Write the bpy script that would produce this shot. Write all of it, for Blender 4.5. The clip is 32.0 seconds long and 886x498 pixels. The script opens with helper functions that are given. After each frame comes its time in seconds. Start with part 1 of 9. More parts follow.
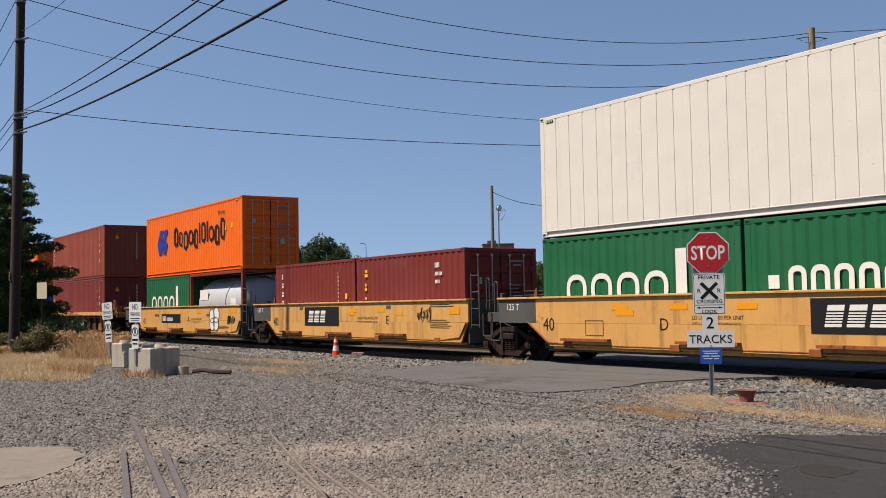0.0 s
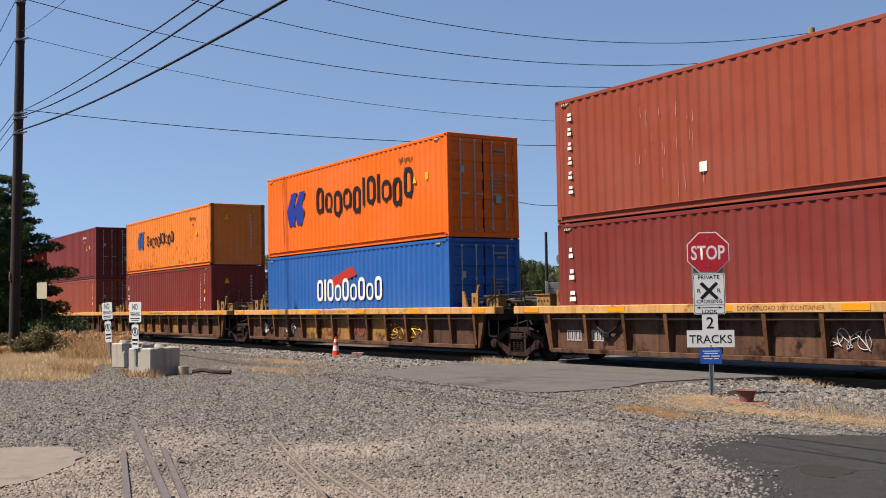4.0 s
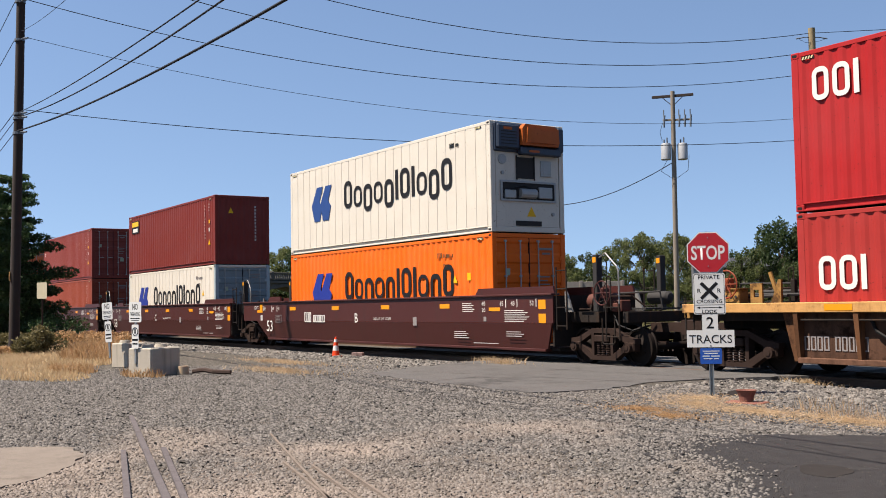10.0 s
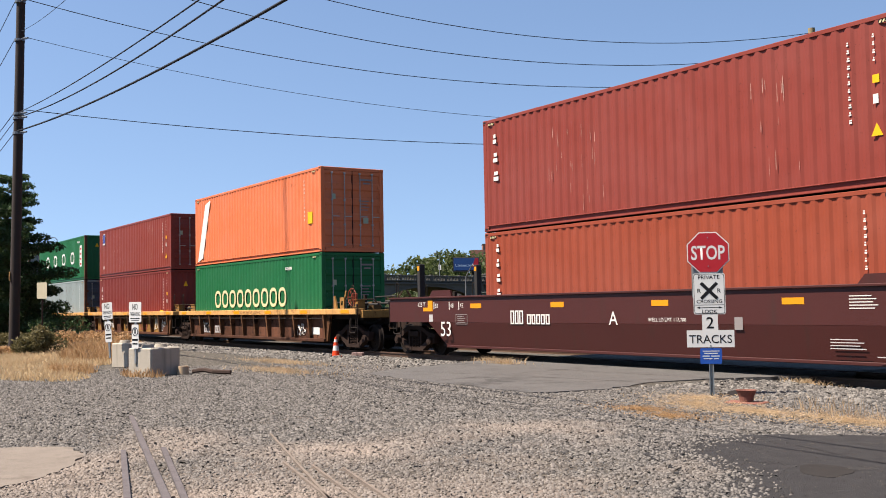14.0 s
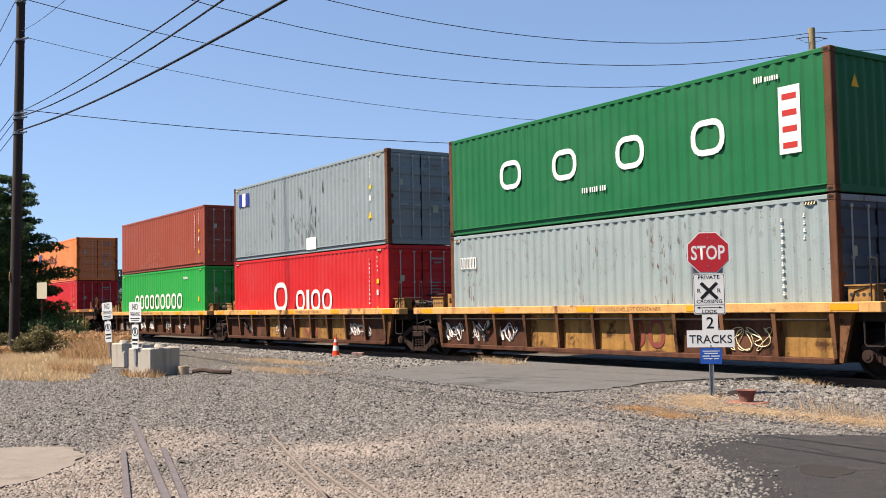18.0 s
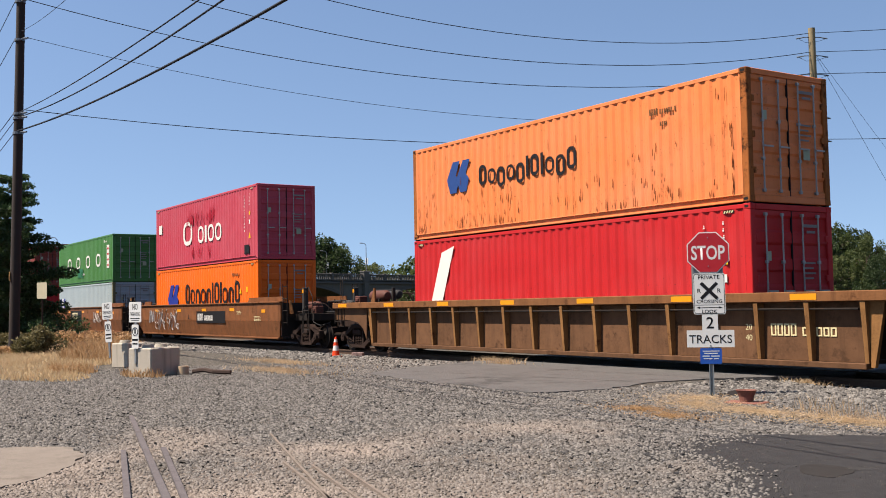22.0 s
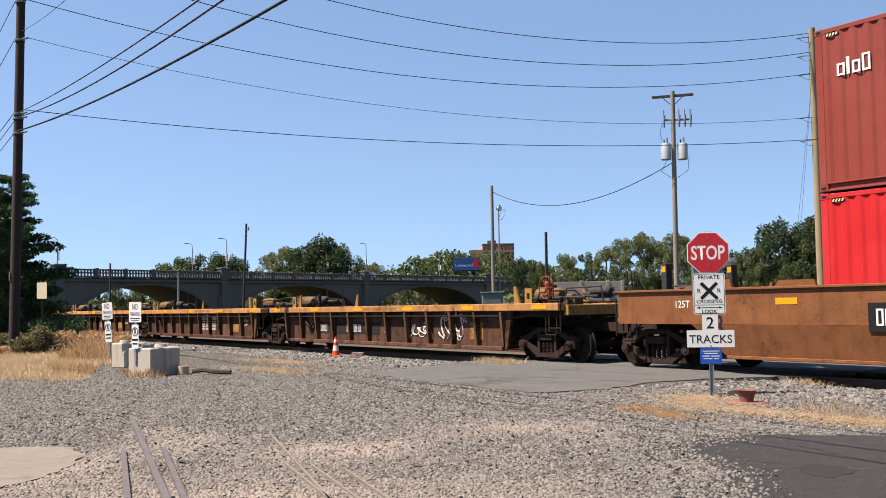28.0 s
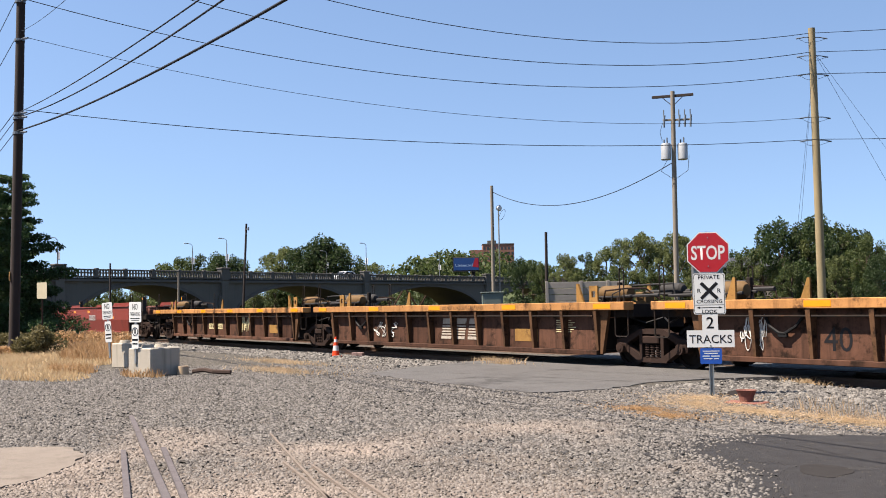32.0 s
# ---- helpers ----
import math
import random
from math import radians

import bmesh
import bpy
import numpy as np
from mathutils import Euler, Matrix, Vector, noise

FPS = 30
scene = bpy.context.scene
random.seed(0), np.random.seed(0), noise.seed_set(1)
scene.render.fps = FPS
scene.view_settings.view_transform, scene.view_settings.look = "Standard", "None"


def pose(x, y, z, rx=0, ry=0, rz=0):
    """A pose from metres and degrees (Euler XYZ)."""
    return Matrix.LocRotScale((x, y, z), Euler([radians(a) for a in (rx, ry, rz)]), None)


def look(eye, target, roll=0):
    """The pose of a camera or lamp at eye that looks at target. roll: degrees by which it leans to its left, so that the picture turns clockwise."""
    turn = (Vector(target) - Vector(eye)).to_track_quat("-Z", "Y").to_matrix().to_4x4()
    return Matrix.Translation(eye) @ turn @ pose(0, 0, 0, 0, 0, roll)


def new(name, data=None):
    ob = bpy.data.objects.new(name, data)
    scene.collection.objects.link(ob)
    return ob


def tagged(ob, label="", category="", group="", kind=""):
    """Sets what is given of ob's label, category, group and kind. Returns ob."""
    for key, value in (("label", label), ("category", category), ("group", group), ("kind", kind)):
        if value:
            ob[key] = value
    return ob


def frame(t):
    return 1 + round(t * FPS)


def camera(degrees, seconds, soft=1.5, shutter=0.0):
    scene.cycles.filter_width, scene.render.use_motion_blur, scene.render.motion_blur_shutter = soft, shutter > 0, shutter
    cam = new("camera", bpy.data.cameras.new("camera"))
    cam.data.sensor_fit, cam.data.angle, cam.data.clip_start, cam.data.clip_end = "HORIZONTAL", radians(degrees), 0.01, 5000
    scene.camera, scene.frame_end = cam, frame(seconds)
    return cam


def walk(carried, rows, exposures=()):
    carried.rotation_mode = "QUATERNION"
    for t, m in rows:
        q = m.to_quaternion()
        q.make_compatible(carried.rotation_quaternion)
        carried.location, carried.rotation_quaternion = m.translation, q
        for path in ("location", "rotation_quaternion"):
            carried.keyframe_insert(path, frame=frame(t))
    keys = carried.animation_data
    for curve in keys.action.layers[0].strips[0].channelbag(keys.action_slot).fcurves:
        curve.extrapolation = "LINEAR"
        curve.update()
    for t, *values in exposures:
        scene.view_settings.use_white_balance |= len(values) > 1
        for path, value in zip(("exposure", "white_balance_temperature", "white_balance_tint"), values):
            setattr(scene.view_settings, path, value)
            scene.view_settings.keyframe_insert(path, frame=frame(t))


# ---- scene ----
from mathutils import Quaternion

# ---------------------------------------------------------------- camera
YAW, TILT, ROLL = 56.844, 3.078, -1.02
EYE = (0.0, 0.0, 1.42)
cam = camera(46.208, 32.0, 0.95)
AIM = (-100 * math.sin(radians(YAW)), 100 * math.cos(radians(YAW)), 1.42 + 100 * math.tan(radians(TILT)))
walk(cam, [(0.0, look(EYE, AIM, ROLL)), (32.0, look(EYE, AIM, ROLL))],
     exposures=[(0.0, 0.89, 6990, 12.0), (1.0, 1.09, 6990, 12.0), (2.0, 1.18, 6990, 12.0), (3.0, 1.20, 6990, 12.0), (6.0, 0.97, 6990, 12.0), (7.0, 1.27, 6990, 12.0), (8.0, 1.60, 6990, 12.0), (9.0, 1.48, 6990, 12.0), (10.0, 1.29, 6990, 12.0), (11.0, 1.31, 6990, 12.0), (12.0, 1.20, 6990, 12.0), (13.0, 1.33, 6990, 12.0), (14.0, 1.45, 6990, 12.0), (17.0, 1.50, 6990, 12.0), (18.0, 1.53, 6990, 12.0), (19.0, 1.35, 6990, 12.0), (21.0, 1.29, 6990, 12.0), (22.0, 1.27, 6990, 12.0), (23.0, 1.11, 6990, 12.0), (24.0, 1.36, 6990, 12.0), (25.0, 1.13, 6990, 12.0), (28.0, 1.52, 6990, 12.0), (29.0, 1.60, 6990, 12.0), (30.0, 1.62, 6990, 12.0), (32.0, 1.61, 6990, 12.0)])

# ---------------------------------------------------------------- light
SUN_EL, SUN_AZ = 60.0, 20.0          # light travels towards +y, SUN_AZ degrees towards +x
world = bpy.data.worlds.new("world")
world.use_nodes = True
scene.world = world
wn = world.node_tree.nodes
sky = wn.new("ShaderNodeTexSky")
sky.sky_type = 'NISHITA'
sky.sun_disc = False
sky.sun_elevation = radians(SUN_EL)
sky.sun_rotation = radians(180 + SUN_AZ)
sky.air_density, sky.dust_density, sky.ozone_density = 1.0, 0.3, 3.5
wn["Background"].inputs["Strength"].default_value = 0.073
lift = wn.new("ShaderNodeVectorMath")           # looks the sky up higher, so the horizon shows less bright haze
lift.operation = 'ADD'
lift.inputs[1].default_value = (0.0, 0.0, 0.16)
unit = wn.new("ShaderNodeVectorMath")
unit.operation = 'NORMALIZE'
coord = wn.new("ShaderNodeTexCoord")
world.node_tree.links.new(coord.outputs["Generated"], lift.inputs[0])
world.node_tree.links.new(lift.outputs[0], unit.inputs[0])
world.node_tree.links.new(unit.outputs[0], sky.inputs["Vector"])
world.node_tree.links.new(sky.outputs[0], wn["Background"].inputs["Color"])
sun_data = bpy.data.lights.new("sun", 'SUN')
sun_data.energy, sun_data.angle, sun_data.color = 5.0, radians(0.53), (1.0, 0.92, 0.84)
sun = new("sun", sun_data)
LIGHT = Vector((math.sin(radians(SUN_AZ)) * math.cos(radians(SUN_EL)),
                math.cos(radians(SUN_AZ)) * math.cos(radians(SUN_EL)), -math.sin(radians(SUN_EL))))
sun.rotation_mode = "QUATERNION"
sun.rotation_quaternion = LIGHT.to_track_quat("-Z", "Y")
sun.location = (0, -40, 40)


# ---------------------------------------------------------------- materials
SHADE_SCALE = 0.65          # scales every base colour down, putting the depth of the shaded sides into colour


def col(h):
    """Linear base colour from an sRGB hex word, scaled down to deepen the shade."""
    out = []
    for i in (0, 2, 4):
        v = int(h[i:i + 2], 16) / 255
        out.append(SHADE_SCALE * (v / 12.92 if v <= 0.04045 else ((v + 0.055) / 1.055) ** 2.4))
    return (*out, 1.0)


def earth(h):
    """Base colour of stone, asphalt, soil and leaves, darkened again to offset the steep sun."""
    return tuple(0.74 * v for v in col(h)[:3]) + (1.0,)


MATS = {}


def surface(name, base, rough=0.55, metal=0.0, grain=0.10, scale=3.0, stain=None, stain_amount=0.0,
            stain_scale=1.2, streak=0.0, bump=0.0, bump_scale=60.0, vary=0.0, spec=0.5):
    """Paint, steel, stone or wood: two scales of variation, stains, run-down streaks, fine relief."""
    if name in MATS:
        return MATS[name]
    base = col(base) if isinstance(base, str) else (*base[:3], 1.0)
    m = bpy.data.materials.new(name)
    m.use_nodes = True
    nt = m.node_tree
    N, Lk = nt.nodes, nt.links
    bsdf = N["Principled BSDF"]
    bsdf.inputs["Roughness"].default_value = rough
    bsdf.inputs["Metallic"].default_value = metal
    bsdf.inputs["Specular IOR Level"].default_value = spec
    tc = N.new("ShaderNodeTexCoord")
    info = N.new("ShaderNodeObjectInfo")
    shift = N.new("ShaderNodeVectorMath")
    shift.operation = 'MULTIPLY_ADD'
    comb = N.new("ShaderNodeCombineXYZ")
    Lk.new(info.outputs["Random"], comb.inputs[0])
    Lk.new(info.outputs["Random"], comb.inputs[2])
    Lk.new(comb.outputs[0], shift.inputs[0])
    shift.inputs[1].default_value = (37.0, 0.0, 19.0)
    Lk.new(tc.outputs["Object"], shift.inputs[2])
    co = shift.outputs[0]

    def noise_tex(sc, detail=5.0, r=0.6, stretch=None):
        n = N.new("ShaderNodeTexNoise")
        n.inputs["Scale"].default_value = sc
        n.inputs["Detail"].default_value = detail
        n.inputs["Roughness"].default_value = r
        if stretch:
            mp = N.new("ShaderNodeMapping")
            mp.inputs["Scale"].default_value = stretch
            Lk.new(co, mp.inputs[0])
            Lk.new(mp.outputs[0], n.inputs["Vector"])
        else:
            Lk.new(co, n.inputs["Vector"])
        return n.outputs["Fac"]

    def ramp(fac, lo, hi):
        r = N.new("ShaderNodeMapRange")
        r.inputs["From Min"].default_value, r.inputs["From Max"].default_value = lo, hi
        Lk.new(fac, r.inputs[0])
        return r.outputs[0]

    def mix(fac, a, b, mode='MIX'):
        x = N.new("ShaderNodeMix")
        x.data_type, x.blend_type = 'RGBA', mode
        for sock, val in ((x.inputs[0], fac), (x.inputs[6], a), (x.inputs[7], b)):
            if isinstance(val, (int, float, tuple)):
                sock.default_value = val
            else:
                Lk.new(val, sock)
        return x.outputs[2]

    c = mix(ramp(noise_tex(scale), 0.3, 0.7), tuple(min(1, v * (1 - grain)) for v in base[:3]) + (1,),
            tuple(min(1, v * (1 + grain)) for v in base[:3]) + (1,))
    c = mix(ramp(noise_tex(scale * 9, 3.0), 0.25, 0.75), c, tuple(min(1, v * (1 + grain * 0.5)) for v in base[:3]) + (1,))
    if vary:
        hsv = N.new("ShaderNodeHueSaturation")
        Lk.new(ramp(info.outputs["Random"], 0, 1), hsv.inputs["Value"])
        hsv.inputs["Value"].default_value = 1
        mr = N.new("ShaderNodeMapRange")
        mr.inputs["To Min"].default_value, mr.inputs["To Max"].default_value = 1 - vary, 1 + vary
        Lk.new(info.outputs["Random"], mr.inputs[0])
        Lk.new(mr.outputs[0], hsv.inputs["Value"])
        Lk.new(c, hsv.inputs["Color"])
        c = hsv.outputs[0]
    st = col(stain) if isinstance(stain, str) else stain or (0.06, 0.035, 0.02, 1)
    rfac = None
    if streak:
        k = ramp(noise_tex(1.0, 4.0, 0.6, (5.0, 5.0, 0.35)), 0.62 - 0.12 * streak, 0.95 - 0.1 * streak)
        c = mix(k, c, st)
    if stain_amount:
        k = ramp(noise_tex(stain_scale, 9.0, 0.72), 0.74 - 0.25 * stain_amount, 0.80 - 0.2 * stain_amount)
        c = mix(k, c, st)
        rfac = k
    Lk.new(c, bsdf.inputs["Base Color"])
    if rfac is not None and metal < 0.5:
        mr = N.new("ShaderNodeMapRange")
        mr.inputs["To Min"].default_value, mr.inputs["To Max"].default_value = rough, min(1, rough + 0.3)
        Lk.new(rfac, mr.inputs[0])
        Lk.new(mr.outputs[0], bsdf.inputs["Roughness"])
    if bump:
        b = N.new("ShaderNodeBump")
        b.inputs["Strength"].default_value = bump
        b.inputs["Distance"].default_value = 0.02
        Lk.new(noise_tex(bump_scale, 4.0), b.inputs["Height"])
        Lk.new(b.outputs[0], bsdf.inputs["Normal"])
    MATS[name] = m
    return m


def plain(name, base, rough=0.5, metal=0.0):
    return surface(name, base, rough, metal, grain=0.06, scale=8.0, spec=0.2)


def paint(name, base, rust=0.25, streak=0.35, grain=0.12, rough=0.5):
    """Weathered container paint: faded panels, rust clusters and short rust runs, shallow dents."""
    name = "paint_" + name
    if name in MATS:
        return MATS[name]
    # base brightened by 1.2 because the steep sun leaves the side walls dim
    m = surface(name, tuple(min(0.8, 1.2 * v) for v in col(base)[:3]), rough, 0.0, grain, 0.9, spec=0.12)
    nt = m.node_tree
    N, Lk = nt.nodes, nt.links
    bsdf = N["Principled BSDF"]
    start = bsdf.inputs["Base Color"].links[0].from_socket
    shift = next(n for n in N if n.type == 'VECT_MATH')

    def cloud(sc, detail=5.0, r=0.6, stretch=None):
        n = N.new("ShaderNodeTexNoise")
        n.inputs["Scale"].default_value, n.inputs["Detail"].default_value, n.inputs["Roughness"].default_value = sc, detail, r
        src = shift.outputs[0]
        if stretch:
            mp = N.new("ShaderNodeMapping")
            mp.inputs["Scale"].default_value = stretch
            Lk.new(src, mp.inputs[0])
            src = mp.outputs[0]
        Lk.new(src, n.inputs["Vector"])
        return n.outputs["Fac"]

    def band(fac, lo, hi, top=1.0):
        r = N.new("ShaderNodeMapRange")
        r.inputs["From Min"].default_value, r.inputs["From Max"].default_value, r.inputs["To Max"].default_value = lo, hi, top
        Lk.new(fac, r.inputs[0])
        return r.outputs[0]

    def times(p, q):
        x = N.new("ShaderNodeMath")
        x.operation = 'MULTIPLY'
        Lk.new(p, x.inputs[0])
        Lk.new(q, x.inputs[1])
        return x.outputs[0]

    def lay(fac, under, over):
        x = N.new("ShaderNodeMix")
        x.data_type = 'RGBA'
        Lk.new(fac, x.inputs[0])
        Lk.new(under, x.inputs[6])
        x.inputs[7].default_value = over
        return x.outputs[2]

    tone = tuple(min(0.8, 1.2 * v) for v in col(base)[:3])
    grey = sum(tone[:3]) / 3
    chalk = tuple(min(0.8, 0.62 * v + 0.38 * (grey * 0.6 + 0.12)) for v in tone[:3]) + (1.0,)
    dirt = tuple(v * 0.45 + 0.012 for v in tone[:3]) + (1.0,)
    c = lay(band(cloud(0.45, 3.0), 0.42, 0.75, 0.12 + 0.22 * streak), start, chalk)
    c = lay(times(band(cloud(1.0, 5.0, 0.65, (7.0, 7.0, 0.3)), 0.52, 0.8, 0.12 + 0.5 * streak), band(cloud(0.8, 2.0), 0.35, 0.65)), c, dirt)
    mask = band(cloud(0.75, 4.0), 0.60 - 0.28 * rust, 0.82 - 0.2 * rust)
    c = lay(times(band(cloud(6.0, 8.0, 0.7, (1.0, 1.0, 0.6)), 0.62 - 0.12 * rust, 0.70 - 0.1 * rust, 0.9), mask), c, col("5e3018"))
    c = lay(times(band(cloud(13.0, 6.0, 0.7, (1.0, 1.0, 0.45)), 0.68 - 0.1 * rust, 0.74 - 0.1 * rust), mask), c, col("2c1810"))
    c = lay(band(cloud(22.0, 2.0, 0.5), 0.70, 0.73, 0.6), c, col("3a2016"))
    Lk.new(c, bsdf.inputs["Base Color"])
    dent = N.new("ShaderNodeBump")
    dent.inputs["Strength"].default_value, dent.inputs["Distance"].default_value = 0.35, 0.05
    Lk.new(cloud(1.7, 2.0, 0.4), dent.inputs["Height"])
    Lk.new(dent.outputs[0], bsdf.inputs["Normal"])
    return m


def grimy(name, base, rust=0.6, streak=0.9, rough=0.8, stain="2c1d15", vary=0.0):
    """Old wagon paint under soot, rust runs and worn patches."""
    return surface("paint_" + name, base, rough, 0.0, 0.42, 2.6, stain, min(1.0, rust + 0.3), 1.9, streak + 0.3, 0.2, 25.0, vary, spec=0.12)


def leaf_material(name, a, b, trans=0.45, tint=earth):
    if name in MATS:
        return MATS[name]
    m = bpy.data.materials.new(name)
    m.use_nodes = True
    N, Lk = m.node_tree.nodes, m.node_tree.links
    bsdf = N["Principled BSDF"]
    bsdf.inputs["Roughness"].default_value = 0.6
    bsdf.inputs["Specular IOR Level"].default_value = 0.25
    geo = N.new("ShaderNodeNewGeometry")
    info = N.new("ShaderNodeObjectInfo")
    tc = N.new("ShaderNodeTexCoord")
    nz = N.new("ShaderNodeTexNoise")
    nz.inputs["Scale"].default_value = 0.5
    Lk.new(tc.outputs["Object"], nz.inputs["Vector"])
    add = N.new("ShaderNodeMath")
    add.operation = 'MULTIPLY_ADD'
    Lk.new(geo.outputs["Random Per Island"], add.inputs[0])
    add.inputs[1].default_value = 0.6
    Lk.new(nz.outputs["Fac"], add.inputs[2])
    sub = N.new("ShaderNodeMath")
    sub.operation = 'MULTIPLY_ADD'
    Lk.new(info.outputs["Random"], sub.inputs[0])
    sub.inputs[1].default_value = 0.3
    Lk.new(add.outputs[0], sub.inputs[2])
    mr = N.new("ShaderNodeMapRange")
    mr.inputs["From Min"].default_value, mr.inputs["From Max"].default_value = 0.3, 1.4
    Lk.new(sub.outputs[0], mr.inputs[0])
    mx = N.new("ShaderNodeMix")
    mx.data_type = 'RGBA'
    Lk.new(mr.outputs[0], mx.inputs[0])
    mx.inputs[6].default_value, mx.inputs[7].default_value = tint(a), tint(b)
    Lk.new(mx.outputs[2], bsdf.inputs["Base Color"])
    tr = N.new("ShaderNodeBsdfTranslucent")
    Lk.new(mx.outputs[2], tr.inputs["Color"])
    ms = N.new("ShaderNodeMixShader")
    ms.inputs[0].default_value = trans
    Lk.new(bsdf.outputs[0], ms.inputs[1])
    Lk.new(tr.outputs[0], ms.inputs[2])
    Lk.new(ms.outputs[0], N["Material Output"].inputs["Surface"])
    MATS[name] = m
    return m


DUST_AT = (-8.2, 3.2, 0.0)                    # middle of the dusty, driven-over patch


def stone_material(name, dark, light, dust):
    """Loose crushed stone: one tone a stone, with a dusty patch round DUST_AT."""
    m = bpy.data.materials.new(name)
    m.use_nodes = True
    N, Lk = m.node_tree.nodes, m.node_tree.links
    bsdf = N["Principled BSDF"]
    bsdf.inputs["Roughness"].default_value = 0.9
    bsdf.inputs["Specular IOR Level"].default_value = 0.2
    tc = N.new("ShaderNodeTexCoord")
    geo = N.new("ShaderNodeNewGeometry")
    mx = N.new("ShaderNodeMix")
    mx.data_type = 'RGBA'
    Lk.new(geo.outputs["Random Per Island"], mx.inputs[0])
    mx.inputs[6].default_value, mx.inputs[7].default_value = earth(dark), earth(light)
    out = mx.outputs[2]
    nz = N.new("ShaderNodeTexNoise")
    nz.inputs["Scale"].default_value = 0.45
    nz.inputs["Detail"].default_value = 6
    Lk.new(tc.outputs["Object"], nz.inputs["Vector"])
    mr = N.new("ShaderNodeMapRange")
    mr.inputs["From Min"].default_value, mr.inputs["From Max"].default_value = 0.30, 0.58
    near = N.new("ShaderNodeVectorMath")
    near.operation = 'DISTANCE'
    Lk.new(tc.outputs["Object"], near.inputs[0])
    near.inputs[1].default_value = DUST_AT
    dusty = N.new("ShaderNodeMath")
    dusty.operation = 'MULTIPLY_ADD'
    Lk.new(near.outputs["Value"], dusty.inputs[0])
    dusty.inputs[1].default_value = -0.05
    Lk.new(nz.outputs["Fac"], dusty.inputs[2])
    Lk.new(dusty.outputs[0], mr.inputs[0])
    fac = mr.outputs[0]
    d = N.new("ShaderNodeMix")
    d.data_type = 'RGBA'
    Lk.new(fac, d.inputs[0])
    Lk.new(out, d.inputs[6])
    d.inputs[7].default_value = earth(dust)
    h = N.new("ShaderNodeMath")
    h.operation = 'MULTIPLY'
    Lk.new(fac, h.inputs[0])
    h.inputs[1].default_value = 0.75
    Lk.new(h.outputs[0], d.inputs[0])
    Lk.new(d.outputs[2], bsdf.inputs["Base Color"])
    MATS[name] = m
    return m


def ground_material():
    """Crushed stone packed in dust near the crossing, weedy soil farther off."""
    m = bpy.data.materials.new("gravel_ground")
    m.use_nodes = True
    N, Lk = m.node_tree.nodes, m.node_tree.links
    bsdf = N["Principled BSDF"]
    bsdf.inputs["Roughness"].default_value = 0.95
    bsdf.inputs["Specular IOR Level"].default_value = 0.075
    tc = N.new("ShaderNodeTexCoord")

    def ramp(fac, lo, hi):
        r = N.new("ShaderNodeMapRange")
        r.inputs["From Min"].default_value, r.inputs["From Max"].default_value = lo, hi
        Lk.new(fac, r.inputs[0])
        return r.outputs[0]

    def mix(fac, a, b):
        x = N.new("ShaderNodeMix")
        x.data_type = 'RGBA'
        for sock, val in ((x.inputs[0], fac), (x.inputs[6], a), (x.inputs[7], b)):
            if isinstance(val, (int, float, tuple)):
                sock.default_value = val
            else:
                Lk.new(val, sock)
        return x.outputs[2]

    def nz(sc, det=6):
        n = N.new("ShaderNodeTexNoise")
        n.inputs["Scale"].default_value, n.inputs["Detail"].default_value = sc, det
        Lk.new(tc.outputs["Object"], n.inputs["Vector"])
        return n.outputs["Fac"]

    vo = N.new("ShaderNodeTexVoronoi")
    vo.inputs["Scale"].default_value = 24.0
    Lk.new(tc.outputs["Object"], vo.inputs["Vector"])
    sep = N.new("ShaderNodeSeparateColor")
    Lk.new(vo.outputs["Color"], sep.inputs[0])
    stone = mix(sep.outputs[0], earth("54514c"), earth("8f897f"))
    stone = mix(ramp(nz(9.0, 4), 0.46, 0.64), stone, earth("4b4843"))
    soil = mix(nz(7.0), earth("80756d"), earth("b0a095"))
    near = N.new("ShaderNodeVectorMath")
    near.operation = 'DISTANCE'
    Lk.new(tc.outputs["Object"], near.inputs[0])
    near.inputs[1].default_value = DUST_AT
    dusty = N.new("ShaderNodeMath")
    dusty.operation = 'MULTIPLY_ADD'
    Lk.new(near.outputs["Value"], dusty.inputs[0])
    dusty.inputs[1].default_value = -0.05
    Lk.new(nz(0.7), dusty.inputs[2])
    c = mix(ramp(dusty.outputs[0], 0.30, 0.56), stone, soil)
    weeds = mix(nz(0.2), earth("414428"), earth("625a38"))
    xyz = N.new("ShaderNodeSeparateXYZ")
    Lk.new(tc.outputs["Object"], xyz.inputs[0])
    far = ramp(xyz.outputs[1], 24.0, 34.0)
    c = mix(far, c, weeds)
    Lk.new(c, bsdf.inputs["Base Color"])
    b = N.new("ShaderNodeBump")
    b.inputs["Strength"].default_value, b.inputs["Distance"].default_value = 0.9, 0.03
    inv = N.new("ShaderNodeMath")
    inv.operation = 'SUBTRACT'
    inv.inputs[0].default_value = 1.0
    Lk.new(vo.outputs["Distance"], inv.inputs[1])
    Lk.new(inv.outputs[0], b.inputs["Height"])
    Lk.new(b.outputs[0], bsdf.inputs["Normal"])
    return m


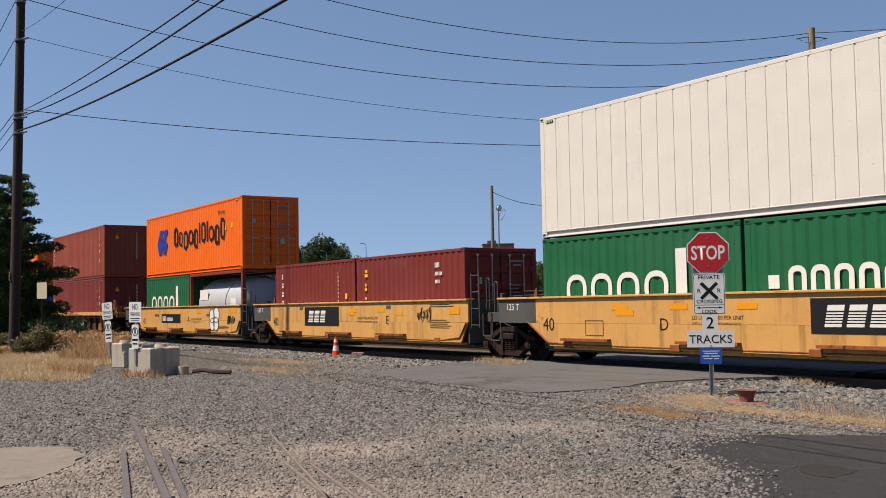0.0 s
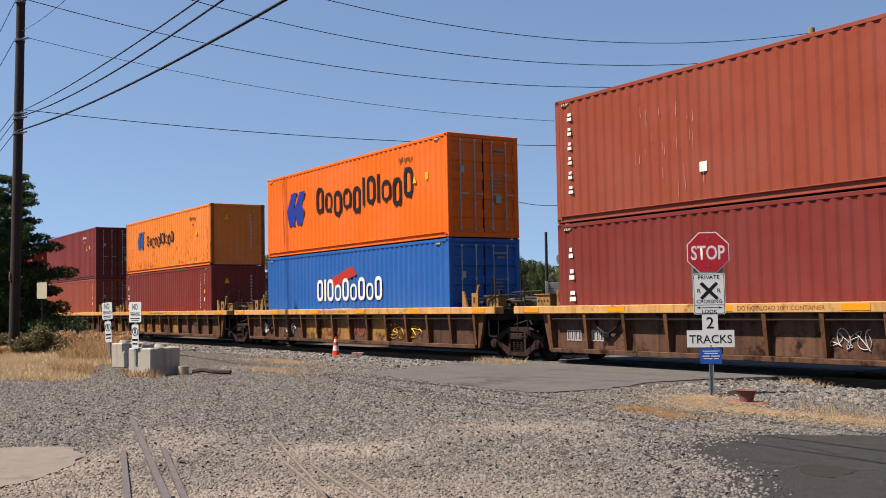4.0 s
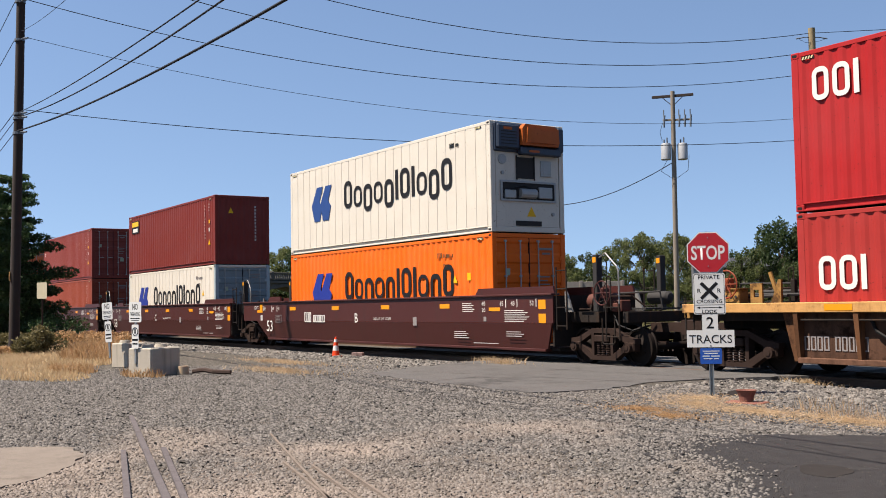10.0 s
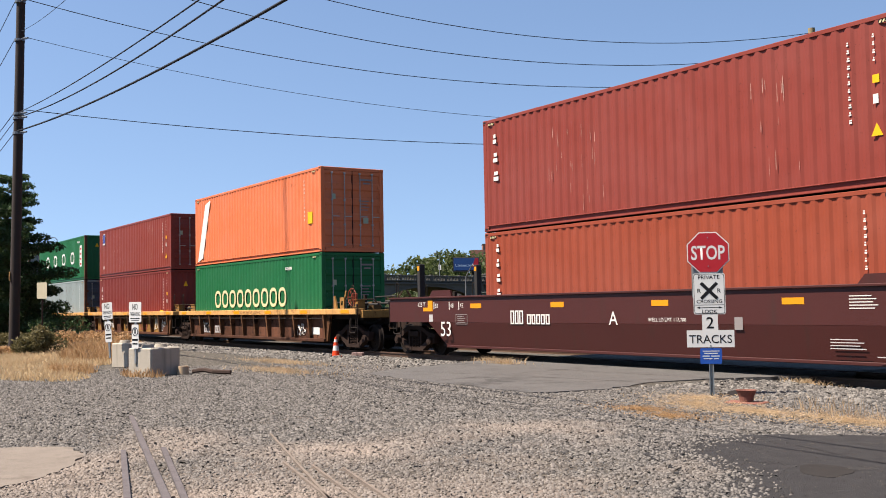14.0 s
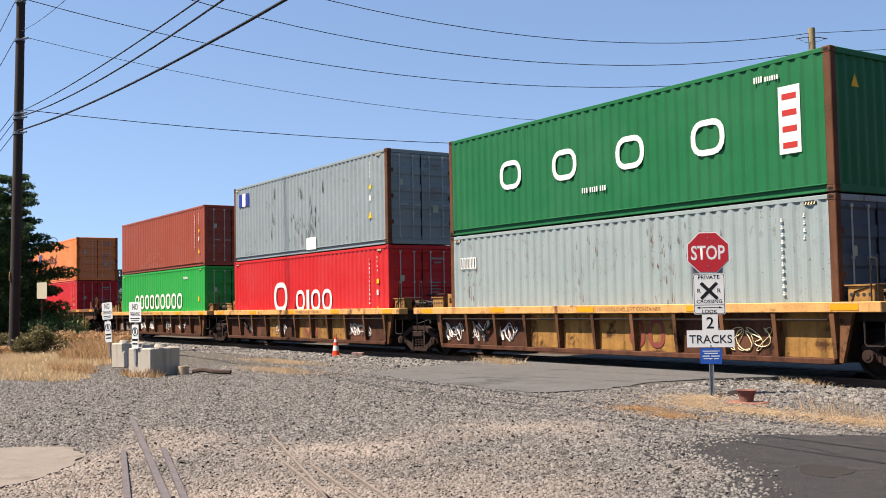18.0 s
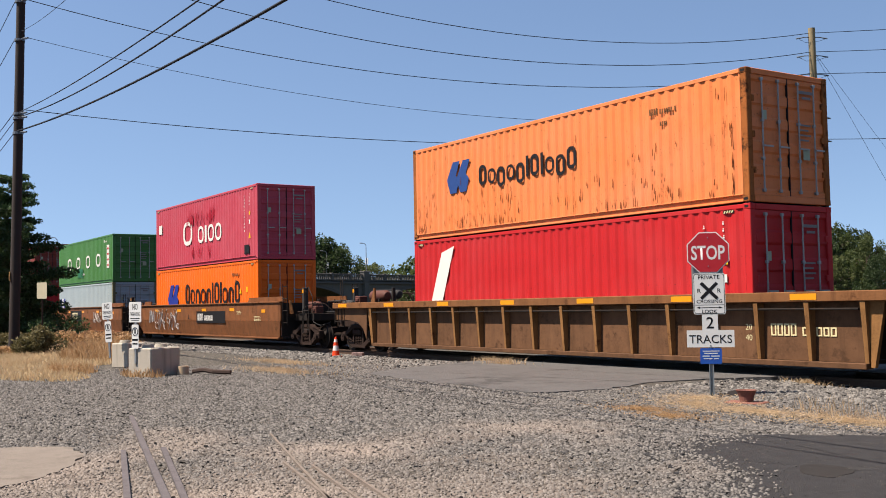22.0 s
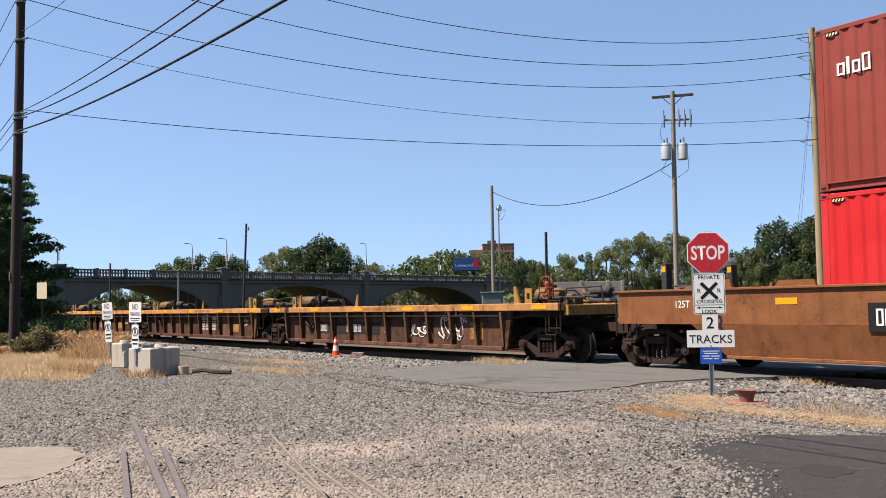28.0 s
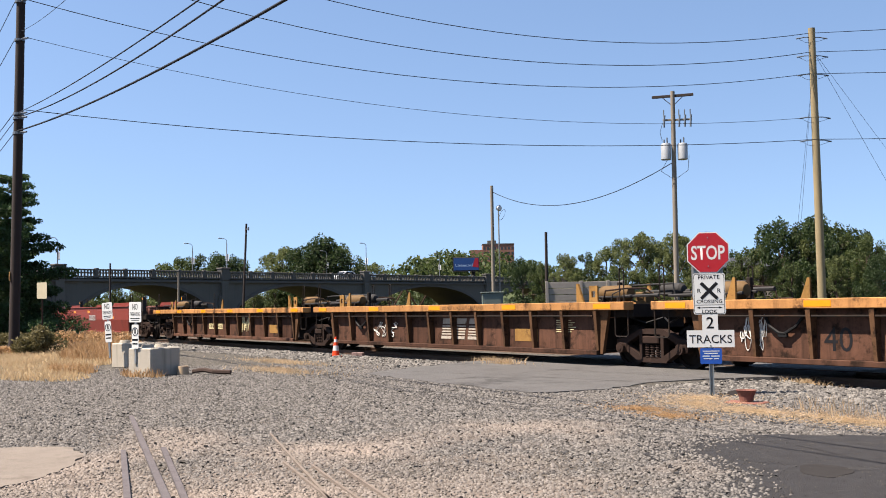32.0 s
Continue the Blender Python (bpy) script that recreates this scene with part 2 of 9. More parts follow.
# ---------------------------------------------------------------- mesh building
class Shape:
    """Gathers boxes, prisms and tubes into one mesh."""

    def __init__(self):
        self.v, self.f, self.m = [], [], []

    def add(self, verts, faces, mi=0):
        n = len(self.v)
        self.v.extend(verts)
        self.f.extend([tuple(n + i for i in f) for f in faces])
        self.m.extend([mi] * len(faces))
        return self

    def box(self, x0, x1, y0, y1, z0, z1, c=0.0, mi=0):
        """A box, its edges chamfered by c."""
        if c <= 0:
            v = [(x, y, z) for x in (x0, x1) for y in (y0, y1) for z in (z0, z1)]
            f = [(0, 1, 3, 2), (4, 6, 7, 5), (0, 4, 5, 1), (2, 3, 7, 6), (0, 2, 6, 4), (1, 5, 7, 3)]
            return self.add(v, f, mi)
        X, Y, Z = (x0, x1), (y0, y1), (z0, z1)
        v, idx = [], {}
        for i in (0, 1):
            for j in (0, 1):
                for k in (0, 1):
                    sx, sy, sz = (c, -c)[i], (c, -c)[j], (c, -c)[k]
                    for a, p in (("x", (X[i], Y[j] + sy, Z[k] + sz)), ("y", (X[i] + sx, Y[j], Z[k] + sz)),
                                 ("z", (X[i] + sx, Y[j] + sy, Z[k]))):
                        idx[i, j, k, a] = len(v)
                        v.append(p)
        f = []
        for i in (0, 1):
            q = [(i, 0, 0), (i, 1, 0), (i, 1, 1), (i, 0, 1)]
            f.append([idx[(*p, "x")] for p in (q if i else q[::-1])])
            q = [(0, i, 0), (0, i, 1), (1, i, 1), (1, i, 0)]
            f.append([idx[(*p, "y")] for p in (q if i else q[::-1])])
            q = [(0, 0, i), (1, 0, i), (1, 1, i), (0, 1, i)]
            f.append([idx[(*p, "z")] for p in (q if i else q[::-1])])
        for a in (0, 1):
            for b in (0, 1):
                f.append([idx[a, b, 0, "x"], idx[a, b, 1, "x"], idx[a, b, 1, "y"], idx[a, b, 0, "y"]])
                f.append([idx[a, 0, b, "x"], idx[a, 1, b, "x"], idx[a, 1, b, "z"], idx[a, 0, b, "z"]])
                f.append([idx[0, a, b, "y"], idx[1, a, b, "y"], idx[1, a, b, "z"], idx[0, a, b, "z"]])
        for i in (0, 1):
            for j in (0, 1):
                for k in (0, 1):
                    f.append([idx[i, j, k, a] for a in "xyz"])
        return self.add(v, f, mi)

    def prism(self, pts, a0, a1, axis="y", mi=0):
        """A polygon drawn out along an axis. y: points are (x, z); x: (y, z); z: (x, y)."""
        n = len(pts)
        put = {"y": lambda p, a: (p[0], a, p[1]), "x": lambda p, a: (a, p[0], p[1]), "z": lambda p, a: (p[0], p[1], a)}[axis]
        v = [put(p, a0) for p in pts] + [put(p, a1) for p in pts]
        f = [tuple(range(n))[::-1], tuple(range(n, 2 * n))]
        f += [(i, (i + 1) % n, n + (i + 1) % n, n + i) for i in range(n)]
        return self.add(v, f, mi)

    def cyl(self, p, q, r, n=10, r2=None, mi=0, caps=True):
        p, q = Vector(p), Vector(q)
        r2 = r if r2 is None else r2
        d = (q - p).normalized()
        a = d.orthogonal().normalized()
        b = d.cross(a)
        v = []
        for c, rr in ((p, r), (q, r2)):
            for i in range(n):
                t = 2 * math.pi * i / n
                v.append(tuple(c + a * (rr * math.cos(t)) + b * (rr * math.sin(t))))
        f = [(i, (i + 1) % n, n + (i + 1) % n, n + i) for i in range(n)]
        if caps:
            f += [tuple(range(n))[::-1], tuple(range(n, 2 * n))]
        return self.add(v, f, mi)

    def tube(self, pts, r, n=6, mi=0):
        pts = [Vector(p) for p in pts]
        v, f = [], []
        a = None
        for i, p in enumerate(pts):
            d = (pts[min(i + 1, len(pts) - 1)] - pts[max(i - 1, 0)]).normalized()
            a = (d.orthogonal() if a is None else a - d * a.dot(d)).normalized()
            b = d.cross(a)
            for k in range(n):
                t = 2 * math.pi * k / n
                v.append(tuple(p + a * (r * math.cos(t)) + b * (r * math.sin(t))))
        for i in range(len(pts) - 1):
            for k in range(n):
                f.append((i * n + k, i * n + (k + 1) % n, (i + 1) * n + (k + 1) % n, (i + 1) * n + k))
        f += [tuple(range(n))[::-1], tuple(range(len(v) - n, len(v)))]
        return self.add(v, f, mi)

    def revolve(self, prof, n=16, axis="y", mi=0):
        """A profile of (radius, along) turned round an axis."""
        v, f = [], []
        for r, h in prof:
            for i in range(n):
                t = 2 * math.pi * i / n
                c, s = r * math.cos(t), r * math.sin(t)
                v.append({"y": (c, h, s), "z": (c, s, h), "x": (h, c, s)}[axis])
        for j in range(len(prof) - 1):
            for i in range(n):
                f.append((j * n + i, j * n + (i + 1) % n, (j + 1) * n + (i + 1) % n, (j + 1) * n + i))
        f += [tuple(range(n)), tuple(range(len(v) - n, len(v)))]
        return self.add(v, f, mi)

    def mesh(self, name="mesh", smooth=False):
        me = bpy.data.meshes.new(name)
        me.from_pydata(self.v, [], self.f)
        if any(self.m):
            me.polygons.foreach_set("material_index", self.m)
        bm = bmesh.new()
        bm.from_mesh(me)
        bmesh.ops.recalc_face_normals(bm, faces=bm.faces)
        bm.to_mesh(me)
        bm.free()
        if smooth:
            me.polygons.foreach_set("use_smooth", [True] * len(me.polygons))
            me.set_sharp_from_angle(angle=radians(35))
        return me


MESHES = {}


def shared(key, make, mats, smooth=False):
    """One mesh for all alike pieces."""
    mats = mats if isinstance(mats, (list, tuple)) else [mats]
    k = (key, tuple(m.name for m in mats))
    if k not in MESHES:
        me = make().mesh(str(key), smooth)
        for m in mats:
            me.materials.append(m)
        MESHES[k] = me
    return MESHES[k]


def part(name, data, material, parent, label="", at=None, smooth=False):
    """Links a Shape or mesh as one mesh object under a thing or a part."""
    if isinstance(data, Shape):
        data = data.mesh(name, smooth)
    if material is not None and not data.materials:
        for mm in (material if isinstance(material, (list, tuple)) else [material]):
            data.materials.append(mm)
    ob = new(name, data)
    ob.parent = parent
    if at is not None:
        if isinstance(at, Matrix):
            ob.matrix_local = at
        else:
            ob.location = at
    if label:
        ob["label"] = label
    return ob


def thing(name, at, label, category, group="", kind="", turn=0.0):
    ob = new(name)
    ob.location = at
    ob.rotation_euler = (0, 0, radians(turn))
    ob.empty_display_size = 0.2
    return tagged(ob, label, category, group, kind)


def solid(name, shape, material, label, category="", group="", kind="", at=(0, 0, 0), smooth=False, turn=0.0):
    me = shape.mesh(name, smooth) if isinstance(shape, Shape) else shape
    for mm in (material if isinstance(material, (list, tuple)) else [material]):
        me.materials.append(mm)
    ob = new(name, me)
    ob.location = at
    ob.rotation_euler = (0, 0, radians(turn))
    return tagged(ob, label, category, group, kind)


TEXTS = {}


def text_mesh(word, size, material, squeeze=1.0, heavy=0.0):
    """Flat lettering in the x-z plane facing -y, its lower left corner at the origin."""
    key = (word, size, material.name, squeeze, heavy)
    if key in TEXTS:
        return TEXTS[key]
    cu = bpy.data.curves.new("text", 'FONT')
    cu.body, cu.size, cu.extrude, cu.offset = word, size, 0.0, heavy
    cu.resolution_u = 3
    ob = bpy.data.objects.new("text", cu)
    scene.collection.objects.link(ob)
    deps = bpy.context.evaluated_depsgraph_get()
    me = bpy.data.meshes.new_from_object(ob.evaluated_get(deps))
    bpy.data.objects.remove(ob)
    bpy.data.curves.remove(cu)
    me.transform(Matrix.Diagonal((squeeze, 1, 1, 1)))
    me.transform(Matrix.Rotation(radians(90), 4, 'X'))
    me.materials.clear()
    me.materials.append(material)
    TEXTS[key] = me
    return me


def text_width(me):
    xs = [v.co.x for v in me.vertices]
    return (min(xs), max(xs)) if xs else (0, 0)


def bars(pattern, height, pitch=0.62, thick=0.0):
    """Plain open blocks in the rhythm of a word. T tall, t tall and thin, x low, d low and hung, C capital, i thin capital,
    - dash, s space."""
    sh = Shape()
    x = 0.0
    for ch in pattern:
        w = {"t": 0.22, "i": 0.26, "-": 0.36, "s": 0.35, "w": 0.8}.get(ch, 0.55) * height * pitch / 0.62
        z0 = {"d": -0.25, "-": 0.28}.get(ch, 0.0) * height
        z1 = {"x": 0.72, "d": 0.72, "-": 0.42, "w": 1.0}.get(ch, 1.0) * height
        if ch in "ti-":
            sh.box(x, x + w * 0.8, -0.004 - thick, 0.0, z0, z1)
        elif ch != "s" and height < 0.2:
            sh.box(x, x + w * 0.72, -0.004 - thick, 0.0, z0, z1)
        elif ch != "s":
            k = min(0.17 * height, 0.27 * w)
            sh.box(x, x + k, -0.004 - thick, 0.0, z0, z1)
            sh.box(x + w - k, x + w, -0.004 - thick, 0.0, z0, z1)
            sh.box(x + k, x + w - k, -0.004 - thick, 0.0, z1 - k * 0.8, z1)
            sh.box(x + k, x + w - k, -0.004 - thick, 0.0, max(z0, 0), max(z0, 0) + k * 0.8)
        x += w + 0.12 * height * pitch / 0.62
    return sh


def block_letter(form, w, h):
    """One plain shape of a painted word: a rounded ring or a single bar."""
    sh = Shape()
    if form == "bar":
        return sh.box(0, w, -0.004, 0.0, 0, h)
    k = min(0.17 * h, 0.27 * w)
    r = min(w, h) * 0.42
    outer, inner = [], []
    for cx, cz, a0 in ((w - r, h - r, 0), (r, h - r, 90), (r, r, 180), (w - r, r, 270)):
        for i in range(5):
            t = radians(a0 + 22.5 * i)
            outer.append((cx + r * math.cos(t), cz + r * math.sin(t)))
            q = max(0.01, r - k)
            inner.append((cx + q * math.cos(t), cz + q * math.sin(t)))
    n = len(outer)
    v = [(x, -0.004, z) for x, z in outer] + [(x, -0.004, z) for x, z in inner]
    return sh.add(v, [(i, (i + 1) % n, n + (i + 1) % n, n + i) for i in range(n)])


def word_blocks(pattern, size, length):
    """Places and shapes of the blocks of a word that fills a length: (x, z, form, width, height)."""
    w = [{"t": 0.3, "i": 0.3, "-": 0.5, "s": 0.5}.get(ch, 1.0) for ch in pattern]
    unit = length / (sum(w) + 0.22 * (len(w) - 1))
    out, x = [], 0.0
    for i, (ch, ww) in enumerate(zip(pattern, w)):
        z0 = {"d": -0.22, "-": 0.3}.get(ch, 0.0) * size
        z1 = {"x": 0.74, "d": 0.74, "-": 0.44}.get(ch, 1.0) * size
        if ch != "s":
            out.append((x, z0, "bar" if ch in "ti-" else "ring", ww * unit, z1 - z0))
        x += (ww + 0.22) * unit
    return out

# ---------------------------------------------------------------- the train: shared pieces
TRACK_Y = 16.85
HALF_W = 1.219
WELL_Z = 0.36                                  # top of the well floors above the rail
MOVING = []                                    # things that roll along the track: (object, x at 0 s)
WHEELSETS = []                                 # (object, x of its axle at 0 s, radius, place in its truck)

P_RUSTSTEEL = surface("bogie_steel", "342823", 0.9, 0.0, 0.4, 4.0, "543d2e", 0.45, 3.0, 0.0, 0.25, 40, spec=0.1)
P_BLACK = surface("black_steel", "1c1a19", 0.8, 0.0, 0.3, 4.0, "4a3a2c", 0.25, 2.0, 0.0, 0.15, 40)
P_WHEEL = surface("wheel_steel", "221b17", 0.75, 0.1, 0.3, 3.0, "3c2a20", 0.4, 3.0, spec=0.15)
P_RUBBER = plain("hose_rubber", "151515", 0.7)
P_GALV = surface("galvanised", "8d8c88", 0.55, 0.4, 0.15, 5.0, "4a4038", 0.3, 3.0)
P_WHITE = surface("white_lettering", "e4e2da", 0.6, 0, 0.06, 3.0, "8a7a66", 0.15, 3.0)
P_CREAM = surface("cream_lettering", "dccf9e", 0.6, 0, 0.06, 3.0, "8a7a50", 0.2, 3.0)
P_BLACKL = plain("black_lettering", "1b1a1c", 0.6)
P_YELLOWL = plain("yellow_sticker", "f2bb1d", 0.5)
P_BLUEL = plain("blue_lettering", "25378f", 0.5)
P_GREYL = plain("grey_lettering", "b9b6b4", 0.6)
P_REDL = plain("red_lettering", "b5322c", 0.6)
P_REFLECT = plain("reflector_yellow", "e8981c", 0.4)
P_PALE = plain("pale_sticker", "a9b59c", 0.6)
P_TANK = surface("reservoir_tan", "6b5335", 0.75, 0, 0.2, 3.0, "3a2a1c", 0.45, 2.0, 0.3, spec=0.2)
P_MTANK = surface("reservoir_brown", "5a352c", 0.7, 0, 0.2, 3.0, "2a1d17", 0.4, 2.0, 0.3, spec=0.2)
P_FAINT = plain("faint_lettering", "8d8785", 0.7)
P_GRIMEL = plain("faded_dark_lettering", "6a4a2c", 0.8)
P_GASKET_HOLE = plain("gasket_and_hole_dark", "17181a", 0.8)
P_ROD = surface("locking_bar_steel", "a9a9a5", 0.5, 0.5, 0.15, 4.0, "6a4a34", 0.3, 4.0)


def corrugated(length, z0, z1, pitch=0.278, depth=0.026, flat=0.075):
    """A steel sheet in the x-z plane, trapezoid corrugations, outer face at y = 0 facing -y."""
    n = max(1, int(length / pitch))
    p = length / n
    k = flat * p / 0.278
    s = (p - 2 * k) / 2
    pts = []
    for i in range(n):
        x = -length / 2 + i * p
        pts += [(x, 0.0), (x + k, 0.0), (x + k + s, depth), (x + 2 * k + s, depth)]
    pts.append((length / 2, 0.0))
    sh = Shape()
    v = [(x, y, z0) for x, y in pts] + [(x, y, z1) for x, y in pts]
    m = len(pts)
    sh.add(v, [(i, i + 1, m + i + 1, m + i) for i in range(m - 1)])
    return sh


def panelled(length, z0, z1, pitch=0.46, depth=0.012):
    """Flat insulated panels with narrow grooves."""
    n = max(1, int(length / pitch))
    p = length / n
    pts = []
    for i in range(n):
        x = -length / 2 + i * p
        pts += [(x, 0.0), (x + p - 0.05, 0.0), (x + p - 0.04, depth), (x + p - 0.01, depth)]
    pts.append((length / 2, 0.0))
    v = [(x, y, z0) for x, y in pts] + [(x, y, z1) for x, y in pts]
    m = len(pts)
    return Shape().add(v, [(i, i + 1, m + i + 1, m + i) for i in range(m - 1)])


def casting():
    sh = Shape().box(-0.089, 0.089, -0.081, 0.081, -0.059, 0.059, 0.012)
    # raised dark patch painted in for the shade of the casting's hole
    sh.prism([(-0.04, -0.025), (0.04, -0.025), (0.055, 0), (0.04, 0.025), (-0.04, 0.025), (-0.055, 0)], -0.0835, -0.08, mi=1)
    return sh


def door_leaf(w, h):
    """A steel door: frame and four recessed bands, outer face at x = 0 facing +x."""
    sh = Shape()
    bands = 5
    step = h / bands
    pts = []
    for i in range(bands):
        a = i * step
        pts += [(0.0, a), (0.0, a + step * 0.18), (-0.03, a + step * 0.28), (-0.03, a + step * 0.72), (0.0, a + step * 0.82)]
    pts.append((0.0, h))
    return sh.prism(pts + [(-0.05, h), (-0.05, 0.0)], -w / 2, w / 2)


def locking_bar(h):
    sh = Shape().cyl((0.035, 0, 0.05), (0.035, 0, h - 0.05), 0.017, 8)
    for z in (0.08, h * 0.3, h * 0.62, h - 0.08):
        sh.box(0.0, 0.055, -0.035, 0.035, z - 0.03, z + 0.03, 0.005)
    sh.box(0.05, 0.075, -0.01, 0.26, h * 0.40, h * 0.40 + 0.03)
    return sh


def decals(c, L, h, items):
    """Lettering and stickers on the side that faces the yard; x from the container's left end, z from its foot."""
    for kind, x, z, *rest in items:
        at = (x - L / 2, -HALF_W - 0.004, z)
        if kind == "word":
            pattern, size, length, mat = rest
            for bx, bz, form, bw, bh in word_blocks(pattern, size, length):
                part("letter_block", shared(("block", form, round(bw, 3), round(bh, 3)), lambda: block_letter(form, bw, bh), mat), None, c, "", (at[0] + bx, at[1], z + bz))
            continue
        if kind == "over":
            w, hh, mat = rest
            part("sticker", shared(("sticker", w, hh), lambda: Shape().box(0, w, -0.004, 0, 0, hh), mat), None, c, "", (at[0], at[1] - 0.004, z))
            continue
        if kind == "bars":
            pattern, size, mat, pitch = (*rest, 0.62)[:4]
            tagged(part("lettering", shared(("bars", pattern, size, pitch), lambda: bars(pattern, size, pitch), mat), None, c, "", at), kind="stuff")
        elif kind == "column":
            # letters stacked down the side
            n, size, mat, lead = rest
            def make():
                sh = Shape()
                rr = random.Random(n * 31 + int(size * 1000))
                for i in range(n):
                    w = size * rr.choice((0.4, 0.5, 0.58))
                    sh.box(0, w, -0.004, 0, -i * lead - size * 0.72, -i * lead - size * 0.44)
                    sh.box(size * 0.08, w - size * 0.06, -0.004, 0, -i * lead - size * 0.32, -i * lead - size * 0.06)
                return sh
            tagged(part("lettering", shared(("column", n, size, lead), make, mat), None, c, "", at), kind="stuff")
        elif kind == "sticker":
            w, hh, mat = rest
            part("sticker", shared(("sticker", w, hh), lambda: Shape().box(0, w, -0.004, 0, 0, hh), mat), None, c, "", at)
        elif kind == "triangle":
            part("sticker", shared("tri", lambda: Shape().prism([(0, 0), (0.22, 0), (0.11, 0.22)], -0.004, 0), P_YELLOWL), None, c, "yellow warning triangle", at)
        elif kind == "slants":
            size, mat = rest
            s = size
            stroke = [(0.34, 1.0), (0.72, 1.0), (0.50, 0.56), (0.66, 0.40), (0.52, 0.0), (0.16, 0.0), (-0.02, 0.46)]
            for k in (0, 0.56):
                part("emblem_stroke", shared(("slant", size), lambda: Shape().prism([(px * s, pz * s) for px, pz in stroke], -0.004, 0), mat), None, c, "slanted blue emblem stroke", (at[0] + k * s, at[1] - 0.002 * (k > 0), z))
        elif kind == "band":
            w, hh, slope, mat = rest
            part("band", shared(("band", w, hh, slope), lambda: Shape().prism([(0, 0), (w, 0.25 * w), (w + slope, hh), (slope, hh - 0.25 * w)], -0.003, 0), mat), None, c, "slanted white band", at)
        elif kind == "wear":
            # short upright runs of rust, tar or bare metal
            w, hh, mat, seed, n, long, wide_, low_ = rest
            def make():
                rr = random.Random(seed)
                sh = Shape()
                spots = [rr.random() for _ in range(max(3, n // 9))]
                for i in range(n):
                    q = min(1.0, max(0.0, rr.choice(spots) + rr.gauss(0, 0.03)))
                    z0 = hh * rr.random() ** low_
                    l, t = rr.uniform(0.3, 1.0) * long, rr.uniform(0.4, 1.0) * wide_
                    y0 = -0.002 - 0.0001 * i
                    sh.add([(q * w, y0, z0), (q * w + t, y0, z0 + 0.1 * l), (q * w + t * 0.8, y0, z0 + l), (q * w + t * 0.2, y0, z0 + 0.9 * l)], [(0, 1, 2, 3)])
                return sh
            tagged(part("wear", shared(("wear", w, hh, seed, n), make, mat), None, c, "", at), kind="stuff")
        elif kind == "scuff":
            w, hh, mat, seed = rest
            def make():
                rr = random.Random(seed)
                sh = Shape()
                for i in range(170):
                    q = min(1.0, max(0.0, rr.gauss(0.55, 0.25)))
                    lift_ = hh * rr.random() ** 2.2 * (0.25 + 0.75 * math.exp(-((q - 0.62) / 0.22) ** 2))
                    l, t = rr.uniform(0.02, 0.11), rr.uniform(0.004, 0.016)
                    sh.box(q * w, q * w + t, -0.002, 0, lift_, lift_ + l)
                return sh
            tagged(part("scuff", shared(("scuff", w, hh, seed), make, mat), None, c, "pale scraped paint", at), kind="stuff")
        elif kind == "mark":
            pattern, size, mat = rest
            tagged(part("lettering", shared(("mark", pattern, size), lambda: bars(pattern, size, 0.42), mat), None, c, "", at), kind="stuff")


def end_marks(c, L, h, colour=None):
    """Small number bars on the door end."""
    mat = colour or P_FAINT
    def make():
        sh = Shape()
        for i in range(4):
            sh.box(0, 0.004, 0.30, 0.30 + 0.34 - 0.07 * (i % 2), 0.60 * h - i * 0.10, 0.60 * h - i * 0.10 + 0.035)
        sh.box(0, 0.004, 0.26, 0.78, 0.85 * h, 0.85 * h + 0.06)
        sh.box(0, 0.004, 0.40, 0.66, 0.81 * h, 0.81 * h + 0.05)
        return sh
    tagged(part("lettering", shared(("endmarks", round(h, 2)), make, mat), None, c, "", (L / 2 + 0.012, 0, 0)), kind="stuff")


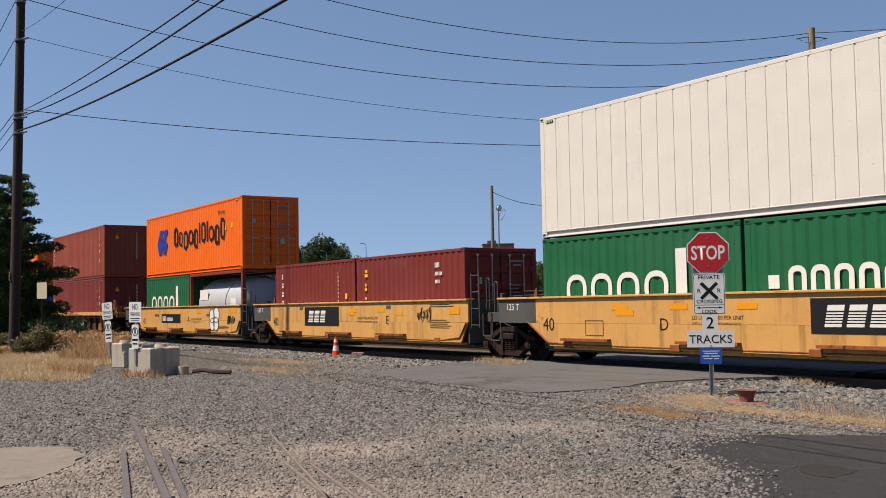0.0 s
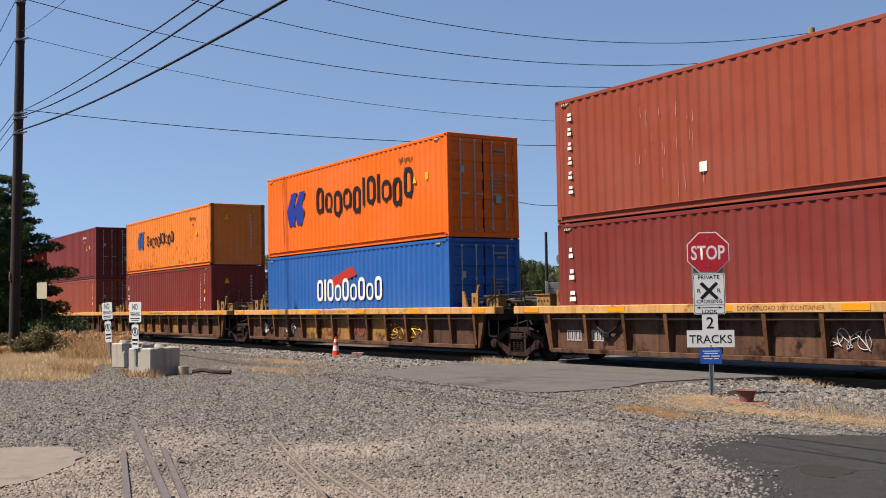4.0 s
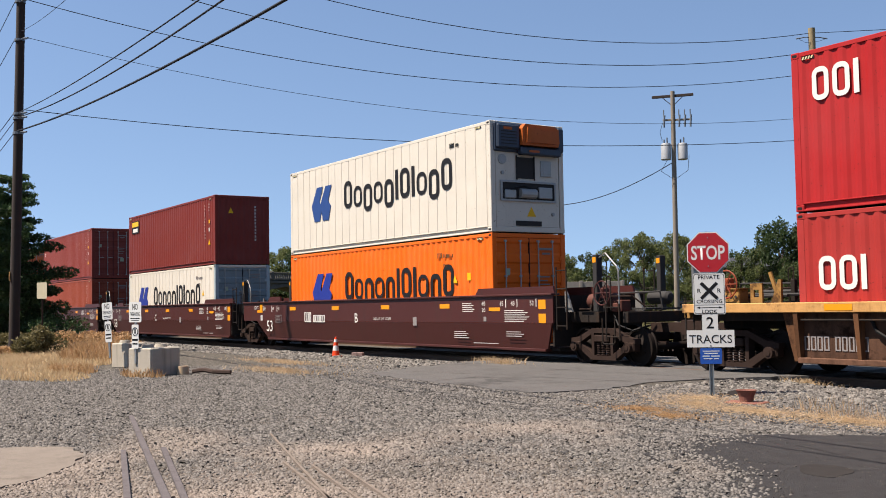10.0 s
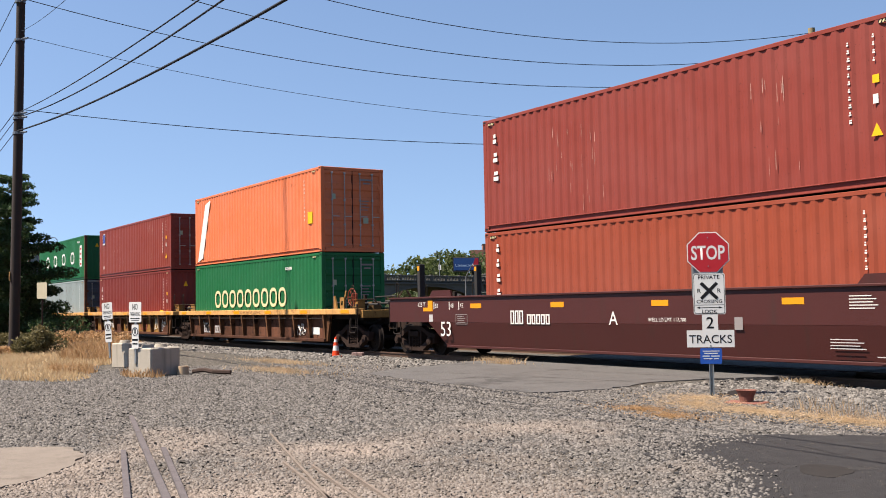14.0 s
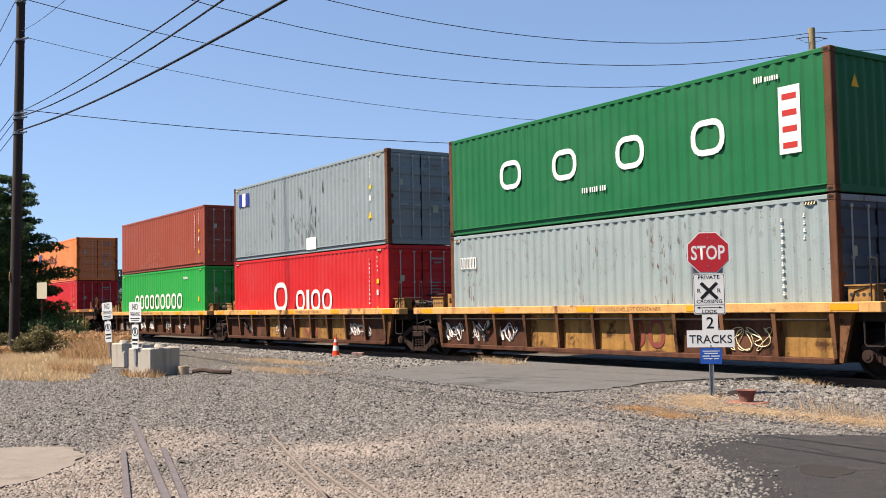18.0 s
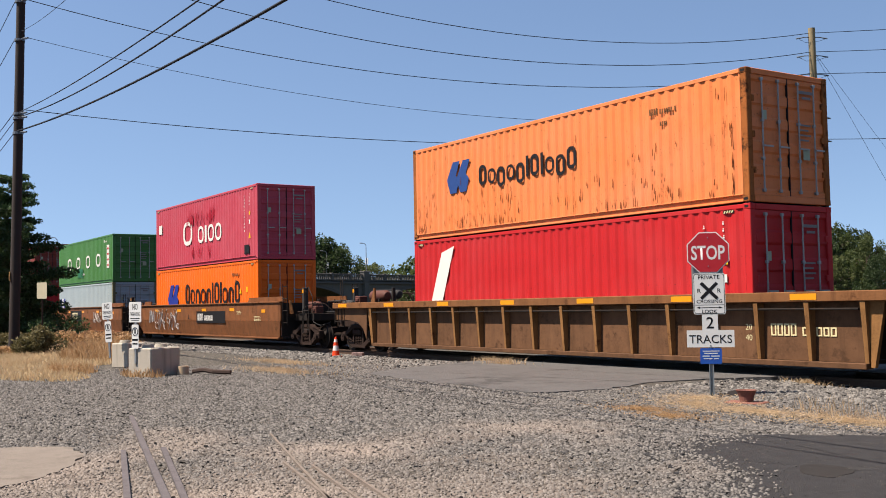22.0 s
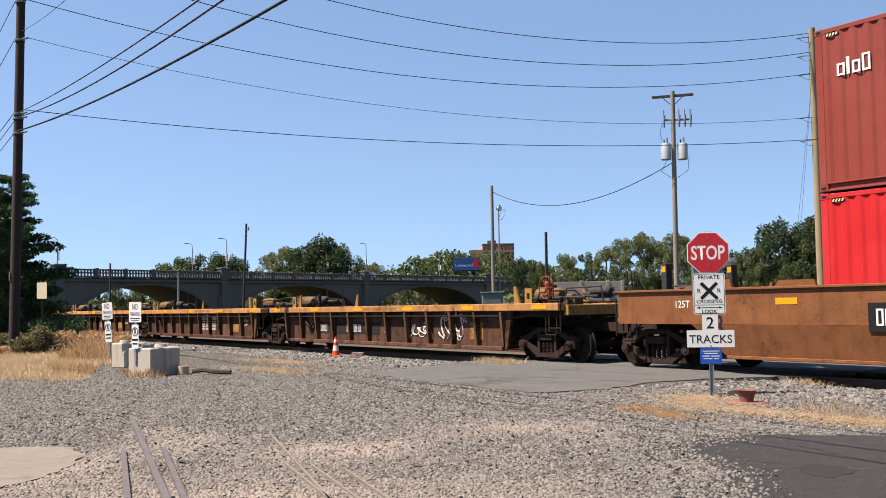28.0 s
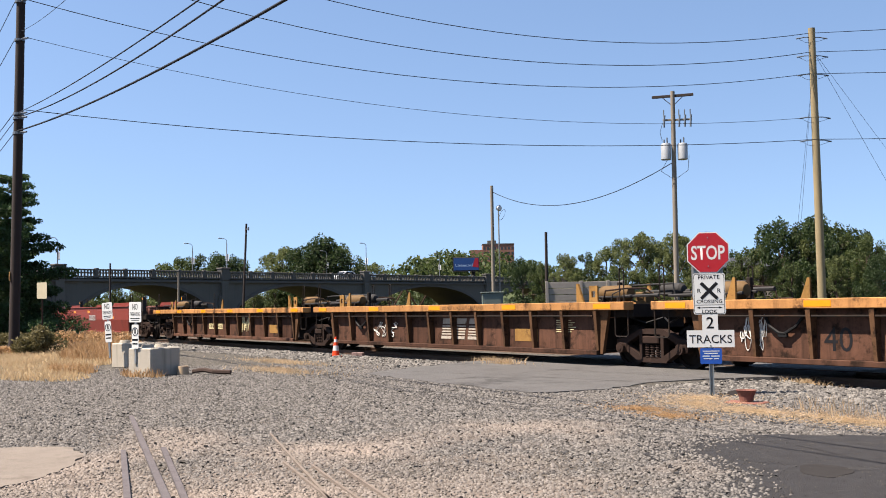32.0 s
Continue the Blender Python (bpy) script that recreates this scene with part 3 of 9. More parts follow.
def container(xl, z, L, h, mat, end, label, items=(), walls="steel", post=None, frame_mat=None, group="shipping containers on the train"):
    """A freight container, its left end at xl at 0 s. end: doors, front or reefer, at its leading (+x) end."""
    c = thing("shipping_container", (xl + L / 2, TRACK_Y, z), label, "container", group)
    MOVING.append((c, xl + L / 2))
    post = post or mat
    inner = L - 0.32
    key = (L, round(h, 3), walls)
    side = (lambda: corrugated(inner, 0.14, h - 0.08)) if walls == "steel" else (lambda: panelled(inner, 0.14, h - 0.08))
    me = shared(("side", *key), side, mat)
    part("side_wall", me, None, c, "", (0, -HALF_W + 0.008, 0))
    part("side_wall", me, None, c, "", Matrix.Translation((0, HALF_W - 0.008, 0)) @ Matrix.Rotation(math.pi, 4, 'Z'))
    rail = shared(("brail", L), lambda: Shape().box(-L / 2 + 0.17, L / 2 - 0.17, -0.008, 0.008, 0.028, 0.132).box(-L / 2 + 0.17, L / 2 - 0.17, -0.05, 0.05, 0.0, 0.03, 0.004).box(-L / 2 + 0.17, L / 2 - 0.17, -0.05, 0.05, 0.13, 0.15, 0.004), mat)
    trail = shared(("trail", L), lambda: Shape().box(-L / 2 + 0.17, L / 2 - 0.17, -0.03, 0.03, -0.085, 0.0, 0.008), mat)
    pst = shared(("post", round(h, 3)), lambda: Shape().box(-0.08, 0.08, -0.075, 0.075, 0.11, h - 0.11, 0.012), post)
    cst = shared("casting", casting, [post, P_GASKET_HOLE])
    for sy in (-1, 1):
        part("bottom_rail", rail, None, c, "", (0, sy * (HALF_W - 0.052), 0.005))
        part("top_rail", trail, None, c, "", (0, sy * (HALF_W - 0.034), h - 0.01))
        for sx in (-1, 1):
            part("corner_post", pst, None, c, "", (sx * (L / 2 - 0.083), sy * (HALF_W - 0.078), 0))
            for zz in (0.059, h - 0.059):
                part("corner_casting", cst, None, c, "", Matrix.Translation((sx * (L / 2 - 0.089), sy * (HALF_W - 0.081), zz)) @ Matrix.Rotation(0 if sy < 0 else math.pi, 4, 'Z'))
    part("roof", shared(("roof", L), lambda: Shape().box(-L / 2 + 0.17, L / 2 - 0.17, -HALF_W + 0.06, HALF_W - 0.06, -0.045, -0.015), mat), None, c, "", (0, 0, h))
    part("floor", shared(("cfloor", L), lambda: Shape().box(-L / 2 + 0.17, L / 2 - 0.17, -HALF_W + 0.1, HALF_W - 0.1, 0.02, 0.13), P_BLACK), None, c)
    wide = 2 * HALF_W - 0.30
    fr = shared(("front", round(h, 3)), lambda: corrugated(wide, 0.13, h - 0.10, 0.26, 0.028, 0.04), mat)
    for sx in (-1, 1):
        for z0, z1, nm in ((0.0, 0.14, "sill"), (h - 0.12, h - 0.004, "header")):
            part(nm, shared((nm, round(h, 3)), lambda: Shape().box(-0.05, 0.05, -HALF_W + 0.165, HALF_W - 0.165, z0 + 0.003, z1, 0.01), mat), None, c, "", (sx * (L / 2 - 0.055), 0, 0))
    # trailing end is always the plain corrugated wall
    part("end_wall", fr, None, c, "", Matrix.Translation((-L / 2 + 0.03, 0, 0)) @ Matrix.Rotation(-math.pi / 2, 4, 'Z'))
    if end == "front":
        part("end_wall", fr, None, c, "", Matrix.Translation((L / 2 - 0.03, 0, 0)) @ Matrix.Rotation(math.pi / 2, 4, 'Z'))
        def marks():
            sh = Shape()
            for i in range(11):
                sh.box(0, 0.004, 0.55, 0.62, h - 0.5 - i * 0.14, h - 0.41 - i * 0.14)
            return sh
        tagged(part("lettering", shared(("endcol", round(h, 2)), marks, P_GREYL), None, c, "", (L / 2 - 0.026, 0, 0)), kind="stuff")
        part("sticker", shared("endtri", lambda: Shape().prism([(-0.62, 0.0), (-0.4, 0.0), (-0.51, 0.24)], 0.0, 0.004, "x"), P_YELLOWL), None, c, "yellow warning triangle", (L / 2 - 0.026, 0, h * 0.74))
    elif end == "doors":
        dh = h - 0.27
        dw = wide / 2 - 0.008
        for sy in (-1, 1):
            leaf = part("door", shared(("leaf", round(h, 3)), lambda: door_leaf(dw, dh), frame_mat or mat), None, c, "closed cargo door", (L / 2 - 0.025, sy * (dw / 2 + 0.008), 0.145))
            for k in (-0.26, 0.22):
                part("locking_bar", shared(("bar", round(h, 3)), lambda: locking_bar(dh), P_ROD), None, leaf, "grey steel locking bar", (0.004, k, 0))
            for zz in (0.2, 0.5, 0.8):
                part("hinge", shared("hinge", lambda: Shape().box(-0.02, 0.03, -0.04, 0.04, -0.06, 0.06, 0.01), post), None, leaf, "", (0, sy * (dw / 2 - 0.03), dh * zz))
        part("gasket", shared(("gasket", round(h, 3)), lambda: Shape().box(-0.04, 0.0, -0.014, 0.014, 0.14, h - 0.12), P_GASKET_HOLE), None, c, "", (L / 2 - 0.02, 0, 0))
        end_marks(c, L, h)
        for y0, z0, w, hh in ((0.40, 0.34 * h, 0.2, 0.2), (-0.8, 0.62 * h, 0.14, 0.18)):
            part("sticker", shared(("doorsticker", w, hh), lambda: Shape().box(0, 0.004, 0, w, 0, hh), P_PALE), None, c, "", (L / 2 + 0.001, y0, z0))
    elif end == "reefer":
        navy = surface("reefer_housing", "27364a", 0.5, 0.1, 0.25, 4.0, "14181e", 0.5, 2.5, 0.4)
        cover = paint("reefer_orange", "b05a2a", 0.45, 0.6)
        sheet_m = surface("reefer_sheet", "a5a7a6", 0.45, 0.3, 0.12, 4.0, "5c5a56", 0.3, 3.0)
        part("end_wall", Shape().box(-0.12, -0.02, -1.05, 1.05, 0.14, h - 0.75, 0.01), P_REEFER, c, "white refrigeration bulkhead", (L / 2, 0, 0))
        unit = part("cooling_unit", Shape().box(-0.14, 0.05, -1.12, 1.14, h - 0.80, h - 0.04, 0.03).box(0.05, 0.16, -1.08, -0.36, h - 0.72, h - 0.1, 0.03).box(0.05, 0.16, 0.92, 1.12, h - 0.74, h - 0.08, 0.03).box(0.0, 0.2, -0.36, 1.0, h - 0.86, h - 0.66, 0.03), navy, c, "dark blue cooling unit housing", (L / 2, 0, 0))
        part("fan_cover", Shape().prism([(-0.34, h - 0.62), (0.86, h - 0.62), (0.9, h - 0.5), (0.88, h - 0.16), (0.76, h - 0.08), (-0.24, h - 0.06), (-0.34, h - 0.18)], 0.05, 0.24, "x").prism([(-0.24, h - 0.55), (0.76, h - 0.55), (0.76, h - 0.2), (-0.2, h - 0.16)], 0.24, 0.29, "x"), cover, unit, "scuffed orange fan cover")
        # black bars stand in for the shade in the vent slots
        for k in range(5):
            part("vent_slot", shared("reeferslot", lambda: Shape().box(0, 0.006, 0.0, 0.5, 0, 0.025), P_BLACK), None, unit, "", (0.161, -0.98, h - 0.62 + k * 0.08))
        for y0, z0, w, hh in ((-0.9, h - 0.24, 0.28, 0.07), (-0.1, h - 0.8, 0.34, 0.06)):
            part("sticker", Shape().box(0, 0.005, y0, y0 + w, z0, z0 + hh), cover, unit, "", (0.162 if y0 < -0.5 else 0.202, 0, 0))
        # black plates stand in for the shade in opening, recess and sill slot
        part("window", Shape().box(-0.02, 0.0, -0.36, 0.18, 1.42, 1.98).box(0.0, 0.02, -0.40, -0.36, 1.38, 2.02).box(0.0, 0.02, 0.18, 0.22, 1.38, 2.02), P_BLACK, c, "black plate painted as a shaded access opening", (L / 2, 0, 0))
        part("panel", Shape().box(-0.02, 0.02, 0.42, 0.78, 1.5, 1.92, 0.01).box(0.02, 0.03, 0.49, 0.71, 1.57, 1.85), sheet_m, c, "grey control panel", (L / 2, 0, 0))
        part("recess", Shape().box(-0.02, 0.004, -0.86, 0.86, 0.86, 1.3), P_BLACK, c, "black plate painted as a shaded machine recess", (L / 2, 0, 0))
        part("recess_frame", Shape().box(0.0, 0.03, -0.92, 0.92, 1.3, 1.35).box(0.0, 0.03, -0.92, 0.92, 0.81, 0.86).box(0.0, 0.03, -0.92, -0.86, 0.86, 1.3).box(0.0, 0.03, 0.86, 0.92, 0.86, 1.3), sheet_m, c, "", (L / 2, 0, 0))
        part("compressor", Shape().cyl((0.03, -0.32, 1.02), (0.03, 0.2, 1.02), 0.13, 12).box(0.0, 0.08, -0.8, -0.45, 0.88, 1.1, 0.02).box(0.0, 0.09, 0.3, 0.75, 0.9, 1.2, 0.02), sheet_m, c, "", (L / 2, 0, 0))
        part("cable", Shape().tube([(0.04, -0.7, 1.1), (0.06, -0.2, 1.22), (0.05, 0.3, 1.1), (0.05, 0.6, 0.95)], 0.018, 5), P_RUBBER, c, "", (L / 2, 0, 0))
        for y0, z0, r in ((-0.84, 1.9, 0.13), (-0.84, 1.55, 0.05), (0.82, 0.5, 0.05)):
            part("port", Shape().cyl((-0.02, y0, z0), (0.012, y0, z0), r, 14).cyl((0.012, y0, z0), (0.02, y0, z0), r * 0.7, 12), sheet_m, c, "round port cover", (L / 2, 0, 0))
        part("sill_slot", Shape().box(-0.02, 0.006, -0.42, 0.42, 0.17, 0.3), P_BLACK, c, "", (L / 2, 0, 0))
        part("sticker", Shape().prism([(-0.05, 0.42), (0.25, 0.42), (0.1, 0.68)], 0.0, 0.004, "x"), P_YELLOWL, c, "yellow warning triangle", (L / 2 - 0.015, 0, 0))
    if h > 2.8:
        def dashes():
            sh = Shape()
            for i in range(4):
                sh.prism([(i * 0.062, 0), (i * 0.062 + 0.03, 0), (i * 0.062 + 0.055, 0.05), (i * 0.062 + 0.025, 0.05)], -0.003, 0)
            return sh
        for xx in (-L / 2 + 0.25, L / 2 - 0.65):
            part("height_strip", shared("hstrip", lambda: Shape().box(-0.012, 0.26, -0.003, 0, -0.004, 0.054), P_BLACKL), None, c, "", (xx, -HALF_W - 0.001, h - 0.16))
            tagged(part("height_marks", shared("dashes", dashes, P_CREAM), None, c, "pale hazard dashes", (xx, -HALF_W - 0.0045, h - 0.16)), kind="stuff")
    if z > 1.0:
        for sx in (-1, 1):
            for sy in (-1, 1):
                part("twist_lock", shared("twistlock", lambda: Shape().box(-0.06, 0.06, -0.05, 0.05, -0.03, 0.001, 0.004), P_BLACK), None, c, "", (sx * (L / 2 - 0.09), sy * (HALF_W - 0.08), 0))
    decals(c, L, h, items)
    return c


P_REEFER = paint("reefer_white", "c9c3b6", 0.12, 0.2, 0.05)


def tank_container(xl, z):
    """A silver tank in a brown steel frame."""
    L, h = 6.06, 2.591
    c = thing("tank_container", (xl + L / 2, TRACK_Y, z), "silver cylindrical tank container in a brown steel frame", "tank container", "shipping containers on the train")
    MOVING.append((c, xl + L / 2))
    fm = paint("tank_frame", "7a3a2a", 0.3)
    pst = shared("tank_post", lambda: Shape().box(-0.08, 0.08, -0.075, 0.075, 0.11, h - 0.11, 0.012), fm)
    cst = shared("casting", casting, [fm, P_GASKET_HOLE])
    for sy in (-1, 1):
        for nm, zz in (("bottom_rail", 0.06), ("top_rail", h - 0.06)):
            part(nm, shared("tank_rail", lambda: Shape().box(-L / 2 + 0.16, L / 2 - 0.16, -0.06, 0.06, -0.06, 0.06, 0.01), fm), None, c, "", (0, sy * (HALF_W - 0.07), zz))
        for sx in (-1, 1):
            part("corner_post", pst, None, c, "", (sx * (L / 2 - 0.083), sy * (HALF_W - 0.078), 0))
            for zz in (0.059, h - 0.059):
                part("corner_casting", cst, None, c, "", Matrix.Translation((sx * (L / 2 - 0.089), sy * (HALF_W - 0.081), zz)) @ Matrix.Rotation(0 if sy < 0 else math.pi, 4, 'Z'))
    for sx in (-1, 1):
        for zz in (0.06, h - 0.06):
            part("cross_rail", Shape().box(-0.05, 0.05, -HALF_W + 0.17, HALF_W - 0.17, -0.05, 0.05, 0.01), fm, c, "", (sx * (L / 2 - 0.08), 0, zz))
    tank = Shape().revolve([(0.05, -2.62), (0.7, -2.56), (0.98, -2.42), (1.07, -2.25), (1.08, -2.17), (1.09, -2.15), (1.09, 2.15), (1.08, 2.17), (1.07, 2.25), (0.98, 2.42), (0.7, 2.56), (0.05, 2.62)], 32, "x")
    part("tank", tank, surface("tank_silver", "b4b7ba", 0.62, 0.15, 0.08, 2.0, "8a8478", 0.2, 1.5, 0.3), c, "silver tank shell", (0, 0, 1.28), smooth=True)
    for zz in (1.05, 0.80):
        part("lettering", bars("CiCCxxsxxx", 0.12), P_GREYL, c, "", (-2.2, -1.10, zz))
    part("placard", Shape().box(0, 0.95, -0.004, 0.0, 0, 0.42), P_WHITE, c, "white data placard", (-2.05, -1.085, 1.45))
    part("placard", Shape().box(0, 0.55, -0.004, 0.0, 0, 0.3), P_WHITE, c, "", (1.45, -1.085, 1.2))
    part("ring_stiffener", Shape().revolve([(1.092, -0.03), (1.12, -0.03), (1.12, 0.03), (1.092, 0.03)], 32, "x"), surface("tank_silver", ""), c, "", (0.9, 0, 1.28))
    part("end_frame", Shape().box(-0.02, 0.02, 0.35, 0.42, 0.12, h - 0.12).box(-0.02, 0.02, 0.8, 0.85, 0.12, h - 0.12).box(-0.02, 0.02, 0.42, 0.8, 0.8, 0.85).box(-0.02, 0.02, 0.42, 0.8, 1.5, 1.55), P_BLACK, c, "dark ladder frame", (L / 2 - 0.05, 0, 0))
    return c


# ---------------------------------------------------------------- the train: wagons
def sideframe():
    sh = Shape()
    y0, y1 = -0.09, 0.09
    sh.prism([(-0.36, 0.72), (0.36, 0.72), (0.33, 0.83), (-0.33, 0.83)], y0, y1)
    for s in (-1, 1):
        P = lambda pts: [(s * x, z) for x, z in pts]
        sh.prism(P([(0.27, 0.2), (0.35, 0.2), (0.36, 0.74), (0.27, 0.74)]), y0, y1)
        sh.prism(P([(0.33, 0.83), (0.36, 0.70), (0.72, 0.52), (1.06, 0.50), (1.06, 0.60), (0.78, 0.64)]), y0, y1)
        sh.prism(P([(0.30, 0.24), (0.40, 0.13), (0.80, 0.37), (0.72, 0.47)]), y0, y1)
        sh.box(s * 0.88 - 0.15, s * 0.88 + 0.15, -0.11, 0.11, 0.33, 0.54, 0.03)
        sh.cyl((s * 0.88, -0.19, 0.42), (s * 0.88, -0.1, 0.42), 0.11, 14)
        sh.cyl((s * 0.88, -0.205, 0.42), (s * 0.88, -0.19, 0.42), 0.06, 10)
    sh.prism([(-0.44, 0.12), (0.44, 0.12), (0.36, 0.22), (-0.36, 0.22)], y0, y1)
    sh.box(-0.24, 0.24, -0.13, 0.1, 0.52, 0.68, 0.02)
    return sh


def spring():
    """One coil spring, its turns as a waisted column."""
    prof = []
    for i in range(6):
        prof += [(0.045, 0.222 + i * 0.05), (0.068, 0.235 + i * 0.05), (0.045, 0.248 + i * 0.05)]
    return Shape().revolve(prof, 10, "z")


def wheelset_shape(r):
    sh = Shape().cyl((0, -0.86, 0), (0, 0.86, 0), 0.08, 12)
    for s in (-1, 1):
        prof = [(0.09, 0.66), (0.13, 0.64), (0.17, 0.68), (r * 0.55, 0.70), (r * 0.85, 0.685), (r + 0.025, 0.675), (r + 0.025, 0.70), (r, 0.715), (r, 0.815), (r * 0.86, 0.815), (r * 0.85, 0.765), (r * 0.5, 0.775), (0.17, 0.80), (0.13, 0.84), (0.09, 0.84)]
        sh.revolve([(a, s * b) for a, b in prof], 28)
    for k in range(3):
        t = k * 2.094
        sh.box(r * 0.42 * math.cos(t) - 0.03, r * 0.42 * math.cos(t) + 0.03, -0.80, -0.78, r * 0.42 * math.sin(t) - 0.03, r * 0.42 * math.sin(t) + 0.03)
    return sh


def truck(car, x, car_x, r=0.42):
    fr = part("truck", shared("truckframe", lambda: Shape().box(-0.2, 0.2, -0.86, 0.86, 0.5, 0.72, 0.03).box(-0.95, 0.95, -0.05, 0.05, 0.45, 0.52), P_RUSTSTEEL), None, car, "two-axle rusty steel truck", (x, 0, 0))
    sf = shared("sideframe", sideframe, P_RUSTSTEEL)
    sp = shared("spring", spring, P_RUSTSTEEL)
    for sy in (-1, 1):
        m = Matrix.Translation((0, sy * 1.0, 0)) @ Matrix.Rotation(0 if sy < 0 else math.pi, 4, 'Z')
        part("side_frame", sf, None, fr, "", m)
        for dx in (-0.15, 0.0, 0.15):
            part("spring", sp, None, fr, "", m @ Matrix.Translation((dx, -0.04, 0)))
    for dx in (-0.88, 0.88):
        ws = part("wheelset", shared(("wheelset", r), lambda: wheelset_shape(r), P_WHEEL, True), None, fr, "", (dx, 0, r))
        WHEELSETS.append((ws, car_x + x + dx, r, (dx, 0, r)))
    return fr


def rib(h):
    sh = Shape()
    v = [(x, y, z) for z, w, d in ((0.0, 0.035, 0.11), (h, 0.05, 0.19)) for x, y in ((-w, 0.0), (w, 0.0), (w, -d), (-w, -d))]
    return sh.add(v, [(0, 1, 2, 3), (4, 7, 6, 5), (0, 4, 5, 1), (1, 5, 6, 2), (2, 6, 7, 3), (3, 7, 4, 0)])


def handrail(h, w=0.42):
    return Shape().tube([(0, 0, 0), (0, 0, h - 0.06), (0.06, 0, h), (w - 0.06, 0, h), (w, 0, h - 0.06), (w, 0, 0)], 0.016, 6)


def ladder(h, w=0.42):
    sh = Shape().tube([(0, 0, 0), (0, 0, h)], 0.018, 6).tube([(w, 0, 0), (w, 0, h)], 0.018, 6)
    for i in range(max(2, int(h / 0.3))):
        z = 0.08 + i * (h - 0.16) / max(1, int(h / 0.3) - 1)
        sh.tube([(0, 0, z), (w, 0, z)], 0.014, 6)
    return sh


def stirrup():
    return Shape().tube([(0, 0, 0), (0, 0, -0.52), (0.04, 0, -0.56), (0.36, 0, -0.56), (0.4, 0, -0.52), (0.4, 0, 0)], 0.017, 6)


def brake_wheel():
    sh = Shape()
    ring = [(0.27 * math.cos(a), 0, 0.27 * math.sin(a)) for a in [i * math.pi / 10 for i in range(21)]]
    sh.tube(ring, 0.016, 6)
    for i in range(3):
        a = i * math.pi / 3
        sh.tube([(-0.26 * math.cos(a), 0, -0.26 * math.sin(a)), (0.26 * math.cos(a), 0, 0.26 * math.sin(a))], 0.012, 5)
    sh.box(-0.09, 0.09, 0.02, 0.16, -0.12, 0.12, 0.02)
    return sh


def tall_loop(h, w=0.13):
    return Shape().tube([(0, 0, 0), (0, 0, h - 0.04), (0.03, 0, h), (w - 0.03, 0, h), (w, 0, h - 0.04), (w, 0, 0)], 0.014, 6)


def end_gear(car, x, z, sx, mats, posts=0.0, wheel=None, loaded=True, tank=True, cabinet=False, coupled=False):
    """What stands on the platform over a truck: grab rails, reservoir, pipes, posts, brake wheel, coupler. sx: outward direction."""
    trim, dark = mats
    flip = Matrix.Rotation(0 if sx > 0 else math.pi, 4, 'Z')
    for sy in (-1, 1):
        part("grab_rail", shared("tallloop", lambda: tall_loop(0.78), dark), None, car, "", Matrix.Translation((x + sx * 0.55 - 0.06, sy * 1.36, z)))
        part("step", shared("stirrup", stirrup, dark), None, car, "", (x + sx * 0.55 - 0.2, sy * 1.38, z - 0.14))
    part("hose", Shape().tube([(x + sx * 0.2, -0.9, z - 0.05), (x + sx * 0.45, -1.0, z - 0.3), (x + sx * 0.8, -0.9, z - 0.42), (x + sx * 1.15, -0.7, z - 0.3)], 0.022, 6), P_RUBBER, car)
    if tank and not (cabinet and loaded):
        part("air_reservoir", shared("reservoir", lambda: Shape().revolve([(0.02, -0.50), (0.12, -0.48), (0.18, -0.4), (0.185, 0.38), (0.12, 0.48), (0.02, 0.50)], 18, "x"), P_TANK if cabinet else P_MTANK, True), None, car, "dusty steel air reservoir", (x - sx * 0.5, -0.55, z + 0.24))
        part("air_reservoir", shared("reservoir_small", lambda: Shape().revolve([(0.02, -0.36), (0.1, -0.34), (0.15, -0.28), (0.15, 0.28), (0.1, 0.34), (0.02, 0.36)], 16, "x"), P_BLACK, True), None, car, "", (x + sx * 0.3, 0.45, z + 0.3))
        for dx in (-0.25, 0.25):
            part("bracket", shared("saddle", lambda: Shape().box(-0.035, 0.035, -0.2, 0.2, 0, 0.16, 0.01), dark), None, car, "", (x - sx * 0.5 + dx, -0.55, z))
    if cabinet:
        part("lift_plate", shared("liftplate", lambda: Shape().box(-0.14, -0.06, -0.02, 0.02, 0, 0.42).box(0.06, 0.14, -0.02, 0.02, 0, 0.42).box(-0.06, 0.06, -0.02, 0.02, 0, 0.16).box(-0.06, 0.06, -0.02, 0.02, 0.30, 0.42), trim), None, car, "ochre plate with a hand hole", (x - sx * 0.62, -1.12, z))
        part("low_pipe", shared("lowpipe", lambda: Shape().tube([(-1.0, -0.7, 0.16), (1.0, -0.7, 0.18)], 0.035, 6).tube([(-0.9, -0.35, 0.22), (1.05, -0.35, 0.2)], 0.03, 6).tube([(-0.6, 0.5, 0.26), (0.8, 0.5, 0.26)], 0.05, 6), P_BLACK), None, car, "", (x, 0, z))
        if loaded:
            box_ = part("perforated_box", shared("perfbox", lambda: Shape().box(-0.26, 0.26, -0.14, 0.14, 0.02, 0.32, 0.015).box(-0.30, 0.30, -0.17, 0.17, 0.32, 0.345), trim), None, car, "ochre steel box with black discs for round holes", (x + sx * 0.1, -0.95, z))
            # black discs on the face stand in for the shade inside holes
            for k in range(4):
                part("hole", shared("hole_disc", lambda: Shape().cyl((0, -0.003, 0), (0, 0.0, 0), 0.035, 10), P_BLACK), None, box_, "", (-0.18 + 0.12 * k, -0.1405, 0.17))
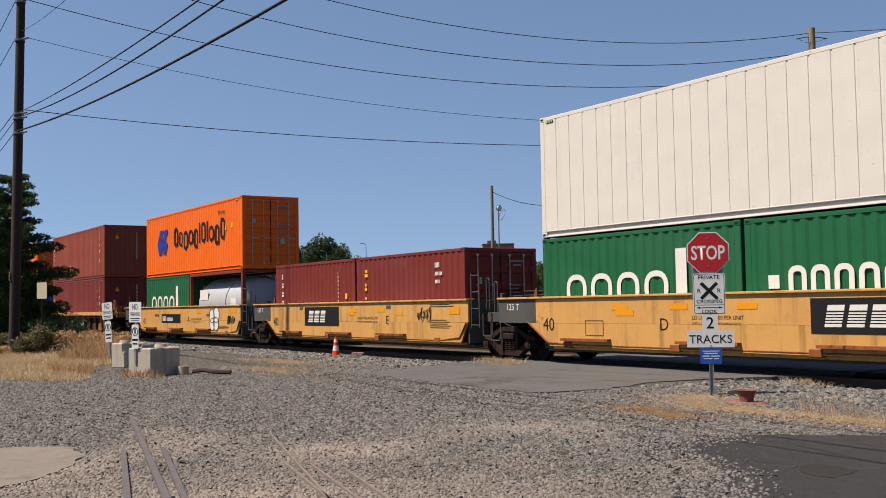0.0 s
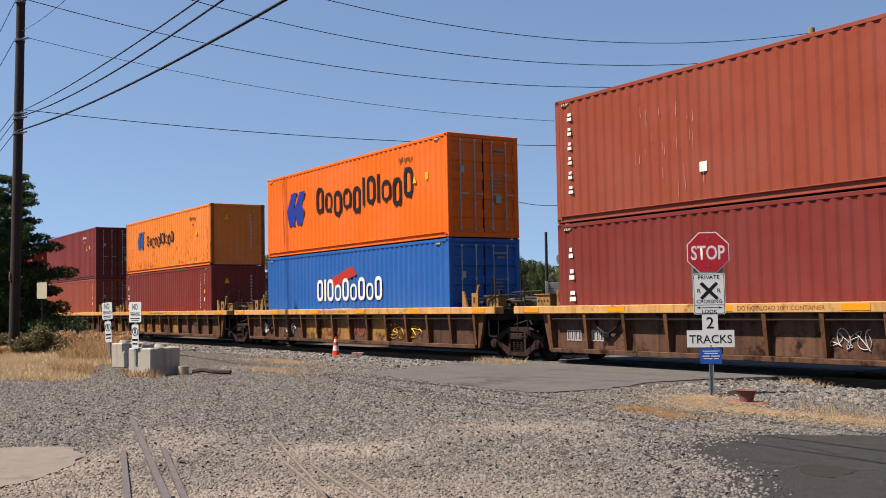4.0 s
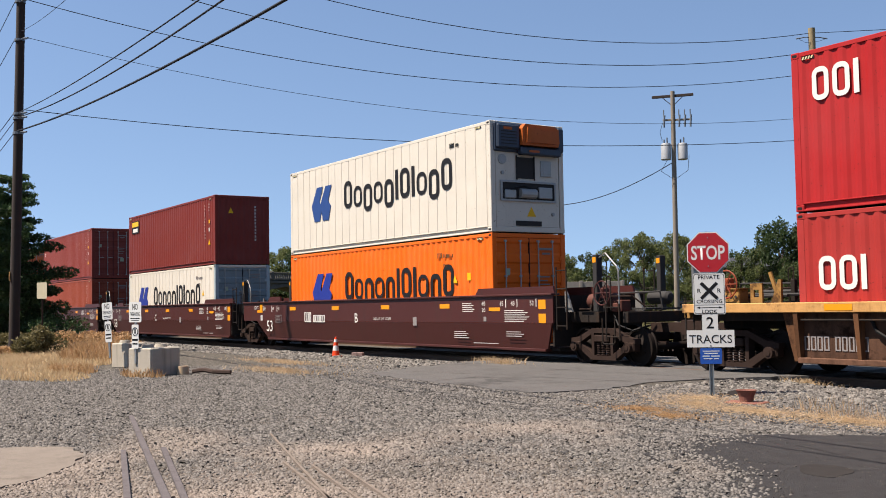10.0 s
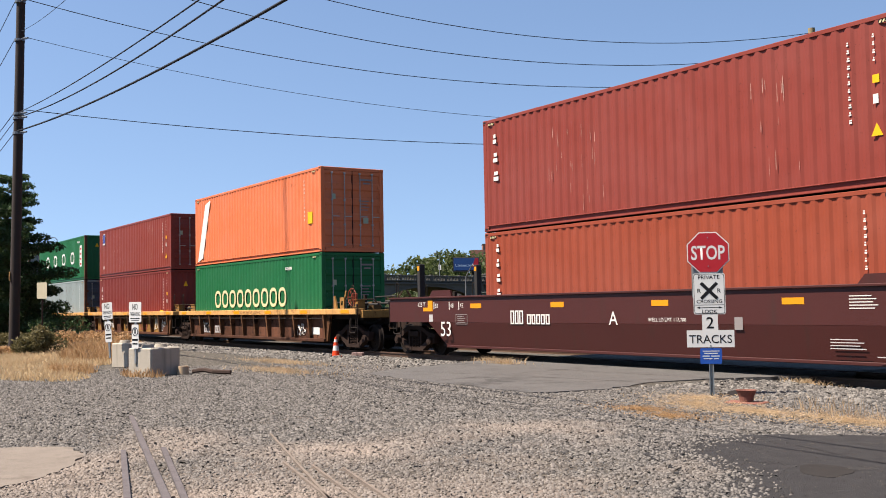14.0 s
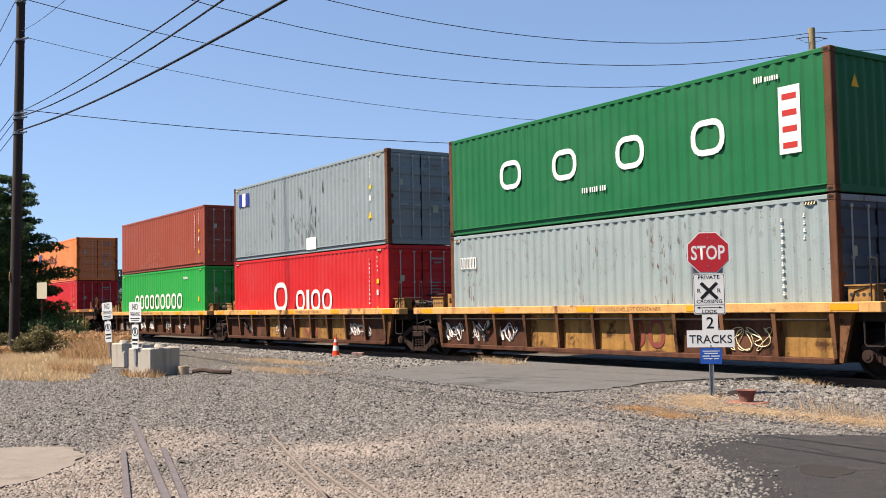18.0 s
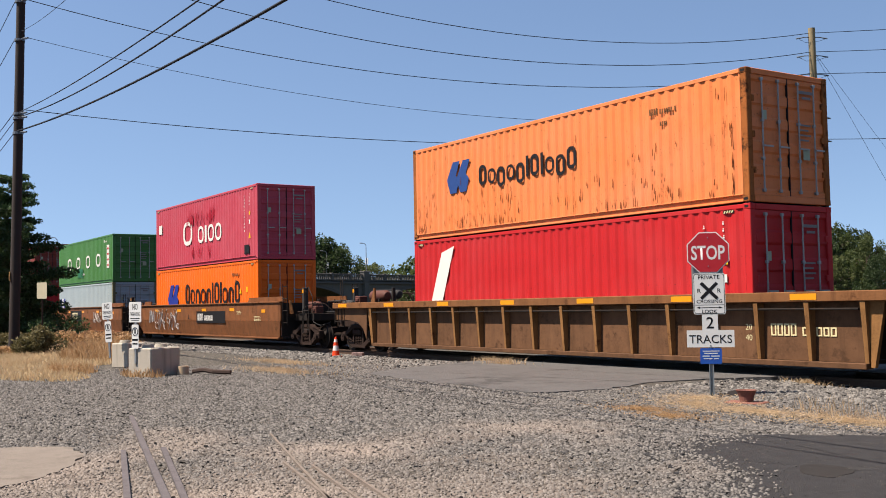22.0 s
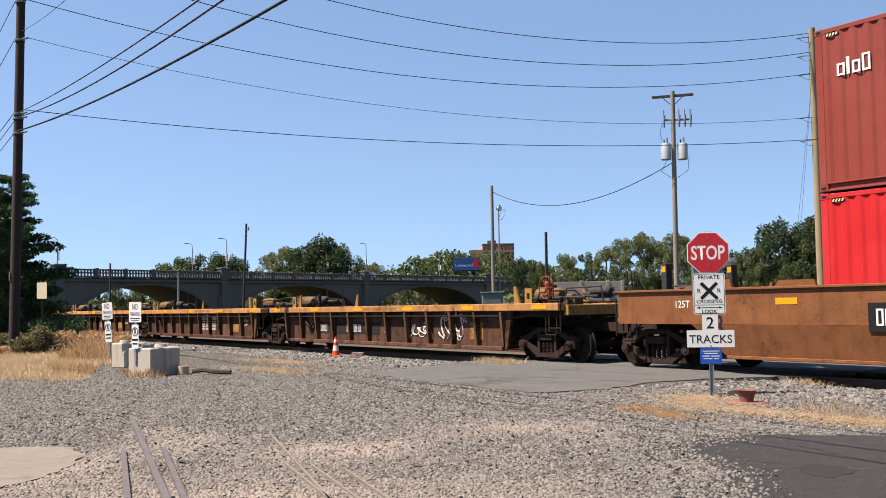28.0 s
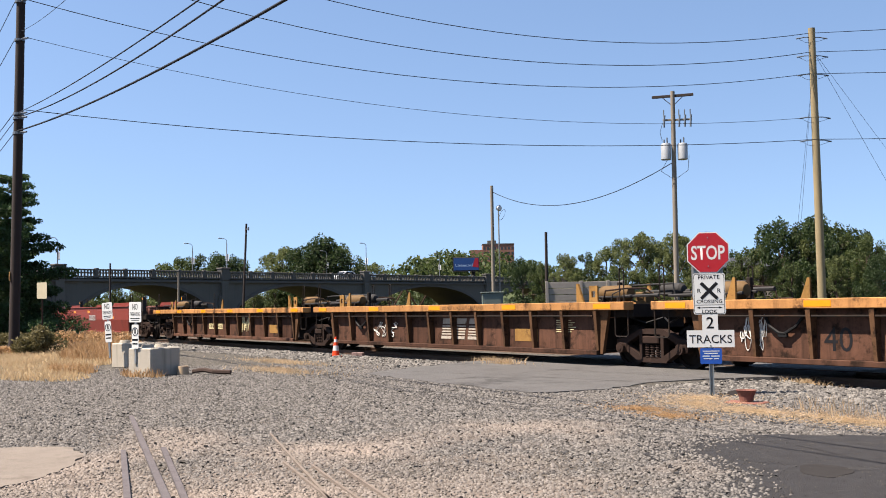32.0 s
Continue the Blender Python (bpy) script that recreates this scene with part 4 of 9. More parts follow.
            part("lever", shared("lever_long", lambda: Shape().prism([(-0.03, 0.0), (0.05, 0.0), (0.27, 0.62), (0.21, 0.64)], -0.02, 0.02), trim), None, car, "ochre locking lever", Matrix.Translation((x - sx * 1.0, -0.9, z)) @ flip)
    part("valve_box", shared("valve", lambda: Shape().box(-0.16, 0.16, -0.15, 0.15, 0, 0.26, 0.02).box(-0.09, 0.11, -0.19, -0.14, 0.08, 0.19, 0.02), P_MTANK if not cabinet else P_TANK), None, car, "", (x + sx * 0.32, -0.45 if cabinet else -0.78, z))
    for sy in (-1, 1):
        part("guide", shared("guide", lambda: Shape().prism([(0, 0), (0.26, 0), (0.06, 0.48), (0, 0.48)], -0.025, 0.025), trim), None, car, "angled container guide" if sy < 0 else "", Matrix.Translation((x - sx * 1.2, sy * 1.12, z)) @ flip)
    part("walkway", shared(("walkway", z), lambda: Shape().box(-0.55, 0.55, -0.25, 0.85, 0.03, 0.07), P_BLACK), None, car, "", (x, 0, z))
    part("pipe", shared("gearpipe", lambda: Shape().tube([(-0.9, -0.95, 0.06), (-0.5, -0.95, 0.06), (-0.42, -0.95, 0.3), (0.1, -0.85, 0.34), (0.5, -0.6, 0.34), (0.7, -0.4, 0.1)], 0.02, 6), P_RUSTSTEEL), None, car, "", Matrix.Translation((x, 0, z)) @ flip)
    part("pipe", shared("gearpipe2", lambda: Shape().tube([(-0.8, 0.2, 0.05), (-0.75, 0.2, 0.42), (0.55, 0.2, 0.44), (0.62, 0.2, 0.05)], 0.022, 6), P_BLACK), None, car, "", Matrix.Translation((x, 0, z)) @ flip)
    part("lever", shared("lever", lambda: Shape().tube([(0, -1.1, 0.0), (0.08, -1.1, 0.22), (0.34, -1.1, 0.3)], 0.014, 5), P_BLACK), None, car, "", Matrix.Translation((x - sx * 0.1, 0, z)) @ flip)
    part("stanchion", shared("stanchion", lambda: Shape().box(-0.05, 0.05, -0.05, 0.05, 0, 0.5, 0.01), dark), None, car, "", (x - sx * 0.75, -0.2, z))
    if posts:
        for sy in (-1, 1):
            part("end_post", shared(("endpost", posts), lambda: Shape().box(-0.07, 0.07, -0.09, 0.09, 0, posts, 0.012), P_BLACK), None, car, "dark stacking post", (x - sx * 0.2, sy * 1.0, z))
            part("reflector", shared("postref", lambda: Shape().box(-0.055, 0.055, -0.004, 0, 0, 0.12), P_REFLECT), None, car, "", (x - sx * 0.2, sy * 1.0 - 0.091, z + posts - 0.18))
        part("bent_rail", shared(("bentrail", posts), lambda: Shape().tube([(0, -1.0, posts - 0.1), (0.3, -1.02, posts + 0.02), (0.75, -1.1, posts - 0.3), (0.8, -1.1, posts - 0.42), (0.8, -1.1, 0.0)], 0.018, 6), P_GALV if posts > 1.0 else dark), None, car, "pale bent safety rail" if posts > 1.0 else "", Matrix.Translation((x - sx * 0.2, 0, z)) @ flip)
    if wheel:
        part("brake_wheel", shared("brakewheel", brake_wheel, wheel), None, car, "spoked hand brake wheel", (x + sx * 0.1, -1.15, z + 0.42))
        part("brake_stand", shared("brakestand", lambda: Shape().box(-0.05, 0.05, 0.06, 0.14, 0, 0.5, 0.01), dark), None, car, "", (x + sx * 0.1, -1.15, z))
    if coupled:
        part("end_beam", Shape().box(x + sx * 1.0 - 0.08, x + sx * 1.0 + 0.08, -1.3, 1.3, z - 0.24, z, 0.01), trim if cabinet else dark, car)
        part("coupler", Shape().prism([(x + sx * 0.6, 0.74), (x + sx * 1.5, 0.74), (x + sx * 1.55, 0.68), (x + sx * 1.92, 0.70), (x + sx * 1.92, 0.98), (x + sx * 1.55, 1.0), (x + sx * 1.5, 0.94), (x + sx * 0.6, 0.94)], -0.16, 0.16), P_RUSTSTEEL, car, "knuckle coupler")
        part("ladder", shared("ladder_end", lambda: ladder(0.8), dark), None, car, "", (x + sx * 0.72 - 0.2, -1.42, z - 0.62))


def ribbed_unit(xl, xr, m, label, ends=(False, False), top=1.35, low=0.30, pitch=1.2, bays=(), loaded=True, wheels=None, signs=(), group="", deep=False, posts=0.0):
    """A ribbed well unit between two trucks at xl and xr; it carries the left one, and the right one at the set's leading end."""
    xc, half = (xl + xr) / 2, (xr - xl) / 2
    car = thing("well_car", (xc, TRACK_Y, 0), label, "railway wagon", group)
    MOVING.append((car, xc))
    sill, panel_m, rib_m, dark = m["sill"], m["panel"], m["rib"], m["dark"]
    a, b = -half + (1.75 if not deep else 1.5), half - (1.35 if not deep else 1.5)
    ea = -half + 0.42 if not ends[0] else -half - 0.95
    eb = half - 0.38 if not ends[1] else half + 0.95
    st = top - 0.18
    for sy in (-1, 1):
        part("top_sill", Shape().box(ea, eb, min(sy * 1.20, sy * 1.50), max(sy * 1.20, sy * 1.50), st, top, 0.012), sill, car, "worn yellow top sill" if m["yellow"] else "")
        part("bottom_sill", Shape().box(a, b, min(sy * 1.22, sy * 1.44), max(sy * 1.22, sy * 1.44), low - 0.03, low + 0.07, 0.01), panel_m, car)
        n = max(3, round((b - a) / pitch))
        p = (b - a) / n
        for i in range(n):
            mm = m["alt"] if (i in bays and sy < 0) else panel_m
            part("side_panel", shared(("bay", round(p, 3), round(st - low, 3)), lambda: Shape().box(-p / 2 + 0.006, p / 2 - 0.006, -0.02, 0.02, low + 0.075, st - 0.003), mm), None, car, "", Matrix.Translation((a + (i + 0.5) * p, sy * 1.27, 0)) @ Matrix.Rotation(0 if sy < 0 else math.pi, 4, 'Z'))
        for i in range(n + 1):
            part("rib", shared(("rib", round(st - low, 3)), lambda: rib(st - low - 0.08), rib_m), None, car, "", Matrix.Translation((a + i * p, sy * 1.2925, low + 0.072)) @ Matrix.Rotation(0 if sy < 0 else math.pi, 4, 'Z'))
        part("bulkhead_strut", Shape().prism([(a - 0.35, st), (a - 0.05, st), (a - 0.05, low), (a - 0.12, low)], sy * 1.33 - 0.04, sy * 1.33 + 0.04), rib_m, car)
        part("bulkhead_strut", Shape().prism([(b + 0.35, st), (b + 0.05, st), (b + 0.05, low), (b + 0.12, low)], sy * 1.33 - 0.04, sy * 1.33 + 0.04), rib_m, car)
    if deep:
        for sy in (-1, 1):
            for s0, e0, q in ((a, ea, -1), (b, eb, 1)):
                part("end_plate", Shape().prism([(s0 + q * 0.37, st - 0.003), (e0, st - 0.003), (e0, 1.0), (s0 + q * 1.5, 0.99), (s0 + q * 0.95, 0.92), (s0 + q * 0.62, 0.72), (s0 + q * 0.42, 0.4)], sy * 1.36 - 0.02, sy * 1.36 + 0.02), panel_m, car, "arched end plate over the truck")
    for sy in (-1, 1):
        part("conduit", Shape().tube([(a + 0.1, sy * 1.44, st - 0.13), (b - 0.1, sy * 1.44, st - 0.13)], 0.02, 6), dark, car)
    k = int((eb - ea) / 2.6)
    for i in range(k):
        part("reflector", shared("reflector", lambda: Shape().box(-0.28, 0.28, -0.004, 0, -0.055, 0.055), P_REFLECT), None, car, "", (ea + 0.7 + i * (eb - ea - 1.4) / max(1, k - 1), -1.502, st + 0.09))
    if m["yellow"]:
        tagged(part("lettering", text_mesh("DO NOT LOAD 20FT CONTAINER", 0.12, P_GRIMEL, 1.05), None, car, "", (ea + 0.7 + 2 * (eb - ea - 1.4) / max(1, k - 1) + 0.4, -1.5025, st + 0.045)), kind="stuff")
    part("well_floor", Shape().box(a, b, -1.21, 1.21, 0.29, WELL_Z - 0.002), dark, car)
    for x0, x1 in ((ea, a), (b, eb)):
        part("end_deck", Shape().box(x0 + 0.02, x1 - 0.02, -1.195, 1.195, st - 0.16, top - 0.05, 0.01).box(x0 + 0.1, x1 - 0.1, -0.4, 0.4, 0.84, st - 0.17), dark, car)
    for x0 in (a - 0.05, b + 0.02):
        part("bulkhead", Shape().box(x0, x0 + 0.03, -1.2, 1.2, 0.37, st - 0.17), dark, car)
    truck(car, -half, xc, 0.42 if ends[0] else 0.45)
    if ends[1]:
        truck(car, half, xc, 0.42)
    gm = (m["trim"], dark)
    end_gear(car, ea + 0.75 if not ends[0] else -half, top - 0.05, -1, gm, posts, wheels[0] if wheels else None, loaded, True, m["yellow"], ends[0])
    end_gear(car, eb - 0.75 if not ends[1] else half, top - 0.05, 1, gm, posts if ends[1] else 0.0, wheels[1] if wheels else None, loaded, not loaded, m["yellow"], ends[1])
    if m["yellow"]:
        part("hose", shared("bayhose", lambda: Shape().tube([(-0.42, 0, 0.0), (-0.3, -0.03, -0.2), (-0.08, -0.05, -0.32), (0.05, -0.05, -0.33), (0.28, -0.03, -0.2), (0.42, 0, -0.02)], 0.03, 6).box(-0.1, 0.1, -0.07, 0.0, -0.4, -0.3, 0.01), P_RUBBER), None, car, "black brake hose looped in the side bay", (a + 1.5 * (b - a) / n, -1.33, st - 0.12))
    for args in signs:
        wagon_sign(car, -1.2935, *args)
    return car


def wagon_sign(car, y, kind, x, z, *rest):
    at = (x, y, z)
    if kind == "stripes":
        # three slanted plain shapes, each cut by thin lines
        size, mat = rest
        for k in range(3):
            def make():
                sh = Shape()
                w = size * 1.12
                for r0, r1 in ((0.0, 0.14), (0.20, 0.27), (0.33, 0.40), (0.46, 0.53), (0.59, 0.66), (0.74, 1.0)):
                    c0, c1 = 0.06, 0.86
                    sh.prism([((c0 + 0.2 * r0) * w, r0 * size), ((c1 + 0.2 * r0) * w, r0 * size), ((c1 + 0.2 * r1) * w, r1 * size), ((c0 + 0.2 * r1) * w, r1 * size)], -0.006, -0.0035)
                return sh
            tagged(part("emblem_block", shared(("stripes", size), make, mat), None, car, "", (x + k * size * 1.16, y, z)), kind="stuff")
    elif kind == "word":
        pattern, size, length, mat = rest
        for bx, bz, form, bw, bh in word_blocks(pattern, size, length):
            part("letter_block", shared(("block", form, round(bw, 3), round(bh, 3)), lambda: block_letter(form, bw, bh), mat), None, car, "", (x + bx, y - 0.004, z + bz))
    elif kind == "text":
        word, size, mat, *sq = rest
        tagged(part("lettering", text_mesh(word, size, mat, *(sq or [1.0])), None, car, "", at), kind="stuff" if len(word) > 1 else "")
    elif kind == "bars":
        pattern, size, mat, *pt = rest
        tagged(part("lettering", shared(("wbars", pattern, size, *pt), lambda: bars(pattern, size, *pt, thick=0.004), mat), None, car, "", at), kind="stuff")
    elif kind == "plate":
        w, h, mat = rest
        part("plate", shared(("plate", w, h), lambda: Shape().box(0, w, -0.003, 0, 0, h), mat), None, car, "", at)
    elif kind == "frame":
        w, h, mat = rest
        part("frame_line", shared(("frame", w, h), lambda: Shape().box(0, w, -0.003, 0, 0, 0.014).box(0, w, -0.003, 0, h - 0.014, h).box(0, 0.014, -0.003, 0, 0.014, h - 0.014).box(w - 0.014, w, -0.003, 0, 0.014, h - 0.014), mat), None, car, "", at)
    elif kind == "lines":
        n, w, mat = rest
        def make():
            sh = Shape()
            for i in range(n):
                ww = w * (0.78 + 0.22 * ((i * 3) % 5) / 4)
                sh.box(0, ww, -0.003, 0, -i * 0.052, -i * 0.052 + 0.016)
            return sh
        tagged(part("lettering", shared(("lines", n, w), make, mat), None, car, "", at), kind="stuff")
    elif kind == "rings":
        # outlines of a sprayed bubble tag
        w, h, mat = rest
        for i, (cx, cz, r) in enumerate(((0.28, 0.62, 0.27), (0.68, 0.66, 0.30), (0.3, 0.26, 0.24), (0.66, 0.28, 0.26))):
            part("graffiti", shared(("rings", w, h, i), lambda: Shape().tube([(w * (cx + r * math.cos(t) * 0.9), -0.008 - 0.001 * i, h * (cz + r * math.sin(t) * 1.1)) for t in [j * math.pi / 12 for j in range(25)]], 0.012, 4), mat), None, car, "black sprayed outline", at)
    elif kind == "blob":
        w, h, mat, seed = rest
        lobes = ((0.28, 0.62, 0.27), (0.68, 0.66, 0.30), (0.3, 0.26, 0.24), (0.66, 0.28, 0.26))
        for i, (cx, cz, r) in enumerate(lobes):
            part("graffiti", shared(("blob", w, h, i), lambda: Shape().prism([(w * (cx + r * math.cos(t) * 0.9), h * (cz + r * math.sin(t) * 1.1)) for t in [j * math.pi / 9 for j in range(18)]], -0.003 - 0.0008 * i, 0), mat), None, car, "", at)
    elif kind == "scribble":
        w, h, mat, seed = rest
        def make():
            rnd = random.Random(seed)
            sh = Shape()
            f1, f2, ph = rnd.uniform(2.0, 4.5), rnd.uniform(2.5, 5.5), rnd.uniform(0, 6)
            for k in range(2):
                pts = []
                for i in range(64):
                    t = i / 63
                    pts.append((w * (t * 0.9 + 0.09 * math.sin(6.283 * f1 * 1.7 * t + ph + k)), -0.012 - 0.002 * k,
                                h * (0.5 + 0.33 * math.sin(6.283 * f2 * t + ph) + 0.16 * math.sin(6.283 * (f1 + 2 * k) * t + 2 * ph))))
                sh.tube(pts, 0.008 + 0.003 * k, 4)
            return sh
        part("graffiti", shared(("scribble", w, h, seed), make, mat), None, car, "sprayed scrawl", at)


def smooth_unit(xl, xr, m, label, ends=(False, False), top=1.56, low=0.36, dark_end=False, signs=(), group="", posts=0.0, wheels=None, raised=True, tick=None):
    """A smooth-sided well unit; its leading end stops short of the right truck, its trailing end lies on the left one."""
    xc, half = (xl + xr) / 2, (xr - xl) / 2
    car = thing("well_car", (xc, TRACK_Y, 0), label, "railway wagon", group)
    MOVING.append((car, xc))
    body, dark, trim = m["body"], m["dark"], m["trim"]
    x0 = -half + 0.1 if not ends[0] else -half - 0.75
    x1 = half - 1.25
    s0, s1 = -half + 1.35, half - 1.35            # full depth between these
    split = -half + 1.6 if dark_end else None
    for sy in (-1, 1):
        Y = lambda v: sy * v
        # upper plate
        def upper(xa, xb, mat, nm, lab=""):
            s = Shape()
            s.prism([(xa, 0.95), (xb, 0.95), (xb, top), (xa, top)], min(Y(1.42), Y(1.47)), max(Y(1.42), Y(1.47)))
            part(nm, s, mat, car, lab)
        if split:
            upper(x0, split - 0.004, dark, "end_plate", "dark grey end plate")
            upper(split, x1, body, "side_plate")
        else:
            upper(x0, x1, body, "side_plate")
        lower = Shape()
        v = []
        for x, zz in ((s0, 0.945), (s1 + 0.05, 0.945), (s1 - 0.25, low), (s0 + 0.75, low)):
            yy = 1.47 if zz > 0.5 or m.get("flat") else 1.36
            v += [(x, Y(yy), zz), (x, Y(yy - 0.05), zz)]
        lower.add(v, [(0, 2, 4, 6), (1, 7, 5, 3), (0, 1, 3, 2), (2, 3, 5, 4), (4, 5, 7, 6), (6, 7, 1, 0)])
        part("lower_plate", lower, body, car)
        part("top_flange", Shape().box(x0, x1, min(Y(1.25), Y(1.52)), max(Y(1.25), Y(1.52)), top + 0.002, top + 0.05, 0.008), body, car)
        part("bottom_sill", Shape().box(s0 + 0.8, s1 - 0.3, min(Y(1.20), Y(1.40)), max(Y(1.20), Y(1.40)), low - 0.07, low - 0.004, 0.01), body, car)
        if raised:
            for xa, xb in ((x1 - 3.4, x1 - 0.15), (x0 + 1.9, x0 + 3.0)):
                part("guide_rail", Shape().prism([(xa, top + 0.05), (xb, top + 0.05), (xb - 0.05, top + 0.22), (xa + 0.15, top + 0.22)], min(Y(1.24), Y(1.30)), max(Y(1.24), Y(1.30))), body, car)
        if m.get("pipe"):
            part("pipe", Shape().tube([(x0 + 1.2, Y(1.5), 0.98), (s0 + 0.7, Y(1.48), 0.5), (s0 + 1.6, Y(1.46), 0.46), (s1 - 1.2, Y(1.46), 0.46), (s1 - 0.3, Y(1.48), 0.55), (x1 - 0.05, Y(1.5), 0.95)], 0.022, 6), m["pipe"], car)
            for q in (0.16, 0.44, 0.70):
                part("ledge", shared("ledge", lambda: Shape().box(-0.8, 0.8, -0.09, 0.05, -0.02, 0.012, 0.004).box(-0.8, 0.8, -0.09, -0.078, -0.05, 0.0), m["pipe"]), None, car, "rusty brown foot ledge" if sy < 0 else "", (s0 + q * (s1 - s0), Y(1.50), 0.60))
            for q in range(4):
                xx = s0 + 1.4 + q * (s1 - s0 - 2.8) / 3
                part("bracket", shared("pipebracket", lambda: Shape().box(-0.14, 0.14, -0.06, 0.06, -0.05, 0.09, 0.01), m["pipe"]), None, car, "", (xx, Y(1.43), 0.44))
    part("well_floor", Shape().box(s0 + 0.4, s1, -1.215, 1.215, 0.29, WELL_Z - 0.002), dark, car)
    part("end_deck", Shape().box(x0 + 0.05, s0 + 0.3, -1.40, 1.40, 1.12, 1.3, 0.01).box(x0, s0, -0.45, 0.45, 0.8, 1.11), dark, car)
    part("end_deck", Shape().box(s1 + 0.05, half - 0.3, -0.9, 0.9, 0.95, 1.2, 0.01).box(s1, s1 + 0.05, -1.4, 1.4, 0.4, 1.4), dark, car)
    part("end_sheet", Shape().box(x1 - 0.04, x1 - 0.005, -1.41, 1.41, 0.97, top - 0.01), dark, car)
    for i in range(4):
        part("reflector", shared("reflector2", lambda: Shape().box(-0.24, 0.24, -0.004, 0, -0.06, 0.06), P_REFLECT), None, car, "", (x0 + 4.4 + i * (x1 - x0 - 9.0) / 3, -1.472, top - 0.22))
    truck(car, -half, xc, 0.42 if ends[0] else 0.45)
    if ends[1]:
        truck(car, half, xc, 0.42)
    gm = (trim, dark)
    end_gear(car, -half + 0.05, 1.3, -1, gm, posts if ends[0] else 0.0, wheels[0] if wheels else None, True, ends[0], False, ends[0])
    end_gear(car, half if ends[1] else half - 0.7, 1.2, 1, gm, posts, wheels[1] if wheels else None, True, ends[1], False, ends[1])
    for sy in (-1, 1):
        part("ladder", shared("lad_long", lambda: ladder(1.45, 0.36), dark), None, car, "", (x1 + 0.06, sy * 1.40, 0.80))
    for args in signs:
        wagon_sign(car, -1.474, *args)
    return car

# ---------------------------------------------------------------- the train: consist
C40, C20, HC, STD = 12.192, 6.058, 2.896, 2.591
ORANGE = paint("orange", "e3661a", 0.12, 0.15, 0.07)
ORANGE_WORN = paint("orange_worn", "dc7a2e", 0.42, 0.75, 0.14)
ORANGE_PEACH = paint("orange_peach", "dc7d48", 0.42, 0.75, 0.12)
ORANGE_RED = paint("orange_red", "cd7049", 0.25, 0.55, 0.1)
BROWN = paint("container_brown", "803a31", 0.2, 0.2, 0.09)
BROWN_DARK = paint("container_maroon", "732f29", 0.15, 0.25, 0.09)
BROWN_LIGHT = paint("container_rust_brown", "8a422f", 0.15, 0.2, 0.09)
BROWN_FADED = paint("container_faded_brown", "8a4434", 0.3, 0.55, 0.12)
RED = paint("red", "a22425", 0.12, 0.3, 0.08)
RED_BRIGHT = paint("bright_red", "b42527", 0.1, 0.3, 0.07)
RED_CAI = paint("brick_red", "9c302c", 0.15, 0.2, 0.08)
RED_PINK = paint("faded_pink_red", "b34452", 0.15, 0.95, 0.12)
GREEN = paint("green", "1a6039", 0.1, 0.2, 0.07)
GREEN_BRIGHT = paint("bright_green", "22913f", 0.08, 0.15, 0.06)
GREEN_DARK = paint("dark_green", "1d5c3b", 0.2, 0.25, 0.08)
GREEN_FADED = paint("faded_green", "44763f", 0.3, 0.4, 0.12)
BLUE = paint("blue", "25599c", 0.15, 0.3, 0.08)
GREY = paint("grey", "84908f", 0.5, 0.7, 0.08)
GREY_WORN = paint("worn_grey", "7b8688", 0.35, 0.95, 0.12)
GREY_LIGHT = paint("light_grey_blue", "98a6aa", 0.15, 0.35, 0.06)
GREY_DARK = paint("dark_grey_door", "46525c", 0.2, 0.3, 0.08)
WHITE = paint("container_white", "cec9be", 0.1, 0.25, 0.04)
GREY_BLUE_LOGO = plain("emblem_blue", "2a4a86", 0.5)

MIX_Y = surface("paint_wagon_yellow", "cf9c58", 0.6, 0, 0.14, 0.9, "7a5230", 0.38, 0.9, 0.8, 0.12, 25.0, spec=0.2)
BR = grimy("wagon_brown", "5c4234", 0.55, 0.9, vary=0.3)
BR_DARK = grimy("wagon_dark_brown", "5a3a2b", 0.5, 0.8, vary=0.35)
BR_YEL = grimy("wagon_yellow_brown", "97703c", 0.6, 1.0, 0.75, "4a3220")
SILL = grimy("sill_yellow", "c4955c", 0.4, 0.3, 0.65, "6e5038", 0.12)
OCHRE = grimy("wagon_ochre", "7a5233", 0.35, 0.7, 0.7, "5a3a24")
MAROON = surface("paint_wagon_maroon", "4a2420", 0.5, 0, 0.1, 0.9, "3e2a24", 0.25, 1.4, 0.6, 0.1, 25.0, spec=0.25)
TAN = grimy("wagon_tan_brown", "794d30", 0.3, 0.7, 0.65, "5e3f28")
DARK = grimy("wagon_grime", "292421", 0.4, 0.3, 0.85, "4a3424")
DARK_GREY = paint("wagon_dark_grey", "4a4946", 0.3, 0.4, 0.15, 0.7)
TRIM_Y = grimy("trim_yellow", "94703f", 0.5, 0.3, 0.7, "5a4028")
P_WORN = surface("worn_white_lettering", "b3a899", 0.8, 0, 0.2, 4.0, "5e3c2a", 0.75, 5.0, 0.5)
P_TXRED = surface("faded_maroon_lettering", "7a2f22", 0.8, 0, 0.2, 3.0, "8a6334", 0.35, 3.0, 0.4)
ORANGE_WHEEL = plain("orange_brake_wheel", "8a4028", 0.6)

